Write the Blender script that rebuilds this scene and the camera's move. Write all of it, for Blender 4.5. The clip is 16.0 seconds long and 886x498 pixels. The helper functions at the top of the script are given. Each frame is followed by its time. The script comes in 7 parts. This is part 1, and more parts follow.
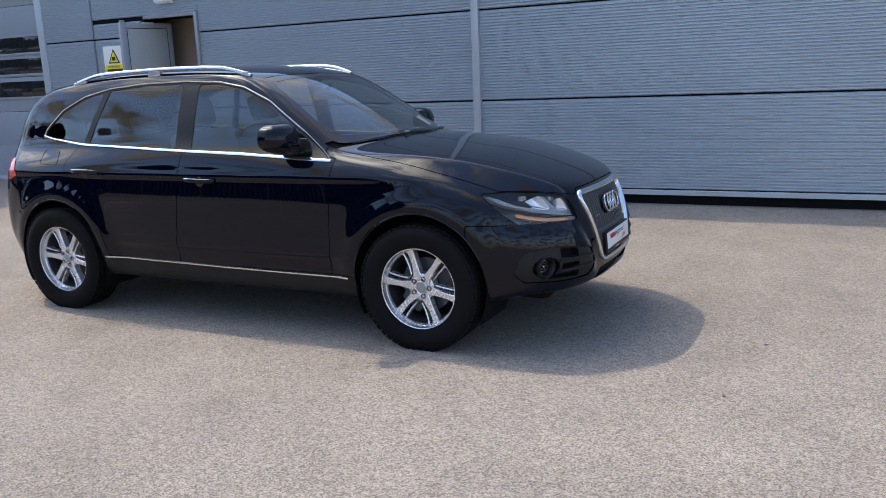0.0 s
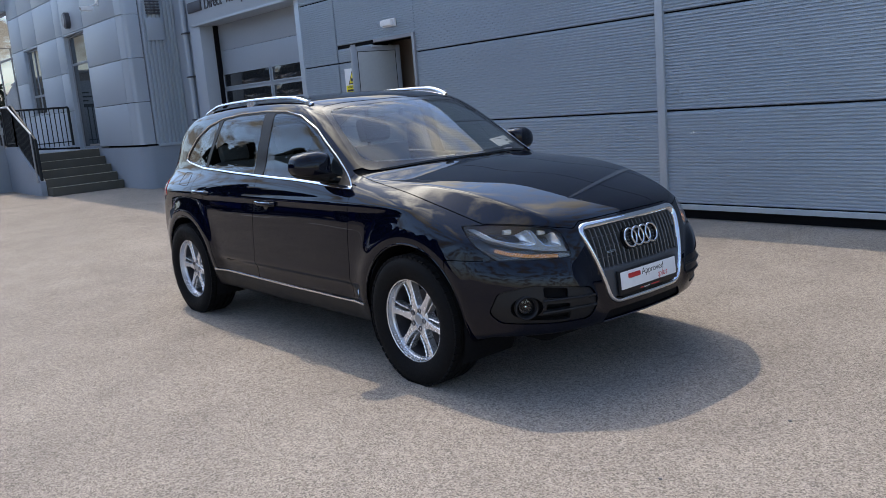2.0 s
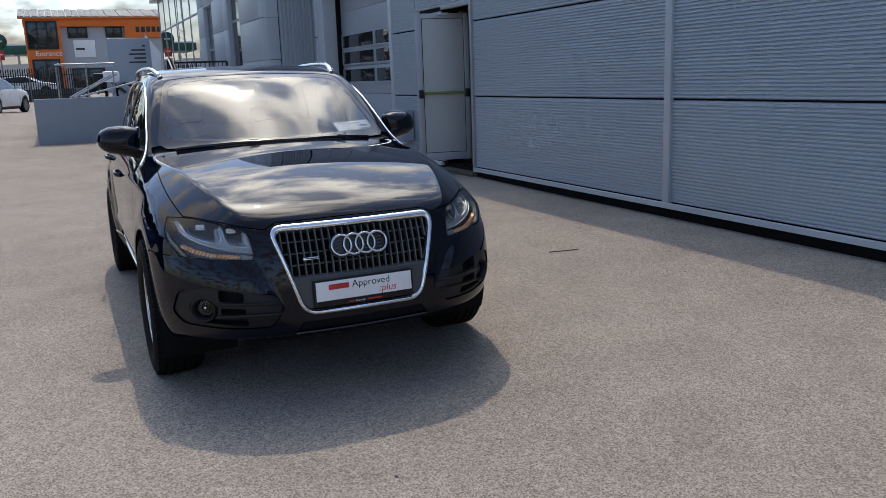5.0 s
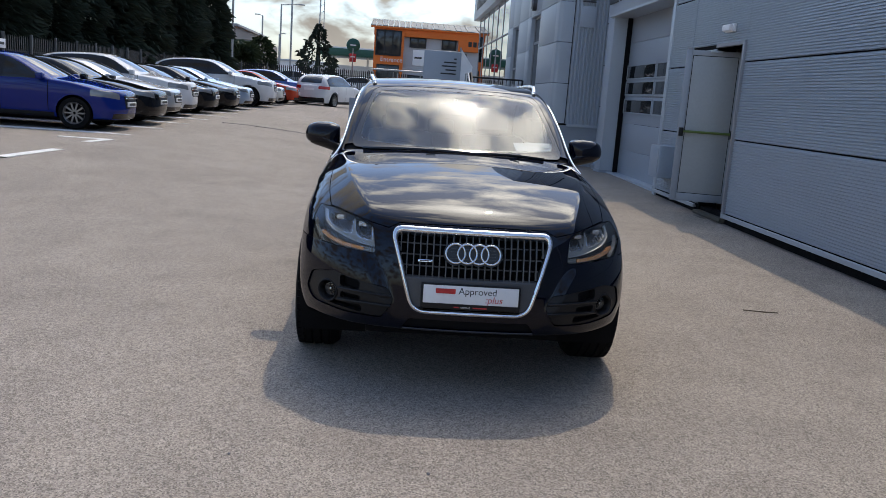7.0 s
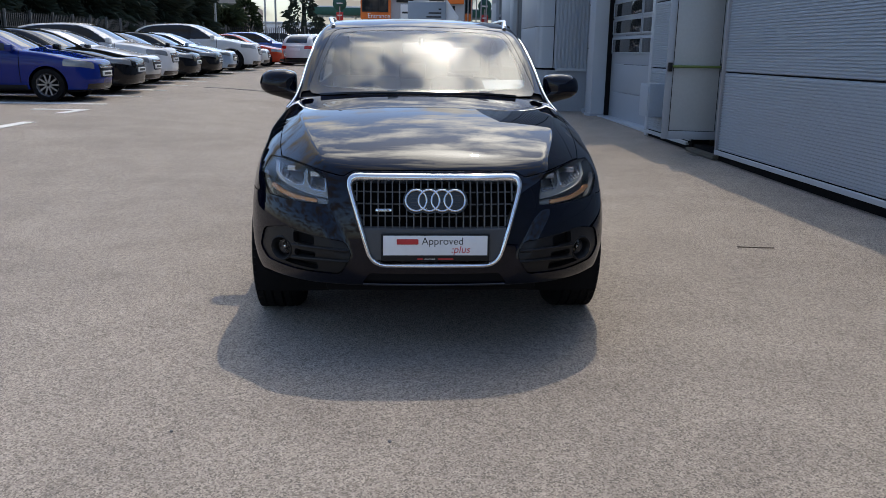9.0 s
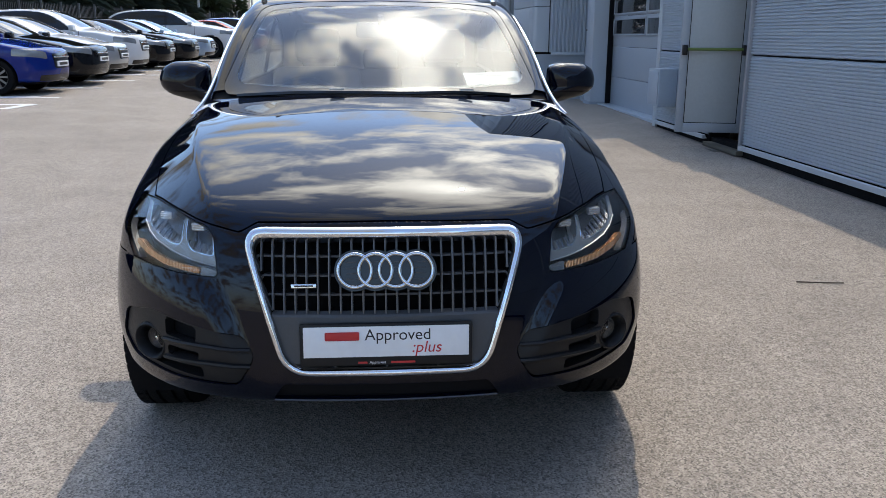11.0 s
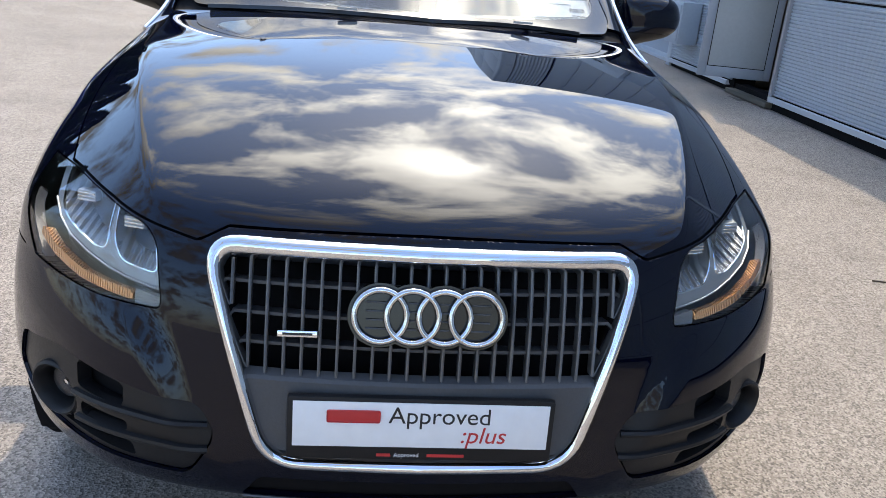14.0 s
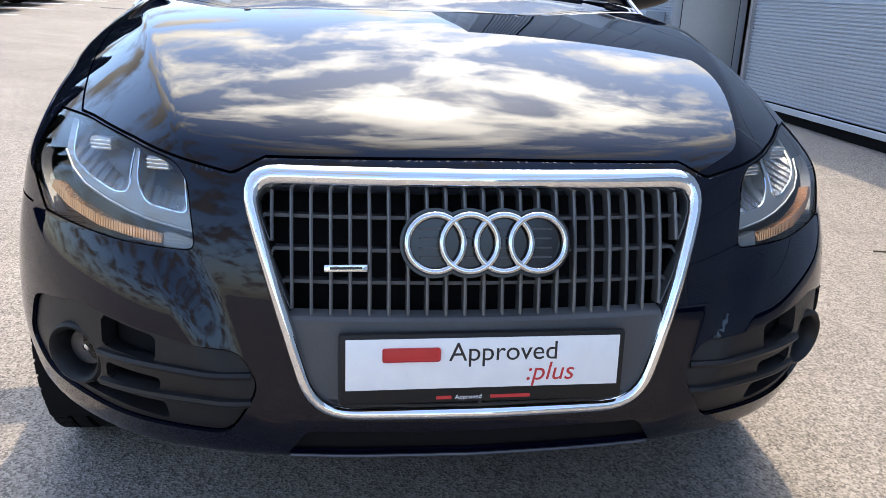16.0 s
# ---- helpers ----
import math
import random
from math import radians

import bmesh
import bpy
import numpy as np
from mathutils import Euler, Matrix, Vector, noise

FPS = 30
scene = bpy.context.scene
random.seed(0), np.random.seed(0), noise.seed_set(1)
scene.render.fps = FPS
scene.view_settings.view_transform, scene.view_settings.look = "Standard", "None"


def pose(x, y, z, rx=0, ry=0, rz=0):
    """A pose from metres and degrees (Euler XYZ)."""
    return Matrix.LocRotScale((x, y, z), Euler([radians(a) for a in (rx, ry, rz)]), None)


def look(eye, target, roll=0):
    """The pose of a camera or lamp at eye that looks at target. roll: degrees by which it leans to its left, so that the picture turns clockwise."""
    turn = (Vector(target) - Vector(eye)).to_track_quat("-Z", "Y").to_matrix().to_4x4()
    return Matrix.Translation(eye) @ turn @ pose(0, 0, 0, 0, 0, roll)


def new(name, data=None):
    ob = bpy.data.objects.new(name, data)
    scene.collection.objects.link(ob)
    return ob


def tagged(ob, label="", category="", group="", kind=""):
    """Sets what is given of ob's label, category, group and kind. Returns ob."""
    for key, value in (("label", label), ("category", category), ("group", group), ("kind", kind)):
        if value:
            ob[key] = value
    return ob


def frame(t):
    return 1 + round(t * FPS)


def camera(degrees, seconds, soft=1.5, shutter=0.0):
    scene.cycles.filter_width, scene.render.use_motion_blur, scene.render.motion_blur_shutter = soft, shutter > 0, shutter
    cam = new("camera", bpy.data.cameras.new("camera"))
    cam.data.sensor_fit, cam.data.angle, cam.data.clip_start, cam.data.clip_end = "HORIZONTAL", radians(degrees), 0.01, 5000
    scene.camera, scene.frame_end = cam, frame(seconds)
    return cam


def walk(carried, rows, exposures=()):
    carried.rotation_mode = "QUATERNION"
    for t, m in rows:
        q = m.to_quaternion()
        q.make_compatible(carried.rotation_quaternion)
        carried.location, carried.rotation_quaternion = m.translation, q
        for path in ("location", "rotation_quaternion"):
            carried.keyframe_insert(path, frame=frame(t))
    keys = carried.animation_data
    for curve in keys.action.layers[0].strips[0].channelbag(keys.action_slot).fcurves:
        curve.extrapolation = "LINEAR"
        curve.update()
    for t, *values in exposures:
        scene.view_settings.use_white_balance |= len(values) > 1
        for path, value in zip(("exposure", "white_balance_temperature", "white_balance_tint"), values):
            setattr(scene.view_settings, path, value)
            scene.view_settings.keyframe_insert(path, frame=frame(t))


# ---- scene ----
cam = camera(56.6, 16.0, soft=0.85)
PATH = [
    (0, (2.089, -4.769, 1.498), (1.219, -3.016, 1.086), -2.4),
    (0.5, (2.442, -4.472, 1.507), (1.473, -2.769, 1.107), 0.5),
    (1, (2.768, -4.196, 1.499), (1.592, -2.625, 1.112), -1.3),
    (1.5, (3.122, -3.885, 1.517), (1.733, -2.493, 1.15), -3.4),
    (2, (3.415, -3.512, 1.508), (1.908, -2.245, 1.152), -4.7),
    (2.5, (3.66, -3.132, 1.493), (2.087, -1.95, 1.135), -5.5),
    (3, (3.953, -2.76, 1.5), (2.255, -1.77, 1.13), -5.9),
    (3.5, (4.14, -2.367, 1.477), (2.431, -1.408, 1.076), -4.2),
    (3.7, (4.216, -2.213, 1.5), (2.504, -1.263, 1.092), -3.1),
    (5.8, (4.73, -0.679, 1.49), (2.826, -0.209, 1.1), -2.7),
    (6, (4.81, -0.561, 1.503), (2.871, -0.258, 1.12), -3.3),
    (6.5, (4.83, -0.405, 1.508), (2.871, -0.266, 1.13), -0.7),
    (7, (4.824, -0.43, 1.492), (2.862, -0.293, 1.128), 4.1),
    (7.5, (4.761, -0.466, 1.454), (2.813, -0.362, 1.011), 3.5),
    (8, (4.793, -0.382, 1.459), (2.858, -0.261, 0.967), 0.9),
    (8.5, (4.797, -0.306, 1.44), (2.86, -0.174, 0.959), 0.9),
    (8.7, (4.716, -0.272, 1.396), (2.776, -0.138, 0.929), 1.0),
    (11, (3.112, -0.011, 1.383), (1.181, 0.138, 0.882), 0.3),
    (11.5, (2.820, -0.025, 1.359), (0.896, 0.107, 0.827), 0.2),
    (12, (2.456, -0.012, 1.359), (0.550, 0.074, 0.760), 0.3),
    (12.5, (2.251, -0.055, 1.330), (0.388, 0.037, 0.607), 0.8),
    (13, (2.084, -0.180, 1.340), (0.230, 0.010, 0.615), 1.9),
    (13.5, (2.106, -0.198, 1.342), (0.264, 0.009, 0.590), 1.7),
    (14, (2.194, -0.148, 1.366), (0.330, 0.077, 0.678), 5.0),
    (14.5, (2.204, -0.204, 1.196), (0.331, 0.025, 0.532), 4.3),
    (15, (2.265, -0.163, 1.091), (0.372, 0.088, 0.497), 2.8),
    (15.5, (2.266, -0.146, 1.080), (0.367, 0.127, 0.515), 2.6),
    (16, (2.139, -0.285, 1.142), (0.258, 0.021, 0.535), 2.6),
]
EXPOSURES = [(0.0, -0.93, 7650, 11.5), (1.5, -1.00, 7650, 11.5), (3.5, -1.42, 7700, 11.5), (8.5, -1.46, 7650, 11), (11.0, -1.02, 7550, 9), (12.5, -0.50, 7600, 9), (14.5, -0.50, 7750, 10), (16.0, -0.29, 7900, 11)]
walk(cam, [(t, look(eye, target, roll)) for t, eye, target, roll in PATH], EXPOSURES)

# ---- sky and sun ----
SUN = Vector((-0.70, 0.165, 1.0)).normalized()
sun_data = bpy.data.lights.new("sun", "SUN")
sun_data.energy, sun_data.angle, sun_data.color = 5.0, radians(0.55), (1.0, 0.925, 0.815)
sun = new("sun", sun_data)
sun.matrix_world = look(SUN * 60, (0, 0, 0))


def sky_world():
    """Nishita sky with broken cloud."""
    w = bpy.data.worlds.new("sky")
    w.use_nodes = True
    n, l = w.node_tree.nodes, w.node_tree.links
    n.clear()
    out, bg = n.new("ShaderNodeOutputWorld"), n.new("ShaderNodeBackground")
    sky = n.new("ShaderNodeTexSky")
    sky.sky_type, sky.sun_disc = "NISHITA", False
    sky.sun_elevation = math.asin(SUN.z)
    sky.sun_rotation = math.atan2(SUN.x, SUN.y) % (2 * math.pi)
    sky.air_density, sky.dust_density, sky.ozone_density = 1.0, 0.6, 1.6
    co = n.new("ShaderNodeTexCoord")
    sep = n.new("ShaderNodeSeparateXYZ")
    l.new(co.outputs["Generated"], sep.inputs[0])
    up = n.new("ShaderNodeMath"); up.operation = "MAXIMUM"; up.inputs[1].default_value = 0.0
    l.new(sep.outputs[2], up.inputs[0])
    add = n.new("ShaderNodeMath"); add.inputs[1].default_value = 0.42
    l.new(up.outputs[0], add.inputs[0])
    flat = n.new("ShaderNodeCombineXYZ")
    for k in (0, 1):
        d = n.new("ShaderNodeMath"); d.operation = "DIVIDE"
        l.new(sep.outputs[k], d.inputs[0]); l.new(add.outputs[0], d.inputs[1]); l.new(d.outputs[0], flat.inputs[k])
    big = n.new("ShaderNodeTexNoise")
    big.inputs["Scale"].default_value, big.inputs["Detail"].default_value, big.inputs["Roughness"].default_value = 5.2, 12.0, 0.60
    big.inputs["Distortion"].default_value = 0.25
    l.new(flat.outputs[0], big.inputs["Vector"])
    ramp = n.new("ShaderNodeValToRGB")
    ramp.color_ramp.elements[0].position, ramp.color_ramp.elements[1].position = 0.465, 0.60
    tone = n.new("ShaderNodeTexNoise")
    tone.inputs["Scale"].default_value, tone.inputs["Detail"].default_value = 5.0, 8.0
    l.new(flat.outputs[0], tone.inputs["Vector"])
    shade = n.new("ShaderNodeValToRGB")
    shade.color_ramp.elements[0].position, shade.color_ramp.elements[1].position = 0.36, 0.66
    shade.color_ramp.elements[0].color, shade.color_ramp.elements[1].color = (14.3, 15.2, 16.5, 1), (28.8, 30.4, 32.0, 1)
    l.new(tone.outputs["Fac"], shade.inputs[0])
    mix = n.new("ShaderNodeMix"); mix.data_type = "RGBA"
    blue = n.new("ShaderNodeVectorMath"); blue.operation = "MULTIPLY"; blue.inputs[1].default_value = (13.8, 16.4, 19.8)
    l.new(sky.outputs[0], blue.inputs[0])
    cover = n.new("ShaderNodeMath"); cover.operation = "MULTIPLY_ADD"; cover.inputs[1].default_value = 0.13
    l.new(big.outputs["Fac"], cover.inputs[2])
    l.new(cover.outputs[0], ramp.inputs[0])
    l.new(ramp.outputs[0], mix.inputs[0]); l.new(blue.outputs[0], mix.inputs[6])
    # cloud is brightest round the sun
    near = n.new("ShaderNodeVectorMath"); near.operation = "DOT_PRODUCT"; near.inputs[1].default_value = SUN
    l.new(co.outputs["Generated"], near.inputs[0])
    pos = n.new("ShaderNodeMath"); pos.operation = "MAXIMUM"; pos.inputs[1].default_value = 0.0
    l.new(near.outputs["Value"], pos.inputs[0])
    pw = n.new("ShaderNodeMath"); pw.operation = "POWER"; pw.inputs[1].default_value = 10.0
    l.new(pos.outputs[0], pw.inputs[0])
    veil = n.new("ShaderNodeMath"); veil.operation = "POWER"; veil.inputs[1].default_value = 90.0
    l.new(pos.outputs[0], veil.inputs[0]); l.new(veil.outputs[0], cover.inputs[0])
    gain = n.new("ShaderNodeMath"); gain.operation = "MULTIPLY_ADD"; gain.inputs[1].default_value, gain.inputs[2].default_value = 16.0, 0.56
    l.new(pw.outputs[0], gain.inputs[0])
    lit = n.new("ShaderNodeVectorMath"); lit.operation = "SCALE"
    core = n.new("ShaderNodeMath"); core.operation = "POWER"; core.inputs[1].default_value = 420.0
    l.new(pos.outputs[0], core.inputs[0])
    glare = n.new("ShaderNodeMath"); glare.operation = "MULTIPLY_ADD"; glare.inputs[1].default_value = 12.0
    l.new(core.outputs[0], glare.inputs[0]); l.new(gain.outputs[0], glare.inputs[2])
    l.new(shade.outputs[0], lit.inputs[0]); l.new(glare.outputs[0], lit.inputs["Scale"])
    # pale haze towards the horizon
    haze = n.new("ShaderNodeMapRange")
    haze.inputs[1].default_value, haze.inputs[2].default_value, haze.inputs[3].default_value, haze.inputs[4].default_value = 0.0, 0.24, 0.9, 0.0
    l.new(up.outputs[0], haze.inputs[0])
    far = n.new("ShaderNodeMix"); far.data_type = "RGBA"; far.inputs[7].default_value = (24.5, 25.0, 25.6, 1)
    l.new(haze.outputs[0], far.inputs[0]); l.new(mix.outputs[2], far.inputs[6])
    l.new(lit.outputs[0], mix.inputs[7])
    bg.inputs["Strength"].default_value = 0.049
    l.new(far.outputs[2], bg.inputs["Color"]); l.new(bg.outputs[0], out.inputs[0])
    scene.world = w


sky_world()

# ---- materials ----
def node_mat(name):
    m = bpy.data.materials.new(name)
    m.use_nodes = True
    return m, m.node_tree.nodes, m.node_tree.links, m.node_tree.nodes["Principled BSDF"]


def surface(name, color, rough=0.5, metal=0.0, vary=0.12, scale=3.0, fine=60.0, bump=0.0, bump_scale=80.0, coat=0.0, spread=0.0, spec=None):
    """A surface with broad stains and fine grain; spread varies it from piece to piece."""
    m, n, l, p = node_mat(name)
    co = n.new("ShaderNodeTexCoord")
    a, b = n.new("ShaderNodeTexNoise"), n.new("ShaderNodeTexNoise")
    a.inputs["Scale"].default_value, a.inputs["Detail"].default_value = scale, 6
    b.inputs["Scale"].default_value, b.inputs["Detail"].default_value = fine, 4
    for t in (a, b):
        l.new(co.outputs["Object"], t.inputs["Vector"])
    sumn = n.new("ShaderNodeMath"); sumn.operation = "ADD"
    l.new(a.outputs["Fac"], sumn.inputs[0]); l.new(b.outputs["Fac"], sumn.inputs[1])
    last = sumn.outputs[0]
    if spread:
        info = n.new("ShaderNodeObjectInfo")
        k = n.new("ShaderNodeMath"); k.operation = "MULTIPLY_ADD"
        k.inputs[1].default_value = spread / max(vary, 0.01)
        l.new(info.outputs["Random"], k.inputs[0]); l.new(last, k.inputs[2])
        last = k.outputs[0]
    r = n.new("ShaderNodeMapRange")
    r.inputs[1].default_value, r.inputs[2].default_value = 0.6, 1.4
    r.inputs[3].default_value, r.inputs[4].default_value = 1 - vary, 1 + vary
    l.new(last, r.inputs[0])
    mul = n.new("ShaderNodeVectorMath"); mul.operation = "SCALE"
    mul.inputs[0].default_value = color[:3]
    l.new(r.outputs[0], mul.inputs["Scale"])
    l.new(mul.outputs[0], p.inputs["Base Color"])
    rr = n.new("ShaderNodeMapRange")
    rr.inputs[1].default_value, rr.inputs[2].default_value = 0.6, 1.4
    rr.inputs[3].default_value, rr.inputs[4].default_value = max(0.02, rough * (1 - vary)), min(1, rough * (1 + vary))
    l.new(sumn.outputs[0], rr.inputs[0]); l.new(rr.outputs[0], p.inputs["Roughness"])
    p.inputs["Metallic"].default_value, p.inputs["Coat Weight"].default_value = metal, coat
    p.inputs["Coat Roughness"].default_value = 0.03
    if spec is not None:
        p.inputs["Specular IOR Level"].default_value = spec
    if bump:
        c = n.new("ShaderNodeTexNoise")
        c.inputs["Scale"].default_value, c.inputs["Detail"].default_value = bump_scale, 5
        l.new(co.outputs["Object"], c.inputs["Vector"])
        bn = n.new("ShaderNodeBump")
        bn.inputs["Strength"].default_value, bn.inputs["Distance"].default_value = 0.6, bump
        l.new(c.outputs["Fac"], bn.inputs["Height"]); l.new(bn.outputs[0], p.inputs["Normal"])
    return m


def asphalt_mat():
    """Pale weathered tarmac with exposed aggregate, dark specks and tyre-worn patches."""
    m, n, l, p = node_mat("asphalt")
    co = n.new("ShaderNodeTexCoord")
    stones = n.new("ShaderNodeTexVoronoi"); stones.inputs["Scale"].default_value = 160
    grit = n.new("ShaderNodeTexNoise"); grit.inputs["Scale"].default_value, grit.inputs["Detail"].default_value = 105, 5
    patch = n.new("ShaderNodeTexNoise"); patch.inputs["Scale"].default_value, patch.inputs["Detail"].default_value = 0.35, 7
    streak = n.new("ShaderNodeTexNoise"); streak.inputs["Scale"].default_value, streak.inputs["Detail"].default_value = 2.2, 5
    clump = n.new("ShaderNodeTexNoise"); clump.inputs["Scale"].default_value, clump.inputs["Detail"].default_value = 60, 5
    for t in (stones, grit, patch, streak, clump):
        l.new(co.outputs["Object"], t.inputs["Vector"])
    ramp = n.new("ShaderNodeValToRGB")
    e = ramp.color_ramp.elements
    e[0].position, e[0].color = 0.18, (0.125, 0.109, 0.094, 1)
    e[1].position, e[1].color = 0.88, (0.385, 0.335, 0.288, 1)
    mid = e.new(0.40); mid.color = (0.227, 0.197, 0.169, 1)
    sep = n.new("ShaderNodeSeparateColor"); l.new(stones.outputs["Color"], sep.inputs[0])
    mixa = n.new("ShaderNodeMix"); mixa.inputs[0].default_value = 0.33
    l.new(sep.outputs[0], mixa.inputs[2]); l.new(grit.outputs["Fac"], mixa.inputs[3])
    l.new(mixa.outputs[0], ramp.inputs[0])
    add = n.new("ShaderNodeMath"); add.operation = "ADD"
    mild = n.new("ShaderNodeMix"); mild.inputs[0].default_value = 0.22
    l.new(streak.outputs["Fac"], mild.inputs[2]); l.new(clump.outputs["Fac"], mild.inputs[3])
    l.new(patch.outputs["Fac"], add.inputs[0]); l.new(mild.outputs[0], add.inputs[1])
    r = n.new("ShaderNodeMapRange")
    r.inputs[1].default_value, r.inputs[2].default_value, r.inputs[3].default_value, r.inputs[4].default_value = 0.7, 1.3, 0.80, 1.15
    l.new(add.outputs[0], r.inputs[0])
    knots = n.new("ShaderNodeTexNoise"); knots.inputs["Scale"].default_value, knots.inputs["Detail"].default_value, knots.inputs["Roughness"].default_value = 24, 6, 0.75
    l.new(co.outputs["Object"], knots.inputs["Vector"])
    kr = n.new("ShaderNodeMapRange")
    kr.inputs[1].default_value, kr.inputs[2].default_value, kr.inputs[3].default_value, kr.inputs[4].default_value = 0.3, 0.7, 0.80, 1.20
    l.new(knots.outputs["Fac"], kr.inputs[0])
    both = n.new("ShaderNodeMath"); both.operation = "MULTIPLY"
    l.new(r.outputs[0], both.inputs[0]); l.new(kr.outputs[0], both.inputs[1])
    sc = n.new("ShaderNodeVectorMath"); sc.operation = "SCALE"
    l.new(ramp.outputs[0], sc.inputs[0]); l.new(both.outputs[0], sc.inputs["Scale"])
    l.new(sc.outputs[0], p.inputs["Base Color"])
    p.inputs["Roughness"].default_value = 0.88
    p.inputs["Specular IOR Level"].default_value = 0.3
    h = n.new("ShaderNodeMix"); h.inputs[0].default_value = 0.4
    l.new(stones.outputs["Distance"], h.inputs[2]); l.new(grit.outputs["Fac"], h.inputs[3])
    bn = n.new("ShaderNodeBump"); bn.inputs["Strength"].default_value, bn.inputs["Distance"].default_value = 0.8, 0.0045
    l.new(h.outputs[0], bn.inputs["Height"]); l.new(bn.outputs[0], p.inputs["Normal"])
    return m


def paint_mat(name, color, rough=0.35, metal=0.0, flake=0.0):
    """Car paint under clear coat."""
    m, n, l, p = node_mat(name)
    co = n.new("ShaderNodeTexCoord")
    t = n.new("ShaderNodeTexNoise"); t.inputs["Scale"].default_value, t.inputs["Detail"].default_value = 2.5, 5
    l.new(co.outputs["Object"], t.inputs["Vector"])
    r = n.new("ShaderNodeMapRange"); r.inputs[3].default_value, r.inputs[4].default_value = 0.85, 1.15
    l.new(t.outputs["Fac"], r.inputs[0])
    sc = n.new("ShaderNodeVectorMath"); sc.operation = "SCALE"; sc.inputs[0].default_value = color
    l.new(r.outputs[0], sc.inputs["Scale"]); l.new(sc.outputs[0], p.inputs["Base Color"])
    d = n.new("ShaderNodeTexNoise"); d.inputs["Scale"].default_value, d.inputs["Detail"].default_value = 14, 6
    l.new(co.outputs["Object"], d.inputs["Vector"])
    cr = n.new("ShaderNodeMapRange"); cr.inputs[1].default_value, cr.inputs[2].default_value = 0.4, 0.8
    cr.inputs[3].default_value, cr.inputs[4].default_value = 0.0, 0.006
    l.new(d.outputs["Fac"], cr.inputs[0]); l.new(cr.outputs[0], p.inputs["Coat Roughness"])
    p.inputs["Roughness"].default_value, p.inputs["Metallic"].default_value = rough, metal
    p.inputs["Specular IOR Level"].default_value = 0.0 if metal == 0 else 0.5
    p.inputs["Coat Weight"].default_value, p.inputs["Coat IOR"].default_value = 1.0, 1.39
    return m


def glass_mat(name, tint, mirror=0.08, rough=0.0):
    """Thin window glass: sees through with a tint, mirrors more at a slant."""
    m, n, l, p = node_mat(name)
    n.remove(p)
    tr, gl, mx = n.new("ShaderNodeBsdfTransparent"), n.new("ShaderNodeBsdfGlossy"), n.new("ShaderNodeMixShader")
    lw = n.new("ShaderNodeLayerWeight"); lw.inputs["Blend"].default_value = 0.5
    pw = n.new("ShaderNodeMath"); pw.operation = "POWER"; pw.inputs[1].default_value = 4.6
    l.new(lw.outputs["Facing"], pw.inputs[0])
    k = n.new("ShaderNodeMath"); k.operation = "MULTIPLY_ADD"
    k.inputs[1].default_value, k.inputs[2].default_value = 1 - mirror, mirror
    l.new(pw.outputs[0], k.inputs[0])
    tr.inputs[0].default_value = (*tint, 1)
    gl.inputs["Roughness"].default_value = rough
    l.new(k.outputs[0], mx.inputs[0]); l.new(tr.outputs[0], mx.inputs[1]); l.new(gl.outputs[0], mx.inputs[2])
    l.new(mx.outputs[0], n["Material Output"].inputs[0])
    return m


def facet_mat(name, color, rough, metal, scale, height=0.004, axis="Y"):
    """Moulded optic: fine flutes side by side."""
    m, n, l, p = node_mat(name)
    co, wv, nz = n.new("ShaderNodeTexCoord"), n.new("ShaderNodeTexWave"), n.new("ShaderNodeTexNoise")
    wv.bands_direction = axis
    wv.inputs["Scale"].default_value, wv.inputs["Distortion"].default_value = scale, 0.6
    nz.inputs["Scale"].default_value = 24
    for t in (wv, nz):
        l.new(co.outputs["Object"], t.inputs["Vector"])
    r = n.new("ShaderNodeMapRange"); r.inputs[3].default_value, r.inputs[4].default_value = 0.7, 1.3
    l.new(nz.outputs["Fac"], r.inputs[0])
    sc = n.new("ShaderNodeVectorMath"); sc.operation = "SCALE"; sc.inputs[0].default_value = color
    l.new(r.outputs[0], sc.inputs["Scale"]); l.new(sc.outputs[0], p.inputs["Base Color"])
    p.inputs["Roughness"].default_value, p.inputs["Metallic"].default_value = rough, metal
    bn = n.new("ShaderNodeBump"); bn.inputs["Strength"].default_value, bn.inputs["Distance"].default_value = 0.8, height
    l.new(wv.outputs["Fac"], bn.inputs["Height"]); l.new(bn.outputs[0], p.inputs["Normal"])
    return m


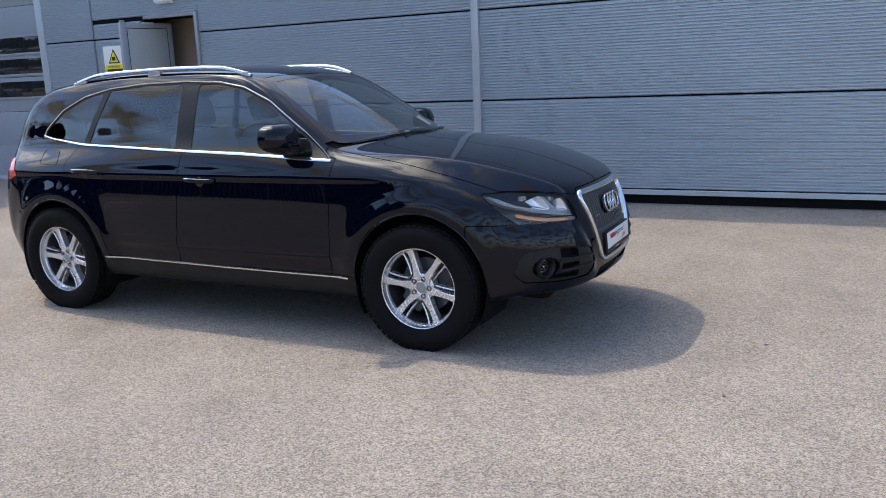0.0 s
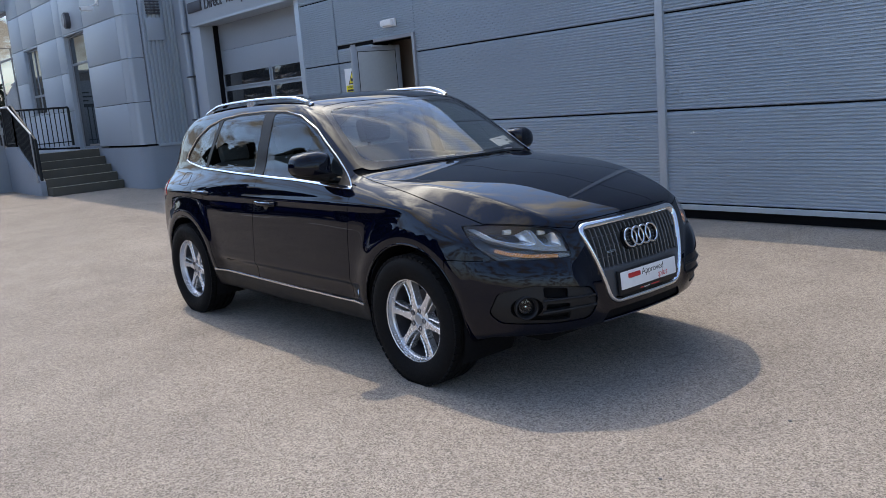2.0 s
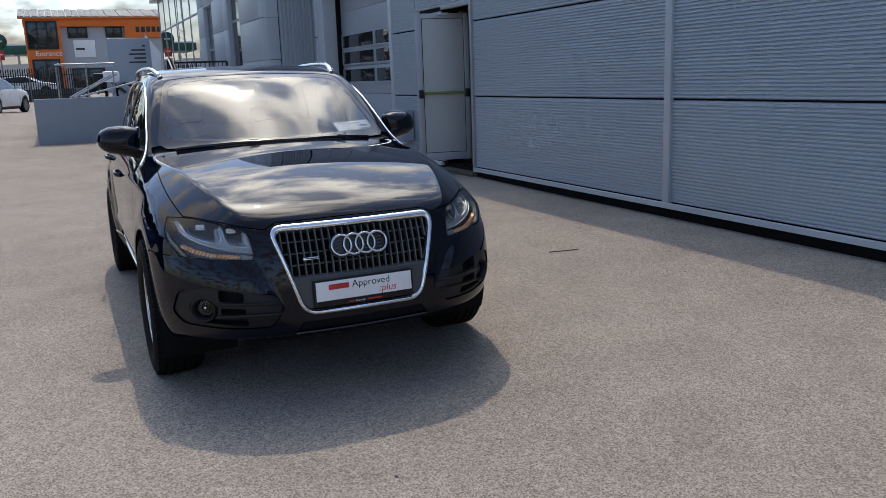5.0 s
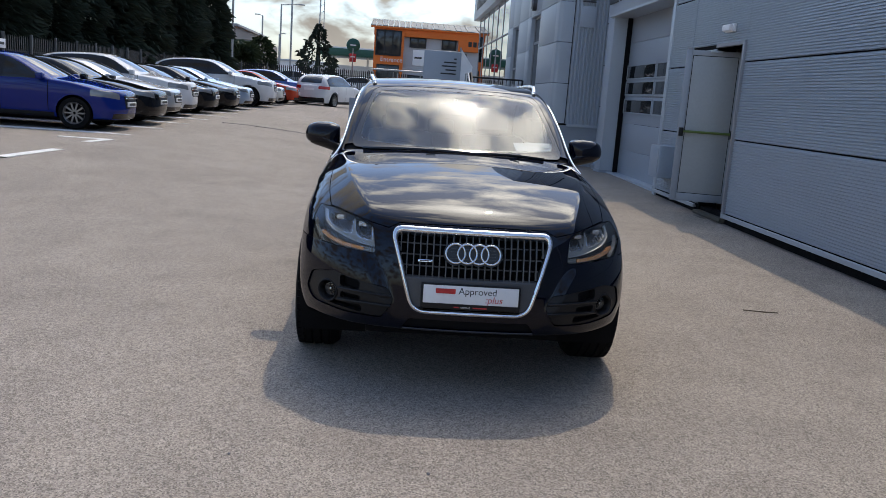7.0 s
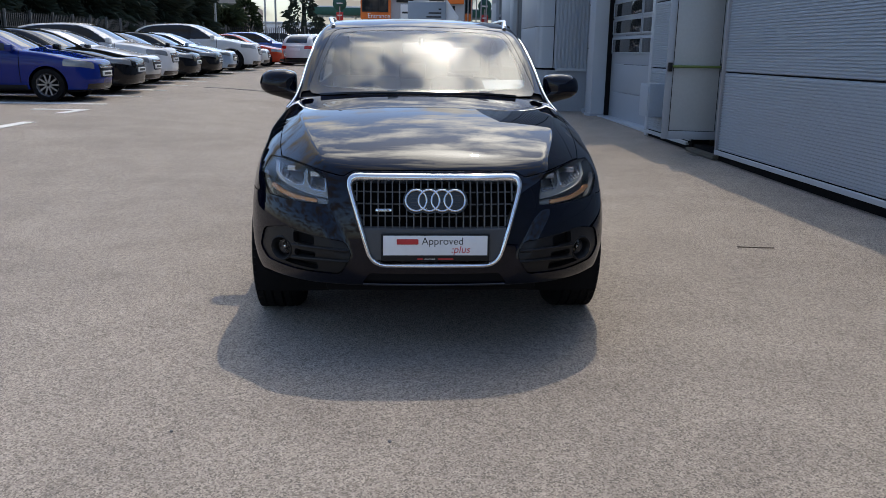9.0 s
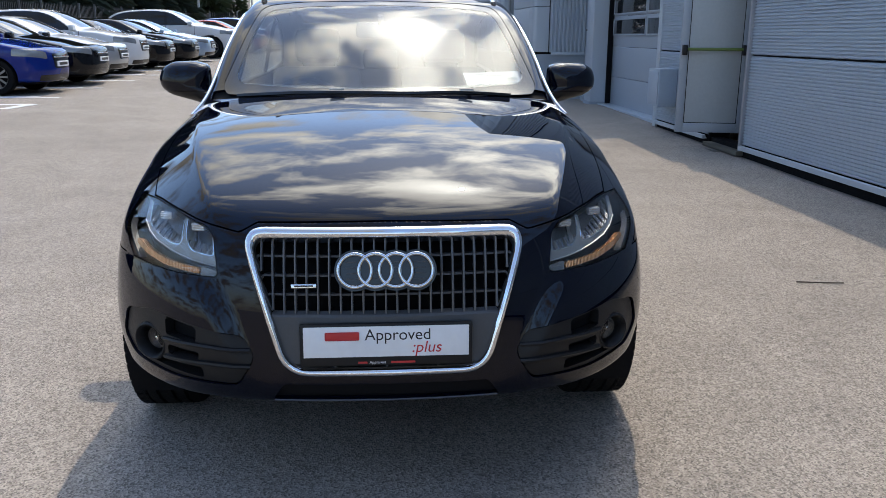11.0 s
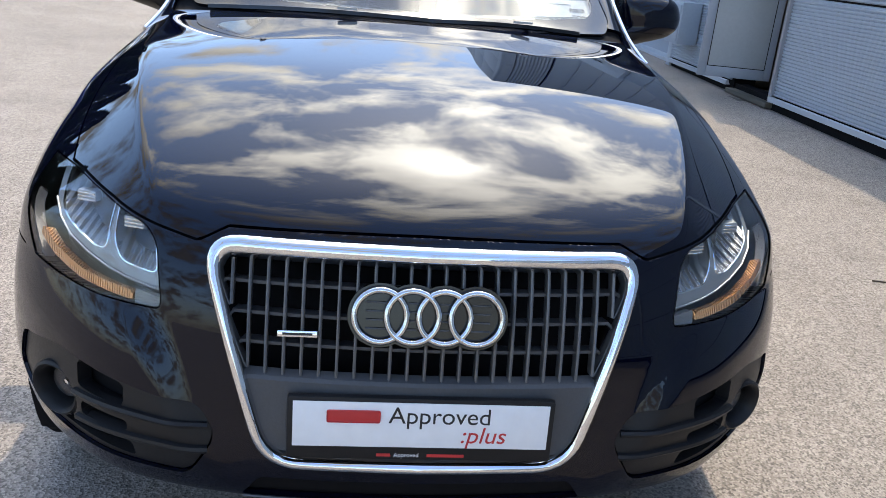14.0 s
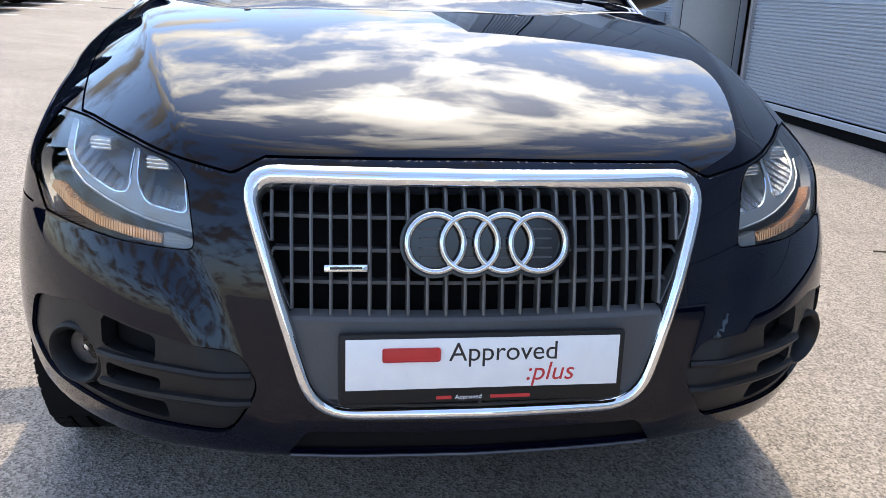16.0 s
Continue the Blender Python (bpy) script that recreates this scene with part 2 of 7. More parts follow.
M = {
    "asphalt": asphalt_mat(),
    "cladding": surface("cladding", (0.355, 0.42, 0.485), 0.38, 0.25, 0.05, 1.2, 30),
    "flashing": surface("flashing", (0.43, 0.48, 0.525), 0.4, 0.3, 0.08, 2, 40),
    "panel": surface("panel", (0.375, 0.42, 0.465), 0.42, 0.2, 0.06, 0.8, 30, spread=0.05),
    "plinth": surface("plinth", (0.27, 0.305, 0.345), 0.8, 0, 0.10, 1.3, 60, 0.002, 120),
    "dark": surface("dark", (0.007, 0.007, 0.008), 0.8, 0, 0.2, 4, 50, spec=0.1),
    "black_plastic": surface("black_plastic", (0.008, 0.008, 0.009), 0.48, 0, 0.2, 6, 200, 0.0006, 500, spec=0.32),
    "grey_plastic": surface("grey_plastic", (0.06, 0.062, 0.066), 0.5, 0, 0.15, 6, 200, 0.0006, 500),
    "satin_black": surface("satin_black", (0.005, 0.005, 0.006), 0.14, 0, 0.2, 6, 100),
    "rubber": surface("rubber", (0.0065, 0.0065, 0.007), 0.8, 0, 0.3, 5, 90, 0.001, 200, spec=0.12),
    "chrome": surface("chrome", (0.74, 0.75, 0.76), 0.05, 1.0, 0.03, 4, 60),
    "alloy": surface("alloy", (0.74, 0.74, 0.75), 0.27, 0.7, 0.05, 6, 90),
    "metal_dark": surface("metal_dark", (0.09, 0.09, 0.10), 0.45, 0.7, 0.2, 6, 60),
    "door_grey": surface("door_grey", (0.38, 0.41, 0.42), 0.5, 0.1, 0.06, 1.5, 30),
    "gate": surface("gate", (0.33, 0.37, 0.415), 0.45, 0.2, 0.05, 1.0, 40),
    "frame_grey": surface("frame_grey", (0.30, 0.31, 0.33), 0.45, 0.4, 0.1, 3, 40),
    "steps": surface("steps", (0.085, 0.078, 0.062), 0.9, 0, 0.25, 2.5, 70, 0.002, 90),
    "white": surface("white", (0.8, 0.8, 0.8), 0.5, 0, 0.05, 3, 40),
    "yellow": surface("yellow", (0.85, 0.72, 0.02), 0.5, 0, 0.05, 3, 40),
    "red_ink": surface("red_ink", (0.55, 0.03, 0.03), 0.5, 0, 0.05, 3, 40),
    "black_ink": surface("black_ink", (0.015, 0.015, 0.015), 0.5, 0, 0.1, 3, 40),
    "orange": surface("orange", (0.75, 0.16, 0.02), 0.6, 0, 0.08, 0.5, 10),
    "line_paint": surface("line_paint", (0.62, 0.62, 0.60), 0.8, 0, 0.3, 3, 40),
    "galv": surface("galv", (0.36, 0.37, 0.38), 0.4, 0.6, 0.1, 3, 40),
    "pane_dark": surface("pane_dark", (0.02, 0.022, 0.024), 0.06, 0, 0.1, 2, 20),
    "pane_sky": surface("pane_sky", (0.03, 0.04, 0.045), 0.03, 0.25, 0.1, 2, 20),
    "post_grey": surface("post_grey", (0.17, 0.175, 0.18), 0.5, 0.3, 0.15, 3, 40),
    "fence": surface("fence", (0.012, 0.013, 0.014), 0.6, 0.2, 0.2, 3, 40),
    "navy_paint": paint_mat("navy_paint", (0.0009, 0.0016, 0.0066), 0.5, 0.0),
    "window_glass": glass_mat("window_glass", (0.52, 0.56, 0.555)),
    "screen_glass": glass_mat("screen_glass", (0.66, 0.71, 0.70)),
    "clear_glass": glass_mat("clear_glass", (0.95, 0.96, 0.96), 0.05),
    "lobby_glass": glass_mat("lobby_glass", (0.34, 0.40, 0.40), 0.7),
    "trim_cream": surface("trim_cream", (0.36, 0.36, 0.35), 0.75, 0, 0.1, 5, 120, 0.001, 300),
    "seat_grey": surface("seat_grey", (0.20, 0.20, 0.205), 0.75, 0, 0.15, 5, 120, 0.001, 300),
    "dash": surface("dash", (0.05, 0.05, 0.052), 0.65, 0, 0.15, 5, 150, 0.001, 400),
}


# ---- mesh helpers ----
FLAT = {"panel", "gate", "plinth", "flashing", "door_grey", "cladding", "frame_grey", "orange", "galv", "steps", "white"}


def part(name, bm, material, parent=None, label="", smooth=True, sharp=28):
    """Links a bmesh as one mesh object, under a thing or a part."""
    if material.name in FLAT:
        sharp = 24
    elif sharp == 28 and any(f.smooth for f in bm.faces):
        sharp = 48
    me = bpy.data.meshes.new(name)
    bm.to_mesh(me)
    bm.free()
    for poly in me.polygons:
        poly.use_smooth = smooth
    if smooth:
        me.set_sharp_from_angle(angle=radians(sharp))
    me.materials.append(material)
    ob = new(name, me)
    if parent is not None:
        ob.parent = parent
    if label:
        ob["label"] = label
    return ob


def thing(name, label, category, group="", kind="", at=None):
    ob = new(name)
    ob.empty_display_size = 0.1
    if at is not None:
        ob.matrix_world = at
    return tagged(ob, label, category, group, kind)


def box(bm, lo, hi, bevel=0.0, m=None):
    """Adds a box to bm, with its edges rounded by bevel."""
    g = bmesh.ops.create_cube(bm, size=1.0)["verts"]
    lo, hi = Vector(lo), Vector(hi)
    for v in g:
        v.co = Vector([lo[i] + (v.co[i] + 0.5) * (hi[i] - lo[i]) for i in range(3)])
    if bevel:
        es = list({e for v in g for e in v.link_edges})
        r = bmesh.ops.bevel(bm, geom=es, offset=bevel, segments=2, profile=0.6, affect="EDGES")
        g = list({v for f in r["faces"] for v in f.verts} | {v for v in g if v.is_valid})
    if m is not None:
        bmesh.ops.transform(bm, matrix=m, verts=g)
    return g


def boxed(lo, hi, bevel=0.0, m=None):
    bm = bmesh.new()
    box(bm, lo, hi, bevel, m)
    return bm


def lathe(profile, n=48, axis="Y", at=(0, 0, 0)):
    """Turns (radius, along) pairs round an axis."""
    bm = bmesh.new()
    rings = []
    for r, a in profile:
        ring = []
        for k in range(n):
            c, s = math.cos(2 * math.pi * k / n) * r, math.sin(2 * math.pi * k / n) * r
            co = {"Y": (c, a, s), "Z": (c, s, a), "X": (a, c, s)}[axis]
            ring.append(bm.verts.new(Vector(co) + Vector(at)))
        rings.append(ring)
    for p, q in zip(rings, rings[1:]):
        for k in range(n):
            bm.faces.new((p[k], p[(k + 1) % n], q[(k + 1) % n], q[k])).smooth = True
    bmesh.ops.recalc_face_normals(bm, faces=bm.faces)
    return bm


def sweep(points, section, closed=False, up=(0, 0, 1), bm=None):
    """Sweeps a closed section of (side, up) offsets along points; up may be a list, one for each point."""
    bm = bm or bmesh.new()
    pts = [Vector(p) for p in points]
    n, rings = len(pts), []
    for i, p in enumerate(pts):
        a = pts[(i - 1) % n] if closed or i else p
        b = pts[(i + 1) % n] if closed or i < n - 1 else p
        d = (b - a).normalized()
        u = Vector(up[i]) if isinstance(up, list) else Vector(up)
        s = d.cross(u).normalized()
        u = s.cross(d).normalized()
        rings.append([bm.verts.new(p + s * x + u * y) for x, y in section])
    m = len(section)
    pairs = list(zip(rings, rings[1:])) + ([(rings[-1], rings[0])] if closed else [])
    for p, q in pairs:
        for k in range(m):
            bm.faces.new((p[k], p[(k + 1) % m], q[(k + 1) % m], q[k])).smooth = True
    if not closed:
        bm.faces.new(rings[0][::-1])
        bm.faces.new(rings[-1])
    bmesh.ops.recalc_face_normals(bm, faces=bm.faces)
    return bm


def disc_section(r, n=10, squash=1.0):
    return [(r * math.cos(2 * math.pi * k / n), r * squash * math.sin(2 * math.pi * k / n)) for k in range(n)]


def tube(points, r, n=8, closed=False, up=(0, 0, 1)):
    return sweep(points, disc_section(r, n), closed, up)


def slab(outline, depth, to_world):
    """A flat piece: outline of (a, b) with a thickness, placed by to_world(a, b, c)."""
    bm = bmesh.new()
    f = [bm.verts.new(to_world(a, b, 0.0)) for a, b in outline]
    g = [bm.verts.new(to_world(a, b, depth)) for a, b in outline]
    bm.faces.new(f); bm.faces.new(g[::-1])
    for k in range(len(f)):
        j = (k + 1) % len(f)
        bm.faces.new((f[j], f[k], g[k], g[j]))
    bmesh.ops.recalc_face_normals(bm, faces=bm.faces)
    return bm


def lettering(text, height, material, m, parent, name="lettering", depth=0.002, shear=0.0):
    """Raised words in the built-in font, as a mesh."""
    cu = bpy.data.curves.new(name, "FONT")
    cu.body, cu.size, cu.extrude, cu.shear = text, height / 0.73, depth, shear
    tmp = bpy.data.objects.new(name, cu)
    scene.collection.objects.link(tmp)
    bpy.context.view_layer.update()
    me = bpy.data.meshes.new_from_object(tmp.evaluated_get(bpy.context.evaluated_depsgraph_get()))
    bpy.data.objects.remove(tmp)
    me.name = name
    me.transform(m)
    me.materials.clear(); me.materials.append(material)
    ob = new(name, me)
    ob.parent = parent
    return ob

# ---- ground ----
def gz(x):
    """Height of the yard, which rises gently behind the car."""
    d = max(0.0, -x - 3.0)
    return 0.0115 * (d - 1.5 * (1 - math.exp(-d / 1.5))) if d < 90 else 0.0115 * 88.5


def gh(x, y):
    """Height of the ground, with the parking rows banked up a little beside the lane."""
    def ease(q, a, b):
        w = min(1.0, max(0.0, (q - a) / (b - a)))
        return w * w * (3 - 2 * w)
    off = 2.0 * ease(-x, 41.5, 43.5)
    return gz(x) + 0.15 * ease(-y, 2.0 + off, 4.6 + off) * ease(-x, 3.0, 7.5)


ROW_C, ROW_K = (4.8, -0.4), 0.9


def in_row(x, y):
    """Plan of the parking rows drawn in towards the lane."""
    return ROW_C[0] + (x - ROW_C[0]) * ROW_K, ROW_C[1] + (y - ROW_C[1]) * ROW_K


def ground():
    bm = bmesh.new()
    xs = [-1500, -600, -300, -160, -120, -93] + [k * 2.0 for k in range(-40, 12)] + [60, 200, 800]
    ys = [-800, -300, -120, -60, -32, -24, -18, -14] + [-12 + k * 0.75 for k in range(17)] + [2.0, 2.7, 4.0, 8.0, 12.0, 16.0, 20.0, 24.0, 28.0] + [60, 120, 300, 800]
    grid = [[bm.verts.new((x, y, gh(x, y) + 0.07 * min(1.0, max(0.0, (y - 2.7) / 1.3)) * (1.0 if -13.0 < x < 17 else 0.0))) for y in ys] for x in xs]
    for a, b in zip(grid, grid[1:]):
        for k in range(len(ys) - 1):
            bm.faces.new((a[k], b[k], b[k + 1], a[k + 1]))
    bmesh.ops.recalc_face_normals(bm, faces=bm.faces)
    return tagged(part("ground", bm, M["asphalt"]), "pale weathered tarmac yard with exposed aggregate", "ground", kind="structure")


ground()

# ---- the long clad wall beside the car ----
WALL_Y, PITCH = 4.0, 1.0 / 30
DOOR = (-6.74, -5.80, 0.16, 2.42)
wall = thing("wall_north", "grey metal-clad wall of horizontal ribbed panels", "wall", kind="structure")


def ribbed(x0, x1, z0, z1, name="panel"):
    """One cladding panel with shallow horizontal ribs."""
    bm = bmesh.new()
    pts = []
    n = max(1, round((z1 - z0 - 0.016) / PITCH))
    p = (z1 - z0 - 0.032) / n
    z0, z1 = z0 + 0.008, z1 - 0.008
    pts.append((0.024, z0))
    for k in range(n):
        z = z0 + 0.008 + k * p
        pts += [(0.0, z + 0.08 * p), (0.0, z + 0.58 * p), (0.013, z + 0.70 * p), (0.013, z + 0.96 * p)]
    pts.append((0.024, z1))
    a = [bm.verts.new((x0 + 0.004, WALL_Y + d, z)) for d, z in pts]
    b = [bm.verts.new((x1 - 0.004, WALL_Y + d, z)) for d, z in pts]
    for k in range(len(pts) - 1):
        bm.faces.new((a[k], b[k], b[k + 1], a[k + 1]))
    for row in (a, b):
        back = [bm.verts.new((row[0].co.x, WALL_Y + 0.03, v.co.z)) for v in row]
        for k in range(len(pts) - 1):
            bm.faces.new((row[k], row[k + 1], back[k + 1], back[k]))
    bmesh.ops.recalc_face_normals(bm, faces=bm.faces)
    return part(name, bm, M["cladding"], wall, smooth=False)


WALL_TOP = 4.25
COLUMNS = [(-8.72, -7.72), (-7.70, -1.78), (-1.70, 4.28), (4.36, 10.3), (10.38, 16.4)]
ROWS_Z = [0.22, 1.2, 2.2, 3.2, WALL_TOP]
for x0, x1 in COLUMNS:
    for z0, z1 in zip(ROWS_Z, ROWS_Z[1:]):
        if x0 == -7.70 and z0 < DOOR[3]:
            top = min(z1, DOOR[3])
            ribbed(x0, DOOR[0] - 0.05, z0, top)
            ribbed(DOOR[1] + 0.05, x1, z0, z1)
            if z1 > DOOR[3]:
                ribbed(x0, DOOR[1] + 0.05, DOOR[3] + 0.04, z1)
        else:
            ribbed(x0, x1, z0, z1)
# backing of the wall, with the doorway through it
for lo, hi in (((-8.72, 4.03, 0), (DOOR[0], 4.28, WALL_TOP)), ((DOOR[1], 4.03, 0), (16.4, 4.28, WALL_TOP)), ((DOOR[0], 4.03, DOOR[3]), (DOOR[1], 4.28, WALL_TOP))):
    part("backing", boxed(lo, hi), M["dark"], wall)
for x in (-1.74, 4.32, 10.34):
    bm = boxed((x - 0.045, 3.972, 0.22), (x + 0.045, 4.02, WALL_TOP), 0.006)
    part("cover_strip", bm, M["flashing"], wall, "pale metal cover strip")
for x0, x1 in ((-8.72, DOOR[0] - 0.05), (DOOR[1] + 0.05, 16.4)):
    bm = sweep([(x0, 3.985, 0.19), (x1, 3.985, 0.19)], [(-0.024, -0.012), (0.03, -0.016), (0.03, 0.03), (0.0, 0.035), (-0.014, 0.004)])
    part("base_flashing", bm, M["flashing"], wall, "pale metal drip flashing")
part("base_kerb", boxed((-8.72, 4.05, 0), (16.4, 4.2, 0.2)), M["dark"], wall)

# ---- fire door, lamp, sign and box on the wall ----
def fire_door():
    d = thing("door_1", "grey metal fire door standing open, green push bar", "door", kind="structure")
    x0, x1, z0, z1 = DOOR
    for lo, hi in (((x1, 3.97, z0), (x1 + 0.05, 4.28, z1 + 0.05)), ((x0 + 0.04, 3.97, z1), (x1, 4.28, z1 + 0.05))):
        part("door_frame", boxed(lo, hi, 0.006), M["frame_grey"], d)
    part("threshold", boxed((x0 - 0.02, 3.95, 0.10), (x1 + 0.02, 4.3, 0.15), 0.006), M["steps"], d)
    # the leaf hangs at the inner face of the wall and stands square to it
    m = Matrix.Translation((x0 + 0.18, 4.335, 0)) @ Matrix.Rotation(radians(256.8), 4, "Z")
    leaf = part("leaf", boxed((0.0, -0.022, 0.27), (0.78, 0.022, 2.37), 0.004), M["door_grey"], d, "pale grey flush leaf")
    leaf.matrix_local = m
    for lo, hi in (((0.0, -0.028, 0.27), (0.07, 0.028, 2.37)), ((0.69, -0.028, 0.27), (0.78, 0.028, 2.37)), ((0.07, -0.028, 2.30), (0.69, 0.028, 2.37)), ((0.07, -0.028, 0.27), (0.69, 0.028, 0.38))):
        part("leaf_edge", boxed(lo, hi, 0.004), M["gate"], leaf)
    for lo, hi in (((0.072, 0.02, 0.38), (0.080, 0.0235, 2.30)), ((0.680, 0.02, 0.38), (0.688, 0.0235, 2.30)), ((0.08, 0.02, 2.292), (0.68, 0.0235, 2.30)), ((0.08, 0.02, 0.38), (0.68, 0.0235, 0.388))):
        part("leaf_groove", boxed(lo, hi), M["dark"], leaf)
    part("push_bar", tube([(0.05, 0.085, 1.25), (0.73, 0.085, 1.25)], 0.018, 10), surface("green_bar", (0.13, 0.20, 0.05), 0.4), leaf, "dark green push bar")
    for a in (0.045, 0.735):
        part("bar_bracket", boxed((a - 0.03, 0.02, 1.18), (a + 0.03, 0.11, 1.30), 0.012), M["black_plastic"], leaf)
    part("closer", boxed((0.30, 0.022, 2.345), (0.46, 0.07, 2.375), 0.006), M["flashing"], leaf)
    part("latch", boxed((0.70, -0.01, 2.37), (0.77, 0.01, 2.40), 0.004), M["galv"], leaf)
    part("step", boxed((x0 + 0.22, 3.88, 0.0), (x0 + 0.52, 3.97, 0.09), 0.01), M["steps"], d, "low dark step")


fire_door()
# the room behind the doorway
room = thing("wall_room", "brownish inner lobby behind the doorway", "wall", kind="structure")
inner = surface("lobby", (0.30, 0.24, 0.19), 0.7)
for lo, hi in (((-7.1, 4.62, 0.1), (-5.2, 4.7, 2.9)), ((-7.2, 4.28, 0.1), (-7.1, 5.8, 2.9)), ((-5.2, 4.28, 0.1), (-5.1, 5.8, 2.9)), ((-7.2, 4.28, 2.8), (-5.1, 5.8, 2.9)), ((-7.2, 4.28, 0.02), (-5.1, 5.8, 0.12))):
    part("inner_wall", boxed(lo, hi), inner, room)

lamp = thing("bulkhead_lamp", "white plastic bulkhead lamp fixed to the wall above the door", "lamp")
part("lamp_base", boxed((-6.42, 3.955, 2.60), (-6.14, 4.0, 2.71), 0.012), M["white"], lamp)
part("lamp_cover", boxed((-6.41, 3.90, 2.61), (-6.15, 3.957, 2.70), 0.025), M["white"], lamp)

sign = thing("warning_sign", "white and yellow warning sign with a black triangle on the wall", "sign")
part("sign_board", boxed((-7.54, 3.985, 1.72), (-7.14, 3.995, 2.10), 0.003), M["white"], sign)


def on_wall(y=3.984):
    return lambda a, b, c: Vector((a, y - c, b))


part("sign_triangle", slab([(-7.45, 1.86), (-7.23, 1.86), (-7.34, 2.06)], 0.003, on_wall()), M["black_ink"], sign)
part("sign_triangle", slab([(-7.42, 1.876), (-7.26, 1.876), (-7.34, 2.025)], 0.003, on_wall(3.9805)), M["yellow"], sign)
part("sign_mark", boxed((-7.37, 3.974, 1.90), (-7.31, 3.977, 1.95), 0.001), M["black_ink"], sign)
part("sign_panel", boxed((-7.52, 3.981, 1.735), (-7.16, 3.985, 1.845), 0.001), M["yellow"], sign)
lettering("WARNING", 0.035, M["black_ink"], Matrix.Translation((-7.475, 3.980, 1.80)) @ Matrix.Rotation(radians(90), 4, "X"), sign, depth=0.0005)
part("sign_bar", boxed((-7.49, 3.979, 1.752), (-7.19, 3.981, 1.782), 0), M["black_ink"], sign)

ebox = thing("meter_box", "grey metal meter box fixed low on the wall", "box")
part("box_body", boxed((-8.36, 3.74, 0.47), (-7.90, 3.99, 0.97), 0.012), M["cladding"], ebox)
part("box_door", boxed((-8.33, 3.728, 0.50), (-7.93, 3.742, 0.94), 0.005), M["cladding"], ebox)

# ---- garage bay ----
bay = thing("wall_bay", "grey panelled surround of a garage door with a deep lintel", "wall", kind="structure")
part("lintel", boxed((-12.82, 3.93, 3.36), (-8.74, 4.6, 4.4), 0.01), M["panel"], bay)
part("lintel_edge", boxed((-12.62, 3.90, 3.33), (-8.74, 4.35, 3.372), 0.006), M["flashing"], bay)
part("pier", boxed((-12.86, 3.96, 0.05), (-12.40, 4.6, 4.4), 0.01), M["panel"], bay)
part("pier_plinth", boxed((-12.87, 3.945, 0.0), (-12.39, 4.6, 0.20), 0.006), M["plinth"], bay)
part("jamb", boxed((-8.86, 4.0, 0.05), (-8.72, 4.6, 3.4), 0.006), M["flashing"], bay)
part("back_wall", boxed((-14.4, 4.28, 0.0), (-12.8, 4.6, 4.4), 0.005), M["panel"], bay)
part("threshold", boxed((-12.4, 4.1, 0.0), (-8.86, 4.45, gz(-10.5) + 0.10), 0.01), M["flashing"], bay)
gate = thing("garage_door", "grey sectional garage door with three rows of dark windows", "door", kind="structure")
GY = 4.32
Z0, SEC = 0.13, 0.54
zs = [Z0 + SEC * k for k in range(7)]
for k in range(6):
    z0, z1 = zs[k] + 0.003, zs[k + 1] - 0.003
    part("section", boxed((-12.38, GY + 0.02, z0), (-8.88, GY + 0.05, z1), 0.004), M["gate"], gate)
for z0, z1 in ((1.44, 1.68), (1.80, 2.03), (2.12, 2.36)):
    for x0, x1 in ((-12.32, -10.48), (-10.36, -9.02)):
        part("pane", boxed((x0, GY + 0.006, z0), (x1, GY + 0.016, z1), 0.002), M["pane_dark"], gate, "dark door pane")
        for lo, hi in (((x0 - 0.03, GY - 0.004, z0 - 0.03), (x1 + 0.03, GY + 0.02, z0)), ((x0 - 0.03, GY - 0.004, z1), (x1 + 0.03, GY + 0.02, z1 + 0.03)), ((x0 - 0.03, GY - 0.004, z0), (x0, GY + 0.02, z1)), ((x1, GY - 0.004, z0), (x1 + 0.03, GY + 0.02, z1))):
            part("pane_frame", boxed(lo, hi, 0.003), M["gate"], gate)
part("door_gap", boxed((-12.40, 4.24, 0.12), (-12.365, 4.335, 3.34)), M["dark"], gate)
bays = thing("lettering_sign", "dark raised words over the garage door", "sign")
m = Matrix.Translation((-12.0, 3.925, 3.60)) @ Matrix.Rotation(radians(90), 4, "X")
lettering("Direct", 0.21, M["metal_dark"], m, bays, depth=0.012)
lettering("Reception", 0.21, M["metal_dark"], m @ Matrix.Translation((0.92, 0, 0)), bays, depth=0.012)
part("brand_bar", boxed((-12.72, 3.90, 3.60), (-12.12, 3.93, 3.80), 0.01), M["metal_dark"], bays)
pipe = thing("downpipe", "grey round downpipe fixed to the wall with brackets", "pipe")
part("pipe_run", tube([(-13.62, 4.20, 0.25), (-13.62, 4.20, 5.5)], 0.06, 12, up=(0, 1, 0)), M["panel"], pipe)
part("pipe_shoe", tube([(-13.62, 4.20, 0.26), (-13.60, 4.16, 0.20), (-13.57, 4.08, 0.17)], 0.062, 12, up=(1, 0, 0)), M["panel"], pipe)
for z in (0.6, 1.5, 2.4, 3.3, 4.2):
    part("pipe_bracket", boxed((-13.70, 4.14, z), (-13.36, 4.27, z + 0.03), 0.004), M["metal_dark"], pipe)

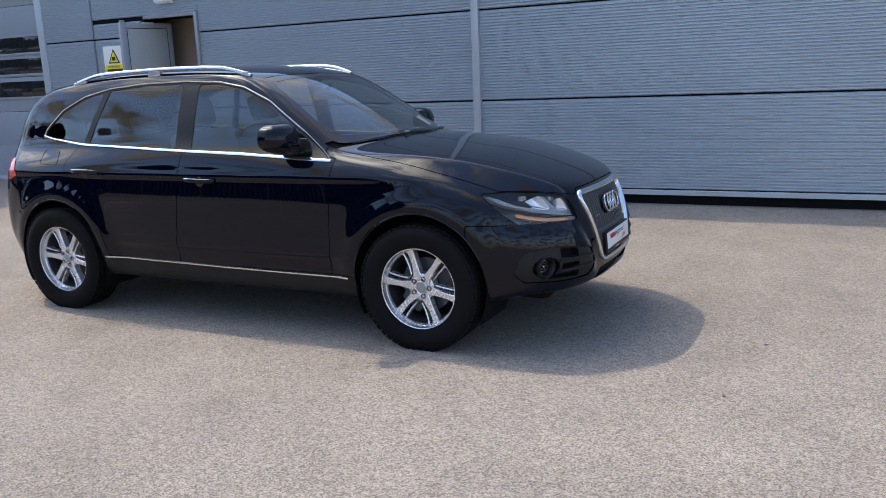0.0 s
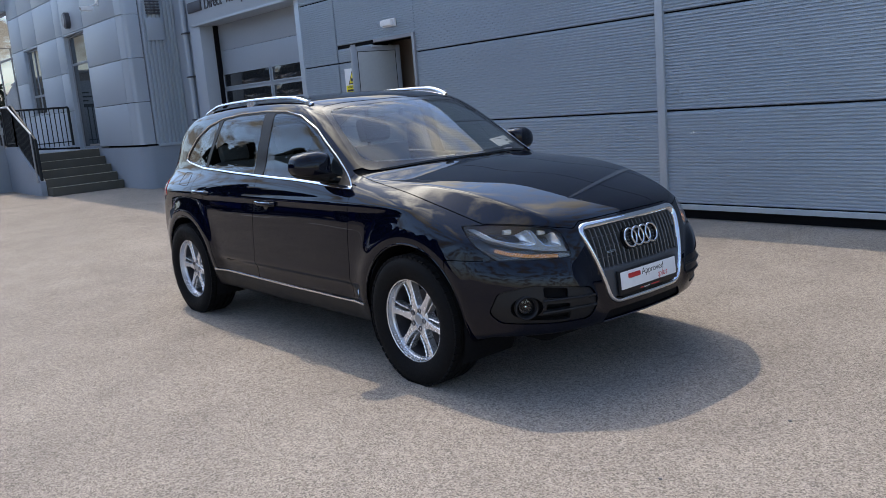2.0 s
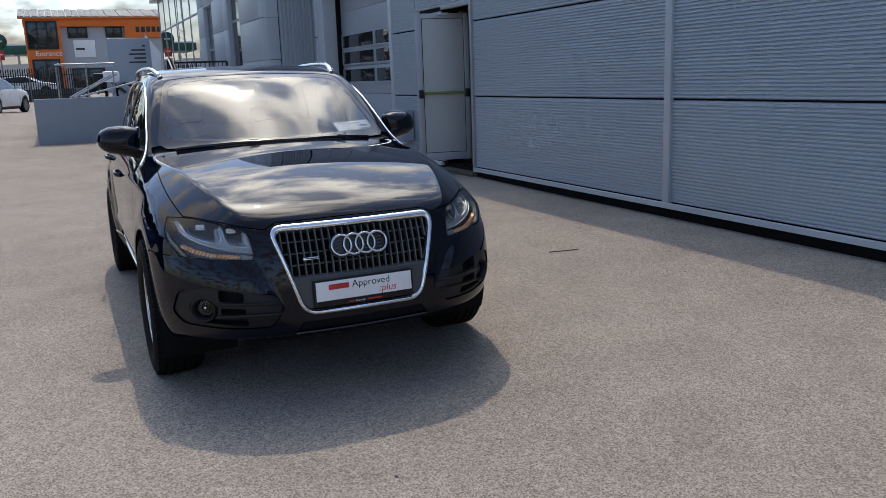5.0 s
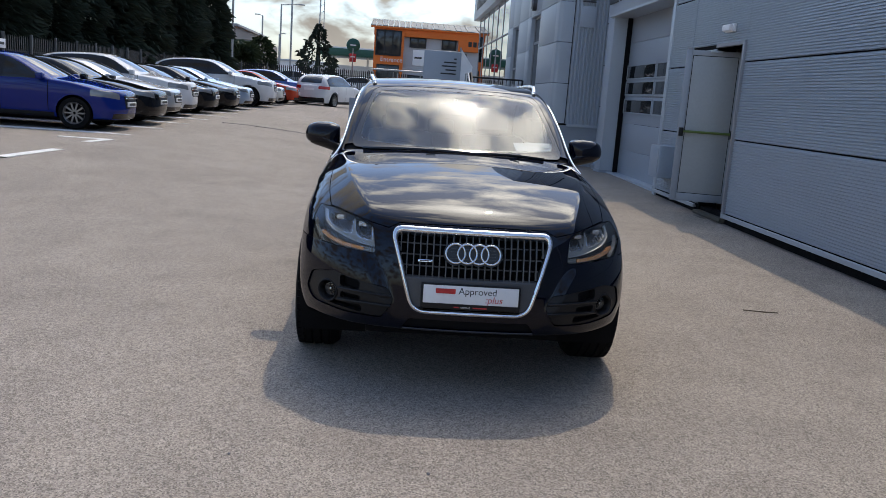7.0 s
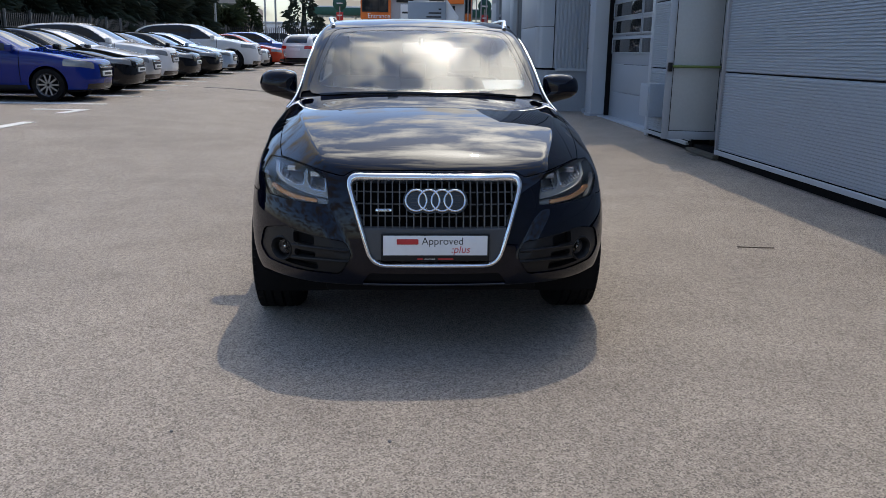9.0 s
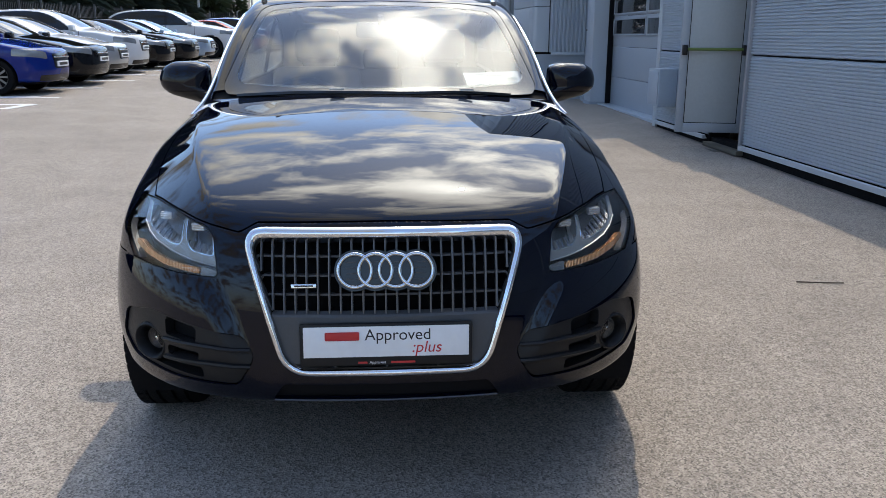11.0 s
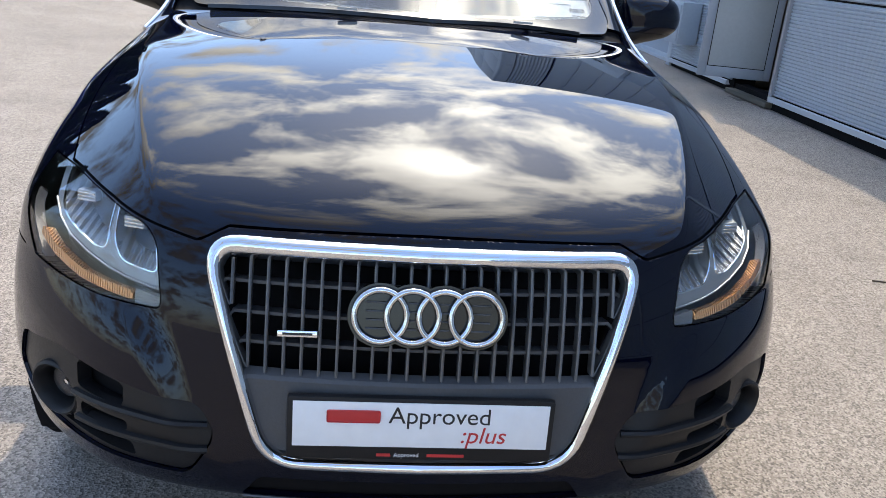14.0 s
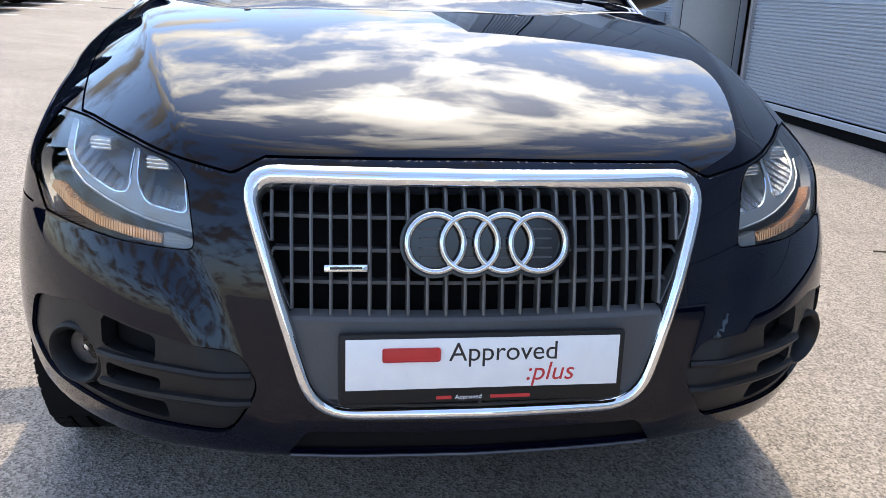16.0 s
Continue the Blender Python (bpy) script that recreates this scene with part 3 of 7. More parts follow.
# ---- showroom block with its terrace ----
block = thing("wall_block", "grey panelled showroom block on a smooth rendered plinth", "wall", kind="structure")
BX, BY, DECK = -14.26, 3.16, 1.03
part("core", boxed((-23.05, BY + 0.18, 0.0), (BX - 0.06, 12, 9.3)), M["dark"], block)
joints = [1.07, 1.98, 2.90, 3.80, 4.71, 5.62, 6.54, 7.46, 8.38, 9.3]
cols = [-14.68, -16.76, -18.35, -18.88, -20.55, -21.95, -23.05]


def facade_panel(x0, x1, z0, z1):
    part("panel", boxed((x1 + 0.006, BY, z0 + 0.006), (x0 - 0.006, BY + 0.06, z1 - 0.006), 0.004), M["panel"], block)


for a, b in zip(cols, cols[1:]):
    for z0, z1 in zip(joints, joints[1:]):
        if (a, b) == (-16.76, -18.35) and z1 < 4.0:
            continue
        if (a, b) == (-20.55, -21.95) and 1.9 < z0 < 3.7:
            continue
        facade_panel(a, b, z0, z1)
# rounded corner piece and ribbed end
for z0, z1 in zip(joints, joints[1:]):
    arc = [(BX - 0.10 + 0.10 * math.sin(t), BY + 0.10 - 0.10 * math.cos(t)) for t in [math.pi / 2 * k / 6 for k in range(7)]]
    out = [(-14.674, BY)] + arc + [(BX, BY + 0.34), (BX - 0.06, BY + 0.34), (BX - 0.06, BY + 0.1), (BX - 0.10, BY + 0.06), (-14.674, BY + 0.06)]
    part("corner_panel", slab(out, z1 - z0 - 0.012, lambda a, b, c, z0=z0: Vector((a, b, z0 + 0.006 + c))), M["panel"], block)
for k in range(10):
    y = BY + 0.365 + k * 0.0855
    prof = [(0.0, 0.0), (0.028, 0.014), (0.028, 0.046), (0.0, 0.06), (0.0, 0.082), (-0.05, 0.082), (-0.05, 0.0)]
    part("rib", slab([(BX + a, y + b) for a, b in prof], 8.2, lambda a, b, c: Vector((a, b, DECK + 0.04 + c))), M["panel"], block)
for k in range(12):
    y = 4.44 + k * 0.62
    part("end_panel", boxed((BX - 0.06, y, 4.3), (BX, y + 0.60, 9.3), 0.004), M["panel"], block)
    part("end_seam", boxed((BX - 0.03, y + 0.585, 4.3), (BX + 0.035, y + 0.62, 9.3), 0.003), M["panel"], block)
part("rib_sill", boxed((BX - 0.02, BY + 0.40, DECK - 0.02), (BX + 0.05, 4.28, DECK + 0.04), 0.006), M["flashing"], block)
part("vent_panel", boxed((BX + 0.02, 3.62, 3.25), (BX + 0.06, 3.98, 3.72), 0.005), M["panel"], block)
for k in range(6):
    part("vent_slat", boxed((BX + 0.02, 3.66, 3.80 + k * 0.06), (BX + 0.07, 3.96, 3.83 + k * 0.06), 0.004), M["metal_dark"], block)
arc = [(BX - 0.25 + 0.25 * math.sin(t), BY + 0.28 - 0.25 * math.cos(t)) for t in [math.pi / 2 * k / 10 for k in range(11)]]
part("plinth", slab([(-18.4, BY + 0.03), (BX - 0.25, BY + 0.03)] + arc + [(BX, 4.6), (-18.4, 4.6)], DECK, lambda a, b, c: Vector((a, b, c))), M["plinth"], block, "smooth rendered plinth with a rounded corner")

# glazed door and windows of the block
def glazing(name, x0, x1, z0, z1, label, bars=1, rails=(), y=BY + 0.03, material=None):
    w = thing(name, label, "window", kind="structure")
    t = 0.05
    for lo, hi in (((x0, y - 0.02, z0), (x0 + t, y + 0.06, z1)), ((x1 - t, y - 0.02, z0), (x1, y + 0.06, z1)), ((x0 + t, y - 0.02, z1 - t), (x1 - t, y + 0.06, z1)), ((x0 + t, y - 0.02, z0), (x1 - t, y + 0.06, z0 + t))):
        part("window_frame", boxed(lo, hi, 0.006), M["frame_grey"], w)
    edges = [x0 + t + (x1 - x0 - 2 * t) * k / bars for k in range(bars + 1)]
    for e in edges[1:-1]:
        part("mullion", boxed((e - 0.025, y - 0.015, z0 + t), (e + 0.025, y + 0.05, z1 - t), 0.004), M["frame_grey"], w)
    for r in rails:
        part("transom", boxed((x0 + t, y - 0.012, r - 0.03), (x1 - t, y + 0.048, r + 0.03), 0.004), M["frame_grey"], w)
    for a, b in zip(edges, edges[1:]):
        part("pane", boxed((a, y + 0.005, z0 + t), (b, y + 0.017, z1 - t)), material or M["pane_sky"], w)
    return w


glazing("door_2", -18.29, -16.82, DECK, 3.76, "tall grey-framed glazed door with a glass light above", 1, (3.08,), y=BY + 0.12)
for lo, hi in (((-18.344, BY + 0.004, DECK), (-18.29, BY + 0.18, 3.76)), ((-16.82, BY + 0.004, DECK), (-16.766, BY + 0.18, 3.76)), ((-18.344, BY + 0.004, 3.76), (-16.766, BY + 0.18, 3.796))):
    part("reveal", boxed(lo, hi, 0.006), M["panel"], block)
for lo, hi in (((-21.944, BY + 0.004, 1.986), (-21.9, BY + 0.18, 3.75)), ((-20.60, BY + 0.004, 1.986), (-20.556, BY + 0.18, 3.75)), ((-21.944, BY + 0.004, 3.75), (-20.556, BY + 0.18, 3.796))):
    part("reveal", boxed(lo, hi, 0.006), M["panel"], block)
glazing("window_1", -21.9, -20.60, 1.99, 3.75, "grey-framed narrow window", 2, (2.50,), y=BY + 0.10)
glazing("window_2", -33.2, -23.08, DECK, 5.0, "tall glass curtain wall of the showroom", 6, (3.70,), material=M["lobby_glass"])
canopy = thing("canopy", "grey boxed roof canopy with a lettered edge over the glass front", "roof", kind="structure")
part("canopy_box", boxed((-34.4, 2.98, 5.0), (-23.06, 8.2, 6.2), 0.02), M["panel"], canopy)
for k in range(9):
    part("canopy_letter", boxed((-33.1 + k * 0.55, 2.96, 5.35), (-32.75 + k * 0.55, 3.02, 5.85), 0.02), M["metal_dark"], canopy)
glass_box = thing("glass_lobby", "greenish glass end wall of the lobby", "building", kind="structure")
for k in range(4):
    part("pane", boxed((-33.2, 3.22 + 1.2 * k, DECK + 0.1), (-33.188, 4.36 + 1.2 * k, 5.0)), M["lobby_glass"], glass_box)
    part("mullion", boxed((-33.23, 4.36 + 1.2 * k, DECK), (-33.15, 4.42 + 1.2 * k, 5.05), 0.004), M["frame_grey"], glass_box)
part("lobby_back", boxed((-33.2, 8.0, 0.0), (-23.9, 8.2, 5.05)), M["panel"], glass_box)
part("lobby_floor", boxed((-33.2, 3.2, 0.0), (-23.9, 8.0, DECK)), M["plinth"], glass_box)
cl = thing("wall_lamp", "dark oval wall lamp on the showroom panels", "lamp")
oval = [(-17.67 + 0.13 * math.cos(t), 4.08 + 0.19 * math.sin(t)) for t in [2 * math.pi * k / 32 for k in range(32)]]
part("lamp_body", slab(oval, 0.10, lambda a, b, c: Vector((a, BY - c, b))), M["metal_dark"], cl)
part("lamp_lens", slab([(-17.67 + (a + 17.67) * 0.74, 4.08 + (b - 4.08) * 0.8) for a, b in oval], 0.04, lambda a, b, c: Vector((a, BY - 0.10 - c, b))), M["frame_grey"], cl, "frosted grey lens")
cam_ = thing("security_camera", "pale security camera on a wall bracket", "camera")
part("camera_body", boxed((-15.66, 2.78, 4.03), (-15.53, 3.04, 4.13), 0.02), M["white"], cam_)
part("camera_arm", tube([(-15.59, 2.98, 4.12), (-15.59, 3.16, 4.20)], 0.02, 8, up=(1, 0, 0)), M["white"], cam_)
part("camera_lens", lathe([(0.0, 2.774), (0.036, 2.774), (0.042, 2.79)], 16, "Y", (-15.595, 0, 4.08)), M["satin_black"], cam_, "black glass lens")
part("camera_base", boxed((-15.66, BY - 0.03, 4.14), (-15.52, BY, 4.28), 0.01), M["white"], cam_)

# steps and terrace
g0 = gz(-16)
steps = thing("steps", "five worn brown concrete steps up to the terrace", "steps", kind="structure")
rise = (DECK - g0) / 5
for k in range(5):
    part("step", boxed((-17.35 - 0.05, 1.62, g0 - 0.1 + rise * k * 0), (-15.62 - 0.33 * k, 3.17, g0 + rise * (k + 1)), 0.012), M["steps"], steps)
    part("nosing", boxed((-15.66 - 0.33 * k, 1.63, g0 + rise * (k + 1) + 0.001), (-15.615 - 0.33 * k, 3.16, g0 + rise * (k + 1) + 0.006), 0), surface("nosing", (0.46, 0.42, 0.32), 0.8) if k == 0 else bpy.data.materials["nosing"], steps)
terrace = thing("terrace", "raised terrace behind a painted retaining wall", "terrace", kind="structure")
part("deck", boxed((-34, -1.66, 0.0), (-18.7, 1.6, DECK), 0.01), M["plinth"], terrace)
part("deck", boxed((-34, 1.604, 0.0), (-17.3, 3.16, DECK), 0.01), M["plinth"], terrace)
part("parapet", boxed((-18.72, -1.70, 0.0), (-18.50, 1.498, DECK + 0.25), 0.012), M["plinth"], terrace)
part("stair_cheek", slab([(-18.5, 0.0), (-16.0, 0.0), (-16.0, g0 + 0.32), (-17.5, DECK + 0.2), (-18.5, DECK + 0.2)], 0.12, lambda a, b, c: Vector((a, 1.50 + c, b))), M["plinth"], terrace)


def railing(name, pts, label, h=0.95, gap=0.11, stride=None):
    """A guard rail of posts, a top rail and thin bars along a line of feet."""
    r = thing(name, label, "railing")
    P = [Vector(p) for p in pts]
    part("top_rail", tube([p + Vector((0, 0, h)) for p in P], 0.026, 10), M["fence"], r)
    part("foot_rail", tube([p + Vector((0, 0, 0.10)) for p in P], 0.014, 6), M["fence"], r)
    for a, b in zip(P, P[1:]):
        n = max(2, round((b - a).length / gap))
        for k in range(n + 1):
            q = a + (b - a) * k / n
            big = k in (0, n)
            part("post" if big else "bar", boxed((q.x - (0.026 if big else 0.010), q.y - (0.026 if big else 0.010), q.z), (q.x + (0.026 if big else 0.010), q.y + (0.026 if big else 0.010), q.z + h)), M["fence"], r)
    return r


railing("guard_rail", [(-18.6, 1.62, DECK + 0.1), (-18.6, 3.10, DECK + 0.1)], "black metal guard rail with thin bars above the steps")
railing("stair_rail", [(-18.45, 1.56, DECK + 0.18), (-17.6, 1.56, DECK + 0.18), (-16.05, 1.56, g0 + 0.28)], "black metal stair rail with thin bars")
grab = thing("handrail", "bright steel handrail above the stair rail", "railing")
part("rail_tube", tube([(-18.6, 1.50, 2.16), (-17.6, 1.48, 2.14), (-16.0, 1.48, 1.48)], 0.022, 8), M["galv"], grab)
for x, z0, z1 in ((-18.5, DECK + 0.2, 2.15), (-16.1, g0 + 0.3, 1.5)):
    part("rail_post", tube([(x, 1.48, z0), (x, 1.48, z1)], 0.018, 8, up=(1, 0, 0)), M["galv"], grab)
ramp = thing("ramp_rail", "bright steel ramp rails above the retaining wall", "railing")
for a, b in (((-19.2, -1.12, 2.12), (-19.2, 0.30, 2.12)), ((-19.2, -0.6, 1.30), (-19.2, 1.55, 1.80)), ((-19.4, -0.75, 1.28), (-19.4, 0.35, 1.85)), ((-19.55, -0.85, 1.28), (-19.55, 0.25, 1.85))):
    part("rail_tube", tube([a, b], 0.024, 8), M["galv"], ramp)
for y in (-1.1, -0.4, 0.25):
    part("rail_post", tube([(-19.2, y, DECK), (-19.2, y, 2.06)], 0.02, 8, up=(1, 0, 0)), M["galv"], ramp)

totem = thing("totem_sign", "tall grey sign board with four small dark lines of writing", "sign")
part("board", boxed((-24.2, 0.47, DECK), (-23.9, 1.74, 3.01), 0.03), M["gate"], totem)
for k, wide in enumerate((0.09, 0.42, 0.50, 0.36, 0.52)):
    part("writing_bar", boxed((-23.9, 1.58 - wide, 2.74 - k * 0.125), (-23.892, 1.58, 2.785 - k * 0.125)), M["black_ink"], totem)
bikes = thing("parked_motorcycle", "black and white motorcycle standing behind the ramp rails", "motorcycle")
for y in (-0.05, 0.75):
    part("tyre", lathe([(0.22, -0.05), (0.29, -0.05), (0.31, 0.0), (0.29, 0.05), (0.22, 0.05)], 24, "X", (-22.4, y, DECK + 0.31)), M["rubber"], bikes)
part("tank", boxed((-22.55, 0.15, DECK + 0.62), (-22.25, 0.62, DECK + 0.95), 0.09), M["white"], bikes)
part("fairing", boxed((-22.5, -0.12, DECK + 0.5), (-22.3, 0.25, DECK + 0.9), 0.07), M["black_plastic"], bikes)
part("frame_tube", tube([(-22.4, -0.05, DECK + 0.31), (-22.4, 0.3, DECK + 0.7), (-22.4, 0.75, DECK + 0.31)], 0.05, 8, up=(1, 0, 0)), M["metal_dark"], bikes)

# ---- the car's body surface ----
# The body is the zero level of one smooth field: side, nose, bonnet, cabin, tail and floor, blended.
AXLE_R, HUB_Z = -2.807, 0.352


def cubic(*pairs):
    """A natural cubic through (at, value) pairs, as a function of arrays."""
    pairs = sorted(pairs)
    x, y = np.array([p[0] for p in pairs], float), np.array([p[1] for p in pairs], float)
    n, h = len(x), np.diff(x)
    A, r = np.eye(n), np.zeros(n)
    for i in range(1, n - 1):
        A[i, i - 1:i + 2] = h[i - 1], 2 * (h[i - 1] + h[i]), h[i]
        r[i] = 6 * ((y[i + 1] - y[i]) / h[i] - (y[i] - y[i - 1]) / h[i - 1])
    c = np.linalg.solve(A, r)
    t = np.linspace(x[0], x[-1], 4001)
    k = np.clip(np.searchsorted(x, t) - 1, 0, n - 2)
    a, b, w = x[k + 1] - t, t - x[k], h[k]
    v = c[k] * a ** 3 / (6 * w) + c[k + 1] * b ** 3 / (6 * w) + (y[k] / w - c[k] * w / 6) * a + (y[k + 1] / w - c[k + 1] * w / 6) * b
    s0, s1 = (v[1] - v[0]) / (t[1] - t[0]), (v[-1] - v[-2]) / (t[1] - t[0])
    return lambda q: np.interp(q, t, v) + np.minimum(q - t[0], 0) * s0 + np.maximum(q - t[-1], 0) * s1


def step(q, a, b):
    s = np.clip((q - a) / (b - a), 0, 1)
    return s * s * (3 - 2 * s)


def smax(a, b, k):
    return 0.5 * (a + b + np.sqrt((a - b) ** 2 + k * k))


SECTION = cubic((0.10, 0.79), (0.20, 0.825), (0.30, 0.858), (0.42, 0.882), (0.55, 0.893), (0.70, 0.896), (0.85, 0.890), (0.95, 0.880), (1.02, 0.866),
                (1.075, 0.842), (1.13, 0.812), (1.25, 0.772), (1.40, 0.722), (1.52, 0.672), (1.60, 0.62), (1.75, 0.50))
LOW_TAPER = cubic((-3.9, 0.80), (-3.5, 0.92), (-3.0, 0.98), (-2.4, 1.0), (-1.4, 1.0), (-0.6, 0.998), (0.0, 0.985), (0.4, 0.976), (0.8, 0.955), (1.0, 0.93))
HIGH_TAPER = cubic((-3.9, 0.78), (-3.4, 0.85), (-2.8, 0.94), (-2.0, 1.0), (-1.4, 1.0), (-0.9, 0.98), (-0.5, 0.955), (0.0, 0.92), (0.9, 0.87))
NOSE = cubic((0.10, 0.70), (0.20, 0.79), (0.27, 0.845), (0.34, 0.872), (0.45, 0.884), (0.55, 0.878), (0.65, 0.862), (0.75, 0.834), (0.83, 0.798), (0.90, 0.750), (1.00, 0.64), (1.2, 0.3))
NOSE_BOW = cubic((0.0, 0.0), (0.2, -0.008), (0.4, -0.034), (0.5, -0.062), (0.6, -0.108), (0.7, -0.188), (0.78, -0.276), (0.85, -0.378), (0.92, -0.505), (1.1, -0.95))
BONNET = cubic((-1.2, 1.12), (-0.6, 1.155), (-0.4, 1.143), (-0.2, 1.124), (0.0, 1.096), (0.2, 1.062), (0.4, 1.012), (0.55, 0.965), (0.68, 0.915), (0.78, 0.866), (0.95, 0.77))
CABIN = cubic((0.0, 0.86), (-0.2, 1.02), (-0.40, 1.158), (-0.75, 1.365), (-1.05, 1.515), (-1.25, 1.585), (-1.45, 1.616), (-1.75, 1.628), (-2.1, 1.630),
              (-2.5, 1.614), (-2.9, 1.570), (-3.12, 1.515), (-3.28, 1.42), (-3.43, 1.27), (-3.57, 1.02), (-3.78, 0.65))
TAIL = cubic((0.1, -3.55), (0.3, -3.64), (0.5, -3.73), (0.7, -3.74), (0.9, -3.70), (1.1, -3.61), (1.4, -3.47))


CREASE = cubic((1.0, 0.40), (0.80, 0.475), (0.71, 0.506), (0.58, 0.552), (0.45, 0.592), (0.18, 0.655), (-0.12, 0.705), (-0.5, 0.74), (-1.5, 0.76))
SHUT = cubic((1.0, 0.55), (0.70, 0.66), (0.56, 0.706), (0.40, 0.742), (0.16, 0.768), (-0.15, 0.768), (-0.50, 0.742), (-1.0, 0.68))


def top_field(x, Y):
    bow = 0.38 * step(-x, -0.05, 0.50) - 0.26 * step(-x, 0.6, 1.5)
    xs = x + bow * Y * Y
    d = Y - CREASE(x)
    fall = 0.5 * (d + np.sqrt(d * d + 0.009 ** 2))
    bonnet = BONNET(xs) + 0.008 - 0.072 * Y * Y - 0.56 * fall * (0.45 + 0.55 * step(x, -0.5, 0.1))
    cabin = CABIN(xs) - 0.055 * Y * Y
    return smax(bonnet, cabin, 0.022) - 0.006


def body_field(x, y, z):
    Y = np.abs(y)
    up = step(z, 0.96, 1.12)
    W = SECTION(z) * (LOW_TAPER(x) * (1 - up) + HIGH_TAPER(x) * up)
    for cx in (0.0, AXLE_R):
        r = np.hypot(x - cx, z - HUB_Z - 0.02)
        W = W + 0.027 * np.exp(-((r - 0.435) / 0.085) ** 2) * step(z, 0.15, 0.45)
    doors = step(x, -2.45, -2.15) * (1 - step(x, -0.62, -0.42))
    W = W - 0.012 * np.exp(-((z - 0.44) / 0.07) ** 2) * doors
    W = W + 0.011 * np.exp(-((z - 0.512) / np.where(z > 0.512, 0.05, 0.025)) ** 2) * doors
    W = W + 0.006 * np.exp(-((z - 0.955) / 0.022) ** 2) * (1 - step(x, 0.1, 0.5))
    f = smax(Y - W, (z - top_field(x, Y)) * 0.85, 0.035)
    # the bumper swells below the lamps, its upper face turned to the sky
    rise = (0.714 + 0.03 * (Y - 0.6) - z) * 0.40
    ridge = np.maximum(0.0, 0.5 * (rise + 0.030 - np.sqrt((rise - 0.030) ** 2 + 0.016 ** 2))) * step(z, 0.34, 0.50) * step(Y - 0.5 * (z - 0.5), 0.37, 0.47)
    f = smax(f, (x - ridge - NOSE(z) - NOSE_BOW(Y)) * 0.85, 0.024)
    f = smax(f, (TAIL(z) + 0.42 * (Y / 0.9) ** 3 - x) * 0.9, 0.05)
    return smax(f, 0.25 + 0.07 * step(x, 0.30, 0.55) - z, 0.03)


def gradient(p, h=0.003, field=None):
    field = field or body_field
    g = np.empty_like(p)
    for k in range(3):
        d = np.zeros(3); d[k] = h
        a, b = p + d, p - d
        g[:, k] = (field(a[:, 0], a[:, 1], a[:, 2]) - field(b[:, 0], b[:, 1], b[:, 2])) / (2 * h)
    return g


def settle(p, times=4, field=None):
    """Moves points onto the body surface."""
    for _ in range(times):
        g = gradient(p, field=field)
        p = p - g * ((field or body_field)(p[:, 0], p[:, 1], p[:, 2]) / np.maximum((g * g).sum(1), 1e-6))[:, None]
    return p


def normals(p, field=None):
    g = gradient(p, field=field)
    return g / np.linalg.norm(g, axis=1)[:, None]


def on_nose(y, z):
    """The body point seen straight from the front at (y, z)."""
    x = np.linspace(1.0, -1.0, 801)
    f = body_field(x, np.full_like(x, y), np.full_like(x, z))
    k = int(np.argmax(f < 0))
    a, b = f[k - 1], f[k]
    return Vector((x[k - 1] + (x[k] - x[k - 1]) * a / (a - b), y, z))


def on_side(x, z, side=-1):
    """The body point seen straight from the side at (x, z)."""
    q = np.linspace(1.05, 0.2, 681)
    f = body_field(np.full_like(q, x), q, np.full_like(q, z))
    k = int(np.argmax(f < 0))
    a, b = f[k - 1], f[k]
    return Vector((x, side * (q[k - 1] + (q[k] - q[k - 1]) * a / (a - b)), z))


def on_top(x, y):
    """The body point seen straight from above at (x, y)."""
    z = np.linspace(1.75, 0.3, 1161)
    f = body_field(np.full_like(z, x), np.full_like(z, y), z)
    k = int(np.argmax(f < 0))
    a, b = f[k - 1], f[k]
    return Vector((x, y, z[k - 1] + (z[k] - z[k - 1]) * a / (a - b)))


def normal_at(p):
    return Vector(normals(np.array([p[:]]))[0])


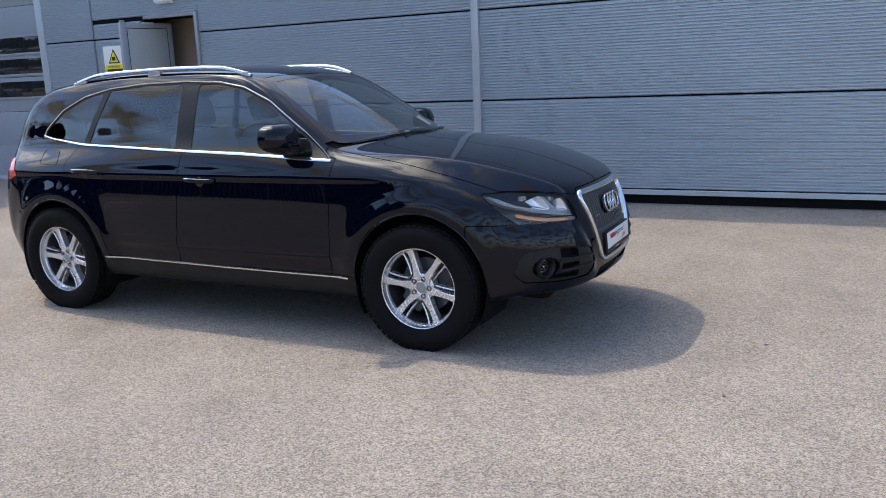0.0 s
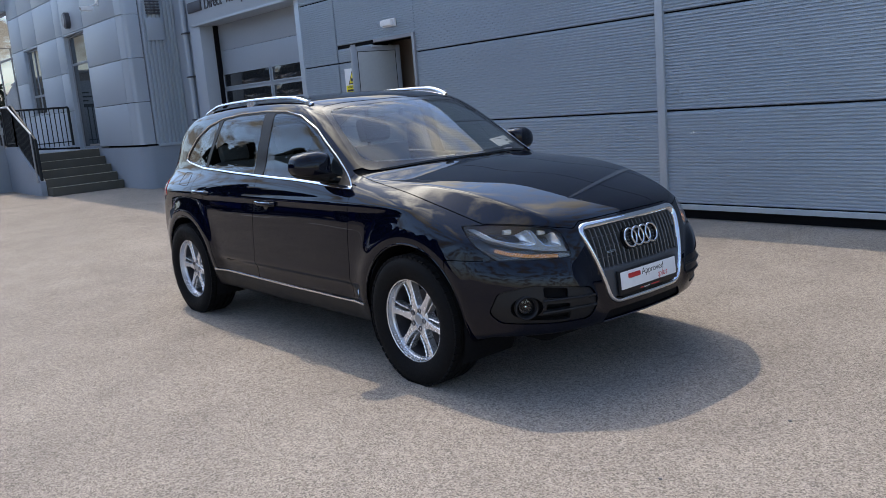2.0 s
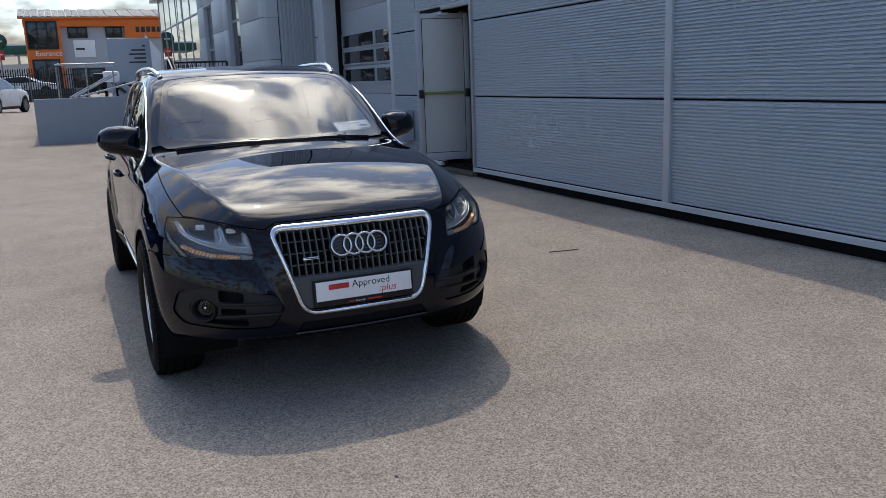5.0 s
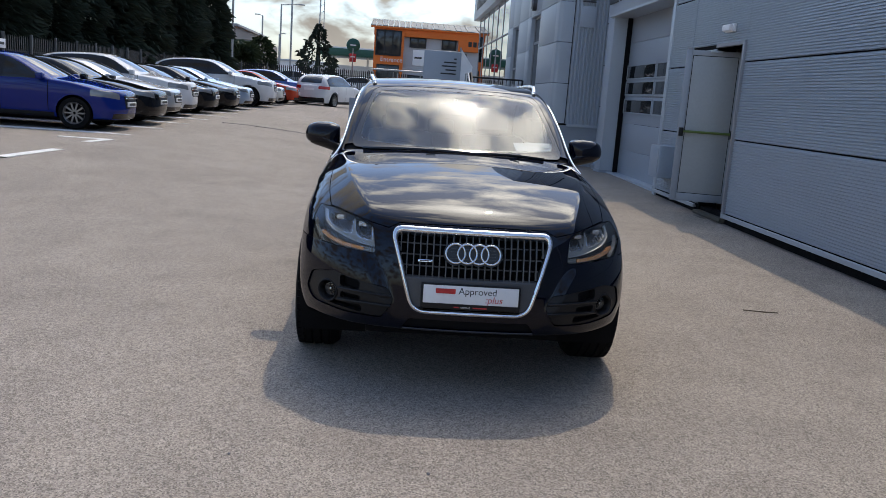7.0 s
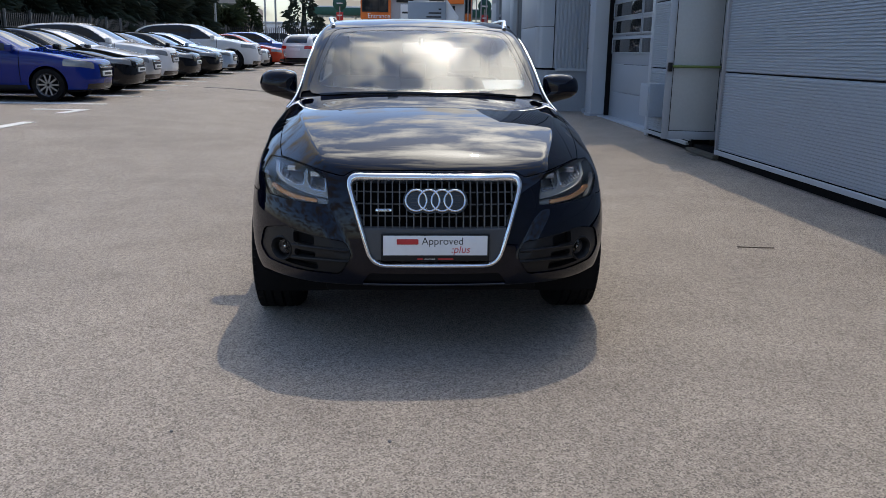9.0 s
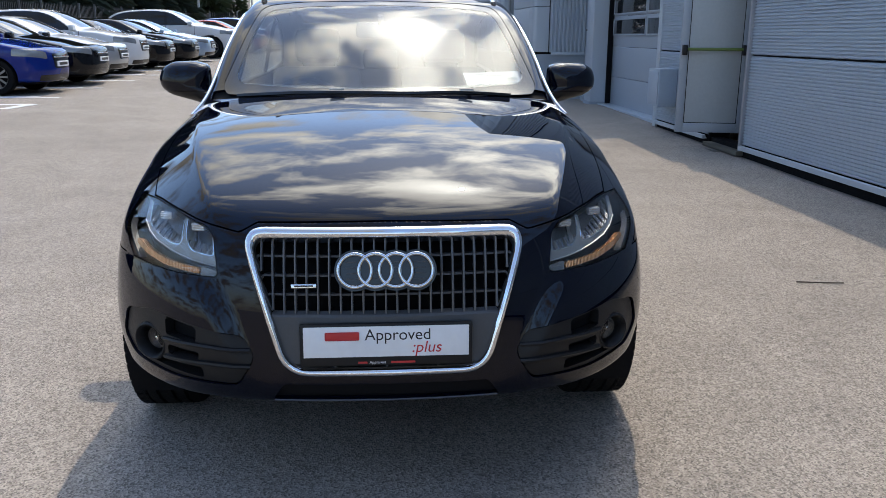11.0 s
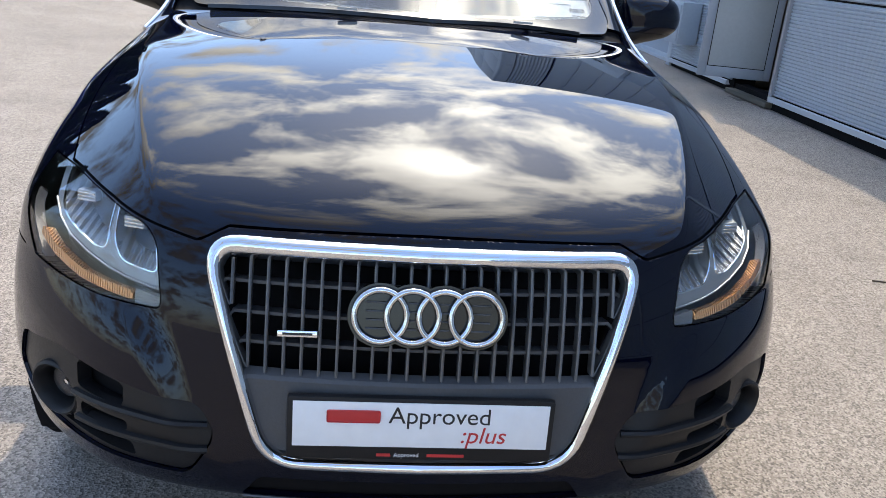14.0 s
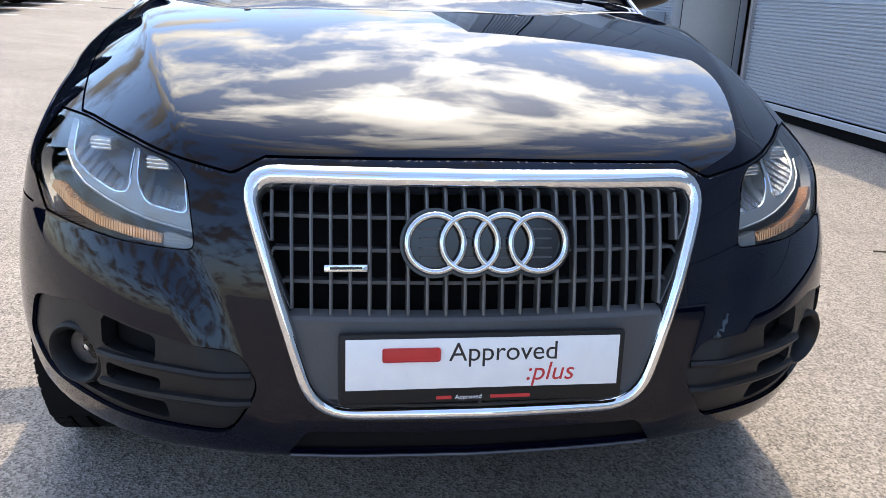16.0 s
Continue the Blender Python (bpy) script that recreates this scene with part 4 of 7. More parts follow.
def half_shell(gx=None, gy=None, gz_=None, field=None):
    """Triangles over the half with y >= 0: vertices, normals, faces."""
    if gx is None:
        gx = np.concatenate([np.arange(-3.80, -0.75, 0.022), np.arange(-0.75, 0.96, 0.0125)])
        gy = np.concatenate([np.arange(-0.03, 0.44, 0.015), np.arange(0.45, 0.77, 0.0075), np.arange(0.78, 1.0, 0.015)])
        gz_ = np.concatenate([np.arange(0.16, 1.16, 0.0125), np.arange(1.16, 1.70, 0.018)])
    X, Y, Z = np.meshgrid(gx, gy, gz_, indexing="ij")
    F = (field or body_field)(X, Y, Z)
    S = F < 0
    c = sum(S[i:S.shape[0] - 1 + i, j:S.shape[1] - 1 + j, k:S.shape[2] - 1 + k].astype(np.int8) for i in (0, 1) for j in (0, 1) for k in (0, 1))
    cells = np.argwhere((c > 0) & (c < 8))
    index = np.full(c.shape, -1)
    index[tuple(cells.T)] = np.arange(len(cells))
    p = np.stack([(gx[cells[:, 0]] + gx[cells[:, 0] + 1]) / 2, (gy[cells[:, 1]] + gy[cells[:, 1] + 1]) / 2, (gz_[cells[:, 2]] + gz_[cells[:, 2] + 1]) / 2], 1)
    p = settle(p, 6, field)
    quads = []
    for axis in range(3):
        o = [a for a in range(3) if a != axis]
        sl0, sl1 = [slice(None)] * 3, [slice(None)] * 3
        sl0[axis], sl1[axis] = slice(0, -1), slice(1, None)
        change = S[tuple(sl0)] != S[tuple(sl1)]
        inside = S[tuple(sl0)]
        e = np.argwhere(change)
        ok = (e[:, o[0]] > 0) & (e[:, o[1]] > 0) & (e[:, o[0]] < index.shape[o[0]]) & (e[:, o[1]] < index.shape[o[1]])
        e = e[ok]
        ring = []
        for da, db in ((-1, -1), (0, -1), (0, 0), (-1, 0)):
            q = e.copy()
            q[:, o[0]] += da; q[:, o[1]] += db
            ring.append(index[tuple(q.T)])
        ring = np.stack(ring, 1)
        flip = inside[tuple(e.T)] ^ (axis == 1)
        ring = np.where(flip[:, None], ring, ring[:, ::-1])
        quads.append(ring[(ring >= 0).all(1)])
    q = np.concatenate(quads)
    d0 = np.linalg.norm(p[q[:, 0]] - p[q[:, 2]], axis=1)
    d1 = np.linalg.norm(p[q[:, 1]] - p[q[:, 3]], axis=1)
    s = (d0 <= d1)[:, None]
    t = np.concatenate([np.where(s, q[:, [0, 1, 2]], q[:, [0, 1, 3]]), np.where(s, q[:, [0, 2, 3]], q[:, [1, 2, 3]])])
    shell = clip((p, normals(p, field), t), -p[:, 1])
    v, nrm, t = shell
    mid = np.abs(v[:, 1]) < 1e-7
    nrm[mid, 1] = 0
    v[mid, 1] = 0
    return v, nrm / np.linalg.norm(nrm, axis=1)[:, None], t


def clip(shell, g):
    """The part of a shell where g <= 0, cut along g = 0."""
    v, nrm, t = shell
    s = g[t] > 0
    cnt = s.sum(1)
    keep = t[cnt == 0]
    edges, new_v, new_n, base = {}, [], [], len(v)
    out = []

    def cross(i, j):
        key = (i, j) if i < j else (j, i)
        if key not in edges:
            a, b = key
            w = g[a] / (g[a] - g[b])
            new_v.append(v[a] + (v[b] - v[a]) * w); new_n.append(nrm[a] + (nrm[b] - nrm[a]) * w)
            edges[key] = base + len(new_v) - 1
        return edges[key]

    for tri, sg in zip(t[(cnt == 1) | (cnt == 2)], s[(cnt == 1) | (cnt == 2)]):
        if sg.sum() == 1:
            k = int(np.argmax(sg)); a, b, c = tri[k], tri[(k + 1) % 3], tri[(k + 2) % 3]
            ab, ac = cross(a, b), cross(a, c)
            out += [(ab, b, c), (ab, c, ac)]
        else:
            k = int(np.argmin(sg)); a, b, c = tri[k], tri[(k + 1) % 3], tri[(k + 2) % 3]
            out.append((a, cross(a, b), cross(a, c)))
    if out:
        keep = np.concatenate([keep, np.array(out)])
    if new_v:
        v, nrm = np.concatenate([v, new_v]), np.concatenate([nrm, new_n])
    used, inv = np.unique(keep, return_inverse=True)
    return v[used], nrm[used] / np.maximum(np.linalg.norm(nrm[used], axis=1), 1e-9)[:, None], inv.reshape(-1, 3)


def in_shape(a, b, outline, soft=0.0):
    """Signed distance (inside < 0) of points (a, b) from a polygon with corners rounded by soft."""
    P = np.array(outline, float)
    d = np.full(len(a), 1e9)
    odd = np.zeros(len(a), bool)
    for (x0, y0), (x1, y1) in zip(P, np.roll(P, -1, 0)):
        ex, ey = x1 - x0, y1 - y0
        w = np.clip(((a - x0) * ex + (b - y0) * ey) / (ex * ex + ey * ey), 0, 1)
        d = np.minimum(d, np.hypot(a - x0 - w * ex, b - y0 - w * ey))
        hit = ((y0 > b) != (y1 > b)) & (a < x0 + (b - y0) * ex / (ey if ey else 1e-9))
        odd ^= hit
    return np.where(odd, -d, d) - soft


def rounded(outline, r, n=5):
    """A polygon with its corners turned into arcs of about radius r."""
    P = [Vector(p) for p in outline]
    out = []
    for i, p in enumerate(P):
        a, b = (P[i - 1] - p), (P[(i + 1) % len(P)] - p)
        k = min(r, a.length * 0.45, b.length * 0.45)
        s, e = p + a.normalized() * k, p + b.normalized() * k
        for j in range(n + 1):
            t = j / n
            out.append(tuple((s * (1 - t) ** 2 + p * 2 * t * (1 - t) + e * t * t)))
    return out


def shell_object(name, shell, material, parent, sides, label="", skirt=0.012):
    """Mesh from a half shell: sides 'both' joins it with its mirror image, 'left' / 'right' takes one."""
    v, nrm, t = shell
    if skirt:
        e = np.sort(np.concatenate([t[:, [0, 1]], t[:, [1, 2]], t[:, [2, 0]]]), 1)
        u, inv, c = np.unique(e, axis=0, return_inverse=True, return_counts=True)
        full = np.concatenate([t[:, [0, 1]], t[:, [1, 2]], t[:, [2, 0]]])
        edge = full[c[inv.ravel()] == 1]
        edge = edge[~((np.abs(v[edge[:, 0], 1]) < 1e-6) & (np.abs(v[edge[:, 1], 1]) < 1e-6))]
        a, b = edge[:, 0], edge[:, 1]
        d = v[b] - v[a]
        side = np.cross(d, nrm[a])
        side /= np.maximum(np.linalg.norm(side, axis=1), 1e-9)[:, None]
        k = len(v)
        m = len(a)
        q = np.concatenate([v[a], v[b], v[b] - nrm[b] * skirt, v[a] - nrm[a] * skirt])
        i = np.arange(m)
        t = np.concatenate([t, np.stack([k + i, k + 2 * m + i, k + m + i], 1), np.stack([k + i, k + 3 * m + i, k + 2 * m + i], 1)])
        v, nrm = np.concatenate([v, q]), np.concatenate([nrm, side, side, side, side])
    flip = np.array([1, -1, 1])
    if sides == "right":
        v, nrm, t = v * flip, nrm * flip, t[:, ::-1]
    if sides == "both":
        k = len(v)
        v, nrm, t = np.concatenate([v, v * flip]), np.concatenate([nrm, nrm * flip]), np.concatenate([t, t[:, ::-1] + k])
    me = bpy.data.meshes.new(name)
    me.from_pydata(v.tolist(), [], t.tolist())
    me.polygons.foreach_set("use_smooth", np.ones(len(t), bool))
    me.normals_split_custom_set_from_vertices(nrm.tolist())
    me.materials.append(material)
    ob = new(name, me)
    ob.parent = parent
    if label:
        ob["label"] = label
    return ob



def largest(shell):
    """The largest connected piece of a shell."""
    v, nrm, t = shell
    tag = np.arange(len(v))
    while True:
        low = tag[t].min(1)
        fresh = tag.copy()
        for k in range(3):
            np.minimum.at(fresh, t[:, k], low)
        if (fresh == tag).all():
            break
        tag = fresh
    names, count = np.unique(tag[t[:, 0]], return_counts=True)
    keep = t[tag[t[:, 0]] == names[np.argmax(count)]]
    used, inv = np.unique(keep, return_inverse=True)
    return v[used], nrm[used], inv.reshape(-1, 3)


def shifted(shell, d):
    v, nrm, t = shell
    return v + nrm * d, nrm, t


def along(outline, gap=0.025, closed=True):
    """The outline with points added, no further apart than gap."""
    out = []
    pts = list(outline) + ([outline[0]] if closed else [])
    for (a, b), (c, d) in zip(pts, pts[1:]):
        n = max(1, math.ceil(math.hypot(c - a, d - b) / gap))
        out += [(a + (c - a) * k / n, b + (d - b) * k / n) for k in range(n)]
    return out if closed else out + [pts[-1]]


def strip_on(points, section, place, parent, name, material, closed=True, lift=0.0, label=""):
    """A trim strip swept along the body, its back against the surface."""
    P = [place(a, b) for a, b in points]
    N = [normal_at(p) for p in P]
    return part(name, sweep([p + q * lift for p, q in zip(P, N)], section, closed, N), material, parent, label)


GAP = 0.0022
ARCH_R, ARCH_Z = 0.408, HUB_Z + 0.012
# outlines, in metres: side glazing in (x, z), front pieces in (|y|, z)
GLAZING = rounded([(-0.560, 1.045), (-0.80, 1.222), (-1.05, 1.392), (-1.25, 1.478), (-1.45, 1.514), (-1.75, 1.527), (-2.1, 1.522), (-2.4, 1.500), (-2.65, 1.452),
                   (-2.86, 1.365), (-3.03, 1.235), (-3.05, 1.185), (-2.6, 1.135), (-1.7, 1.100), (-1.2, 1.082)], 0.06, 4)
SCREEN = rounded([(-0.2, 1.144), (0.40, 1.138), (0.676, 1.136), (0.700, 1.170), (0.628, 1.40), (0.578, 1.525), (0.40, 1.545), (-0.2, 1.556)], 0.05, 4)
GRILLE = rounded([(0.417, 0.842), (0.294, 0.430), (-0.294, 0.430), (-0.417, 0.842)], 0.075, 7)
LAMP = rounded([(0.482, 0.704), (0.497, 0.815), (0.520, 0.843), (0.62, 0.866), (0.72, 0.879), (0.95, 0.872), (0.95, 0.70), (0.79, 0.715), (0.62, 0.705)], 0.018, 4)
FOG = rounded([(0.812, 0.560), (0.70, 0.590), (0.53, 0.566), (0.412, 0.545), (0.378, 0.482), (0.436, 0.386), (0.64, 0.388), (0.80, 0.402), (0.84, 0.46)], 0.025, 4)
LIP = [(-0.2, 0.345), (0.335, 0.345), (0.30, 0.398), (-0.2, 0.398)]
BONNET_EDGE = ((0.0, 0.861), (0.37, 0.857), (0.422, 0.830), (0.507, 0.846), (0.60, 0.866), (0.70, 0.880), (1.2, 0.90))

car = thing("car", "dark navy mid-size estate four-by-four, clean and polished, parked on the tarmac", "car")
SHELL = half_shell()


def fields(shell):
    """The cut lines of the body, each negative inside its piece."""
    x, y, z = shell[0].T
    ahead = np.where((x > -1.5) & (z > 1.08), 0.0, 9.0)
    front = np.where(x > 0.3, 0.0, 9.0)
    low = np.interp(y, [a for a, _ in BONNET_EDGE], [b for _, b in BONNET_EDGE])
    d = {
        "glazing": in_shape(x, z, GLAZING) + np.where(np.abs(shell[1][:, 1]) > 0.5, 0, 9.0),
        "screen": in_shape(y, z, SCREEN) + ahead,
        "grille": in_shape(y, z, GRILLE) + front,
        "lamp": np.maximum(in_shape(y, z, LAMP) + front, (0.375 + (0.853 - z) * 1.35 - x) * 0.6),
        "fog": in_shape(y, z, FOG) + front,
        "lip": in_shape(y, z, LIP) + front,
        "arch": np.minimum(*[np.hypot(x - cx, z - ARCH_Z) - ARCH_R for cx in (0.0, AXLE_R)]),
        "bonnet": np.maximum(np.maximum(low - z, y - SHUT(x)), -0.355 - 0.42 * y * y - x),
        "cowl": np.maximum(np.maximum(x + 0.355 + 0.42 * y * y, y - 0.742), np.where(z < 1.2, -0.45 - 0.36 * y * y - x, 9.0)),
        "front_door": in_shape(x, z, [(-0.540, 1.06), (-0.545, 0.95), (-0.575, 0.392), (-1.742, 0.392), (-1.655, 1.16), (-1.2, 1.16)]),
        "rear_door": in_shape(x, z, [(-1.655, 1.16), (-1.742, 0.392), (-2.335, 0.405), (-2.385, 0.60), (-2.50, 0.79), (-2.68, 0.93), (-2.715, 1.00), (-2.70, 1.045), (-2.615, 1.16)]),
        "bumper": np.maximum(np.maximum(z - 0.716 - 9.0 * step(x, 0.515, 0.53), 0.30 - x), z - low),
        "sill": np.maximum(np.maximum(z - 0.392, x + 0.39), -2.42 - x),
    }
    return d


def cut(shell, *wanted, **kw):
    """Clips a shell by cut lines: 'name' keeps its inside, '-name' its outside, both shrunk by the panel gap."""
    for w in wanted:
        g = fields(shell)[w.lstrip("-")]
        if not len(shell[2]):
            break
        shell = clip(shell, (-g if w[0] == "-" else g) + kw.get("gap", GAP))
    return shell


HOLES = ("-glazing", "-screen", "-arch", "-grille", "-lamp", "-fog")
paint = M["navy_paint"]
# a dark inner skin behind the panel gaps
shell_object("inner_skin", shifted(cut(SHELL, *HOLES, gap=0.0), -0.014), M["dark"], car, "both", skirt=0)
BODY = cut(SHELL, *HOLES, gap=0.0)
BODY = cut(BODY, "-lip", gap=0.0)
bonnet = shell_object("bonnet", cut(BODY, "bonnet"), paint, car, "both")
REST = cut(BODY, "-bonnet")
for side in ("right", "left"):
    shell_object("cowl", largest(cut(REST, "cowl")), M["satin_black"], car, side, "black plastic cowl below the windscreen")
REST = cut(REST, "-cowl")
for side in ("right", "left"):
    shell_object("front_door", cut(REST, "front_door"), paint, car, side)
    shell_object("rear_door", cut(REST, "rear_door"), paint, car, side)
REST = cut(REST, "-front_door", "-rear_door")
shell_object("front_bumper", cut(REST, "bumper"), paint, car, "both")
REST = cut(REST, "-bumper")
shell_object("sill", cut(REST, "sill"), M["black_plastic"], car, "both", "black sill")
REST = cut(REST, "-sill")
x, y, z = REST[0].T
fender = np.maximum(-0.62 - x, z - 1.135 - 9 * step(-x, 0.6, 0.7))
for side in ("right", "left"):
    shell_object("front_wing", clip(REST, fender + GAP), paint, car, side)
shell_object("body", clip(REST, -fender + GAP), paint, car, "both")

# ---- glass ----
G = cut(SHELL, "glazing", gap=0.0)
x, y, z = G[0].T
lean = (z - 1.14) * 0.44
PILLARS = {"front": np.maximum(x + 0.70 + (z - 1.09) * 0.05, -1.605 - x), "rear": np.maximum(x + 1.738, -2.545 + lean - x), "quarter": np.maximum(x + 2.60 - lean, -9.0 - x)}
inset = in_shape(x, z, GLAZING) + 0.012
for side in ("right", "left"):
    for key in ("front", "rear", "quarter"):
        pane = clip(G, np.maximum(PILLARS[key], inset))
        name = {"front": "front_window", "rear": "rear_window", "quarter": "quarter_window"}[key]
        shell_object(name, shifted(pane, -0.004), M["window_glass"], car, side, skirt=0).visible_shadow = False
    solid = np.maximum(-np.minimum.reduce([np.maximum(PILLARS[k], inset) for k in PILLARS]), -0.5 - inset)
    shell_object("pillar_trim", shifted(clip(G, solid), -0.001), M["black_plastic"], car, side, "gloss black window pillars")
S = cut(SHELL, "screen", gap=0.0)
x, y, z = S[0].T
clear = rounded([(-0.2, 1.172), (0.36, 1.168), (0.615, 1.180), (0.645, 1.21), (0.595, 1.40), (0.552, 1.50), (0.36, 1.522), (-0.2, 1.534)], 0.06, 4)
g = in_shape(y, z, clear)
shell_object("windscreen", shifted(clip(S, g), -0.003), M["screen_glass"], car, "both", skirt=0).visible_shadow = False
shell_object("windscreen_band", shifted(clip(S, -g), -0.002), M["satin_black"], car, "both", "black border of the windscreen")

# ---- brightwork along the windows ----
def side_pt(s):
    return lambda a, b: on_side(a, b, s)


for s in (-1, 1):
    belt = [p for p in along([(-0.562, 1.047), (-1.2, 1.084), (-1.7, 1.102), (-2.6, 1.137), (-2.95, 1.172), (-3.045, 1.192)], 0.05, False)]
    arc = [p for p in along([(-0.562, 1.047), (-0.80, 1.224), (-1.05, 1.393), (-1.25, 1.479), (-1.45, 1.515), (-1.75, 1.528), (-2.1, 1.523), (-2.4, 1.501), (-2.65, 1.453), (-2.86, 1.366), (-3.02, 1.24), (-3.045, 1.192)], 0.04, False)]
    flat = [(-0.014, 0.0), (-0.012, 0.004), (0.0, 0.007), (0.012, 0.004), (0.014, 0.0), (0.0, -0.004)]
    slim = [(a * 0.36, b) for a, b in flat]
    strip_on(belt, [(a * 0.72, b) for a, b in flat], side_pt(s), car, "belt_trim", M["chrome"], False, 0.001, "chrome window trim")
    strip_on(arc, slim, side_pt(s), car, "window_trim", M["chrome"], False, 0.001, "chrome window trim")
    low = along([(-0.45, 0.378), (-1.37, 0.383), (-2.37, 0.398)], 0.06, False)
    strip_on(low, [(a * 0.5, b * 0.8) for a, b in flat], side_pt(s), car, "sill_trim", M["chrome"], False, 0.002, "thin chrome sill strip")
    for hx, hz in ((-1.50, 0.928), (-2.49, 0.962)):
        c = on_side(hx, hz, s)
        n = normal_at(c)
        bar = [c + Vector((d, 0, -0.02 * d)) + n * h for d, h in ((-0.115, 0.002), (-0.10, 0.022), (-0.05, 0.032), (0.05, 0.032), (0.10, 0.022), (0.115, 0.002))]
        h = part("door_handle", sweep(bar, disc_section(0.014, 10, 0.75), False, [n] * 6), paint, car, "navy door handle with a chrome edge")
        edge = [q + Vector((0, 0, 0.012)) + n * 0.004 for q in bar[1:-1]]
        part("handle_edge", tube(edge, 0.0022, 6), M["chrome"], h)
        part("handle_cup", lathe([(0.0, 0.006), (0.03, 0.004), (0.036, -0.004)], 20, "Y", (c.x - 0.0, 0, 0)), M["satin_black"], h).matrix_local = Matrix.Translation((0, c.y, c.z - 0.012)) @ Matrix.Diagonal((1, s, 1, 1))

# ---- wheels ----
def tyre_mesh():
    prof = [(0.222, 0.095), (0.235, 0.108), (0.262, 0.121), (0.300, 0.127), (0.330, 0.121), (0.348, 0.108), (0.357, 0.090)]
    for a in (0.070, 0.026, -0.026, -0.070):
        prof += [(0.362, a + 0.010), (0.353, a + 0.007), (0.353, a - 0.002), (0.362, a - 0.005)]
    prof += [(0.357, -0.092), (0.330, -0.121), (0.26, -0.121), (0.222, -0.095)]
    bm = lathe(prof, 72, "Y")
    # shoulder blocks
    for k in range(54):
        a = 2 * math.pi * k / 54
        m = Matrix.Rotation(-a, 4, "Y") @ Matrix.Translation((0.3545, 0.0955, 0))
        box(bm, (-0.006, -0.022, -0.0165), (0.006, 0.016, 0.0165), 0.0, m)
    return bm


def spoke(bm, a, slot_side):
    """One tapered arm of the alloy, with a narrow slot along the side that slot_side names."""
    m = Matrix.Rotation(-a, 4, "Y")
    rows = [(0.045, -0.030, 0.030, 0.030, 0.030, 0.062), (0.085, -0.028, 0.016, 0.027, 0.036, 0.064), (0.14, -0.028, 0.004, 0.023, 0.033, 0.061),
            (0.19, -0.033, 0.004, 0.026, 0.037, 0.062), (0.222, -0.040, 0.010, 0.033, 0.047, 0.068)]
    s = slot_side
    for lane in ("main", "rib"):
        loops = []
        for r, a0, a1, b0, b1, d in rows:
            if lane == "rib" and r < 0.08:
                continue
            lo, hi = (a0 * s, a1 * s) if lane == "main" else (b0 * s, b1 * s)
            top = d if lane == "main" else d - 0.004
            lo, hi = min(lo, hi), max(lo, hi)
            c = 0.004
            loops.append([bm.verts.new(m @ Vector((r, h, q))) for h, q in ((top - 0.045, lo), (top - c, lo), (top, lo + c), (top, hi - c), (top - c, hi), (top - 0.045, hi))])
        for p, q in zip(loops, loops[1:]):
            for k in range(6):
                bm.faces.new((p[k], p[(k + 1) % 6], q[(k + 1) % 6], q[k]))
        for L in (loops[0], loops[-1]):
            bm.faces.new(L)


def wheel(sx, s, turn):
    w = new("wheel")
    w.parent = car
    w.empty_display_size = 0.1
    w["label"] = "six-spoke silver alloy wheel with a black tyre"
    w.matrix_local = Matrix.Translation((sx, s * 0.795, HUB_Z)) @ Matrix.Diagonal((1, s, 1, 1)) @ Matrix.Rotation(turn, 4, "Y")
    part("tyre", tyre_mesh(), M["rubber"], w, "black road tyre")
    part("barrel", lathe([(0.200, -0.10), (0.203, 0.0), (0.2085, 0.056), (0.212, 0.056), (0.212, -0.10)], 72, "Y"), M["metal_dark"], w, "dull dark rim barrel")
    part("rim", lathe([(0.2125, 0.05), (0.211, 0.060), (0.217, 0.072), (0.229, 0.083), (0.236, 0.092), (0.2365, 0.100), (0.231, 0.103), (0.224, 0.10), (0.214, 0.05), (0.2125, 0.05)], 72, "Y"), M["alloy"], w)
    bm = bmesh.new()
    for k in range(6):
        spoke(bm, radians(60 * k), -1 if k % 2 == 0 else 1)
    bmesh.ops.recalc_face_normals(bm, faces=bm.faces)
    part("spokes", bm, M["alloy"], w)
    part("hub", lathe([(0.0, 0.060), (0.030, 0.060), (0.034, 0.056), (0.036, 0.058), (0.064, 0.060), (0.078, 0.052), (0.08, 0.0)], 40, "Y"), M["alloy"], w)
    part("hub_cap", lathe([(0.0, 0.064), (0.026, 0.064), (0.0305, 0.060), (0.031, 0.05)], 32, "Y"), M["galv"], w, "grey hub cap")
    for k in range(5):
        a = radians(72 * k + 20)
        part("wheel_bolt", lathe([(0.0, 0.054), (0.0075, 0.054), (0.009, 0.0615), (0.0145, 0.0618), (0.0155, 0.05)], 14, "Y", (0.052 * math.cos(a), 0.004, 0.052 * math.sin(a))), M["metal_dark"], w)
    part("brake_disc", lathe([(0.06, -0.02), (0.155, -0.02), (0.155, -0.045), (0.06, -0.045)], 48, "Y"), M["metal_dark"], w)
    part("caliper", boxed((-0.16, -0.07, -0.07), (-0.085, 0.012, 0.07), 0.015), M["metal_dark"], w)
    part("wheel_back", lathe([(0.0, -0.06), (0.20, -0.06)], 48, "Y"), M["dark"], w)
    return w


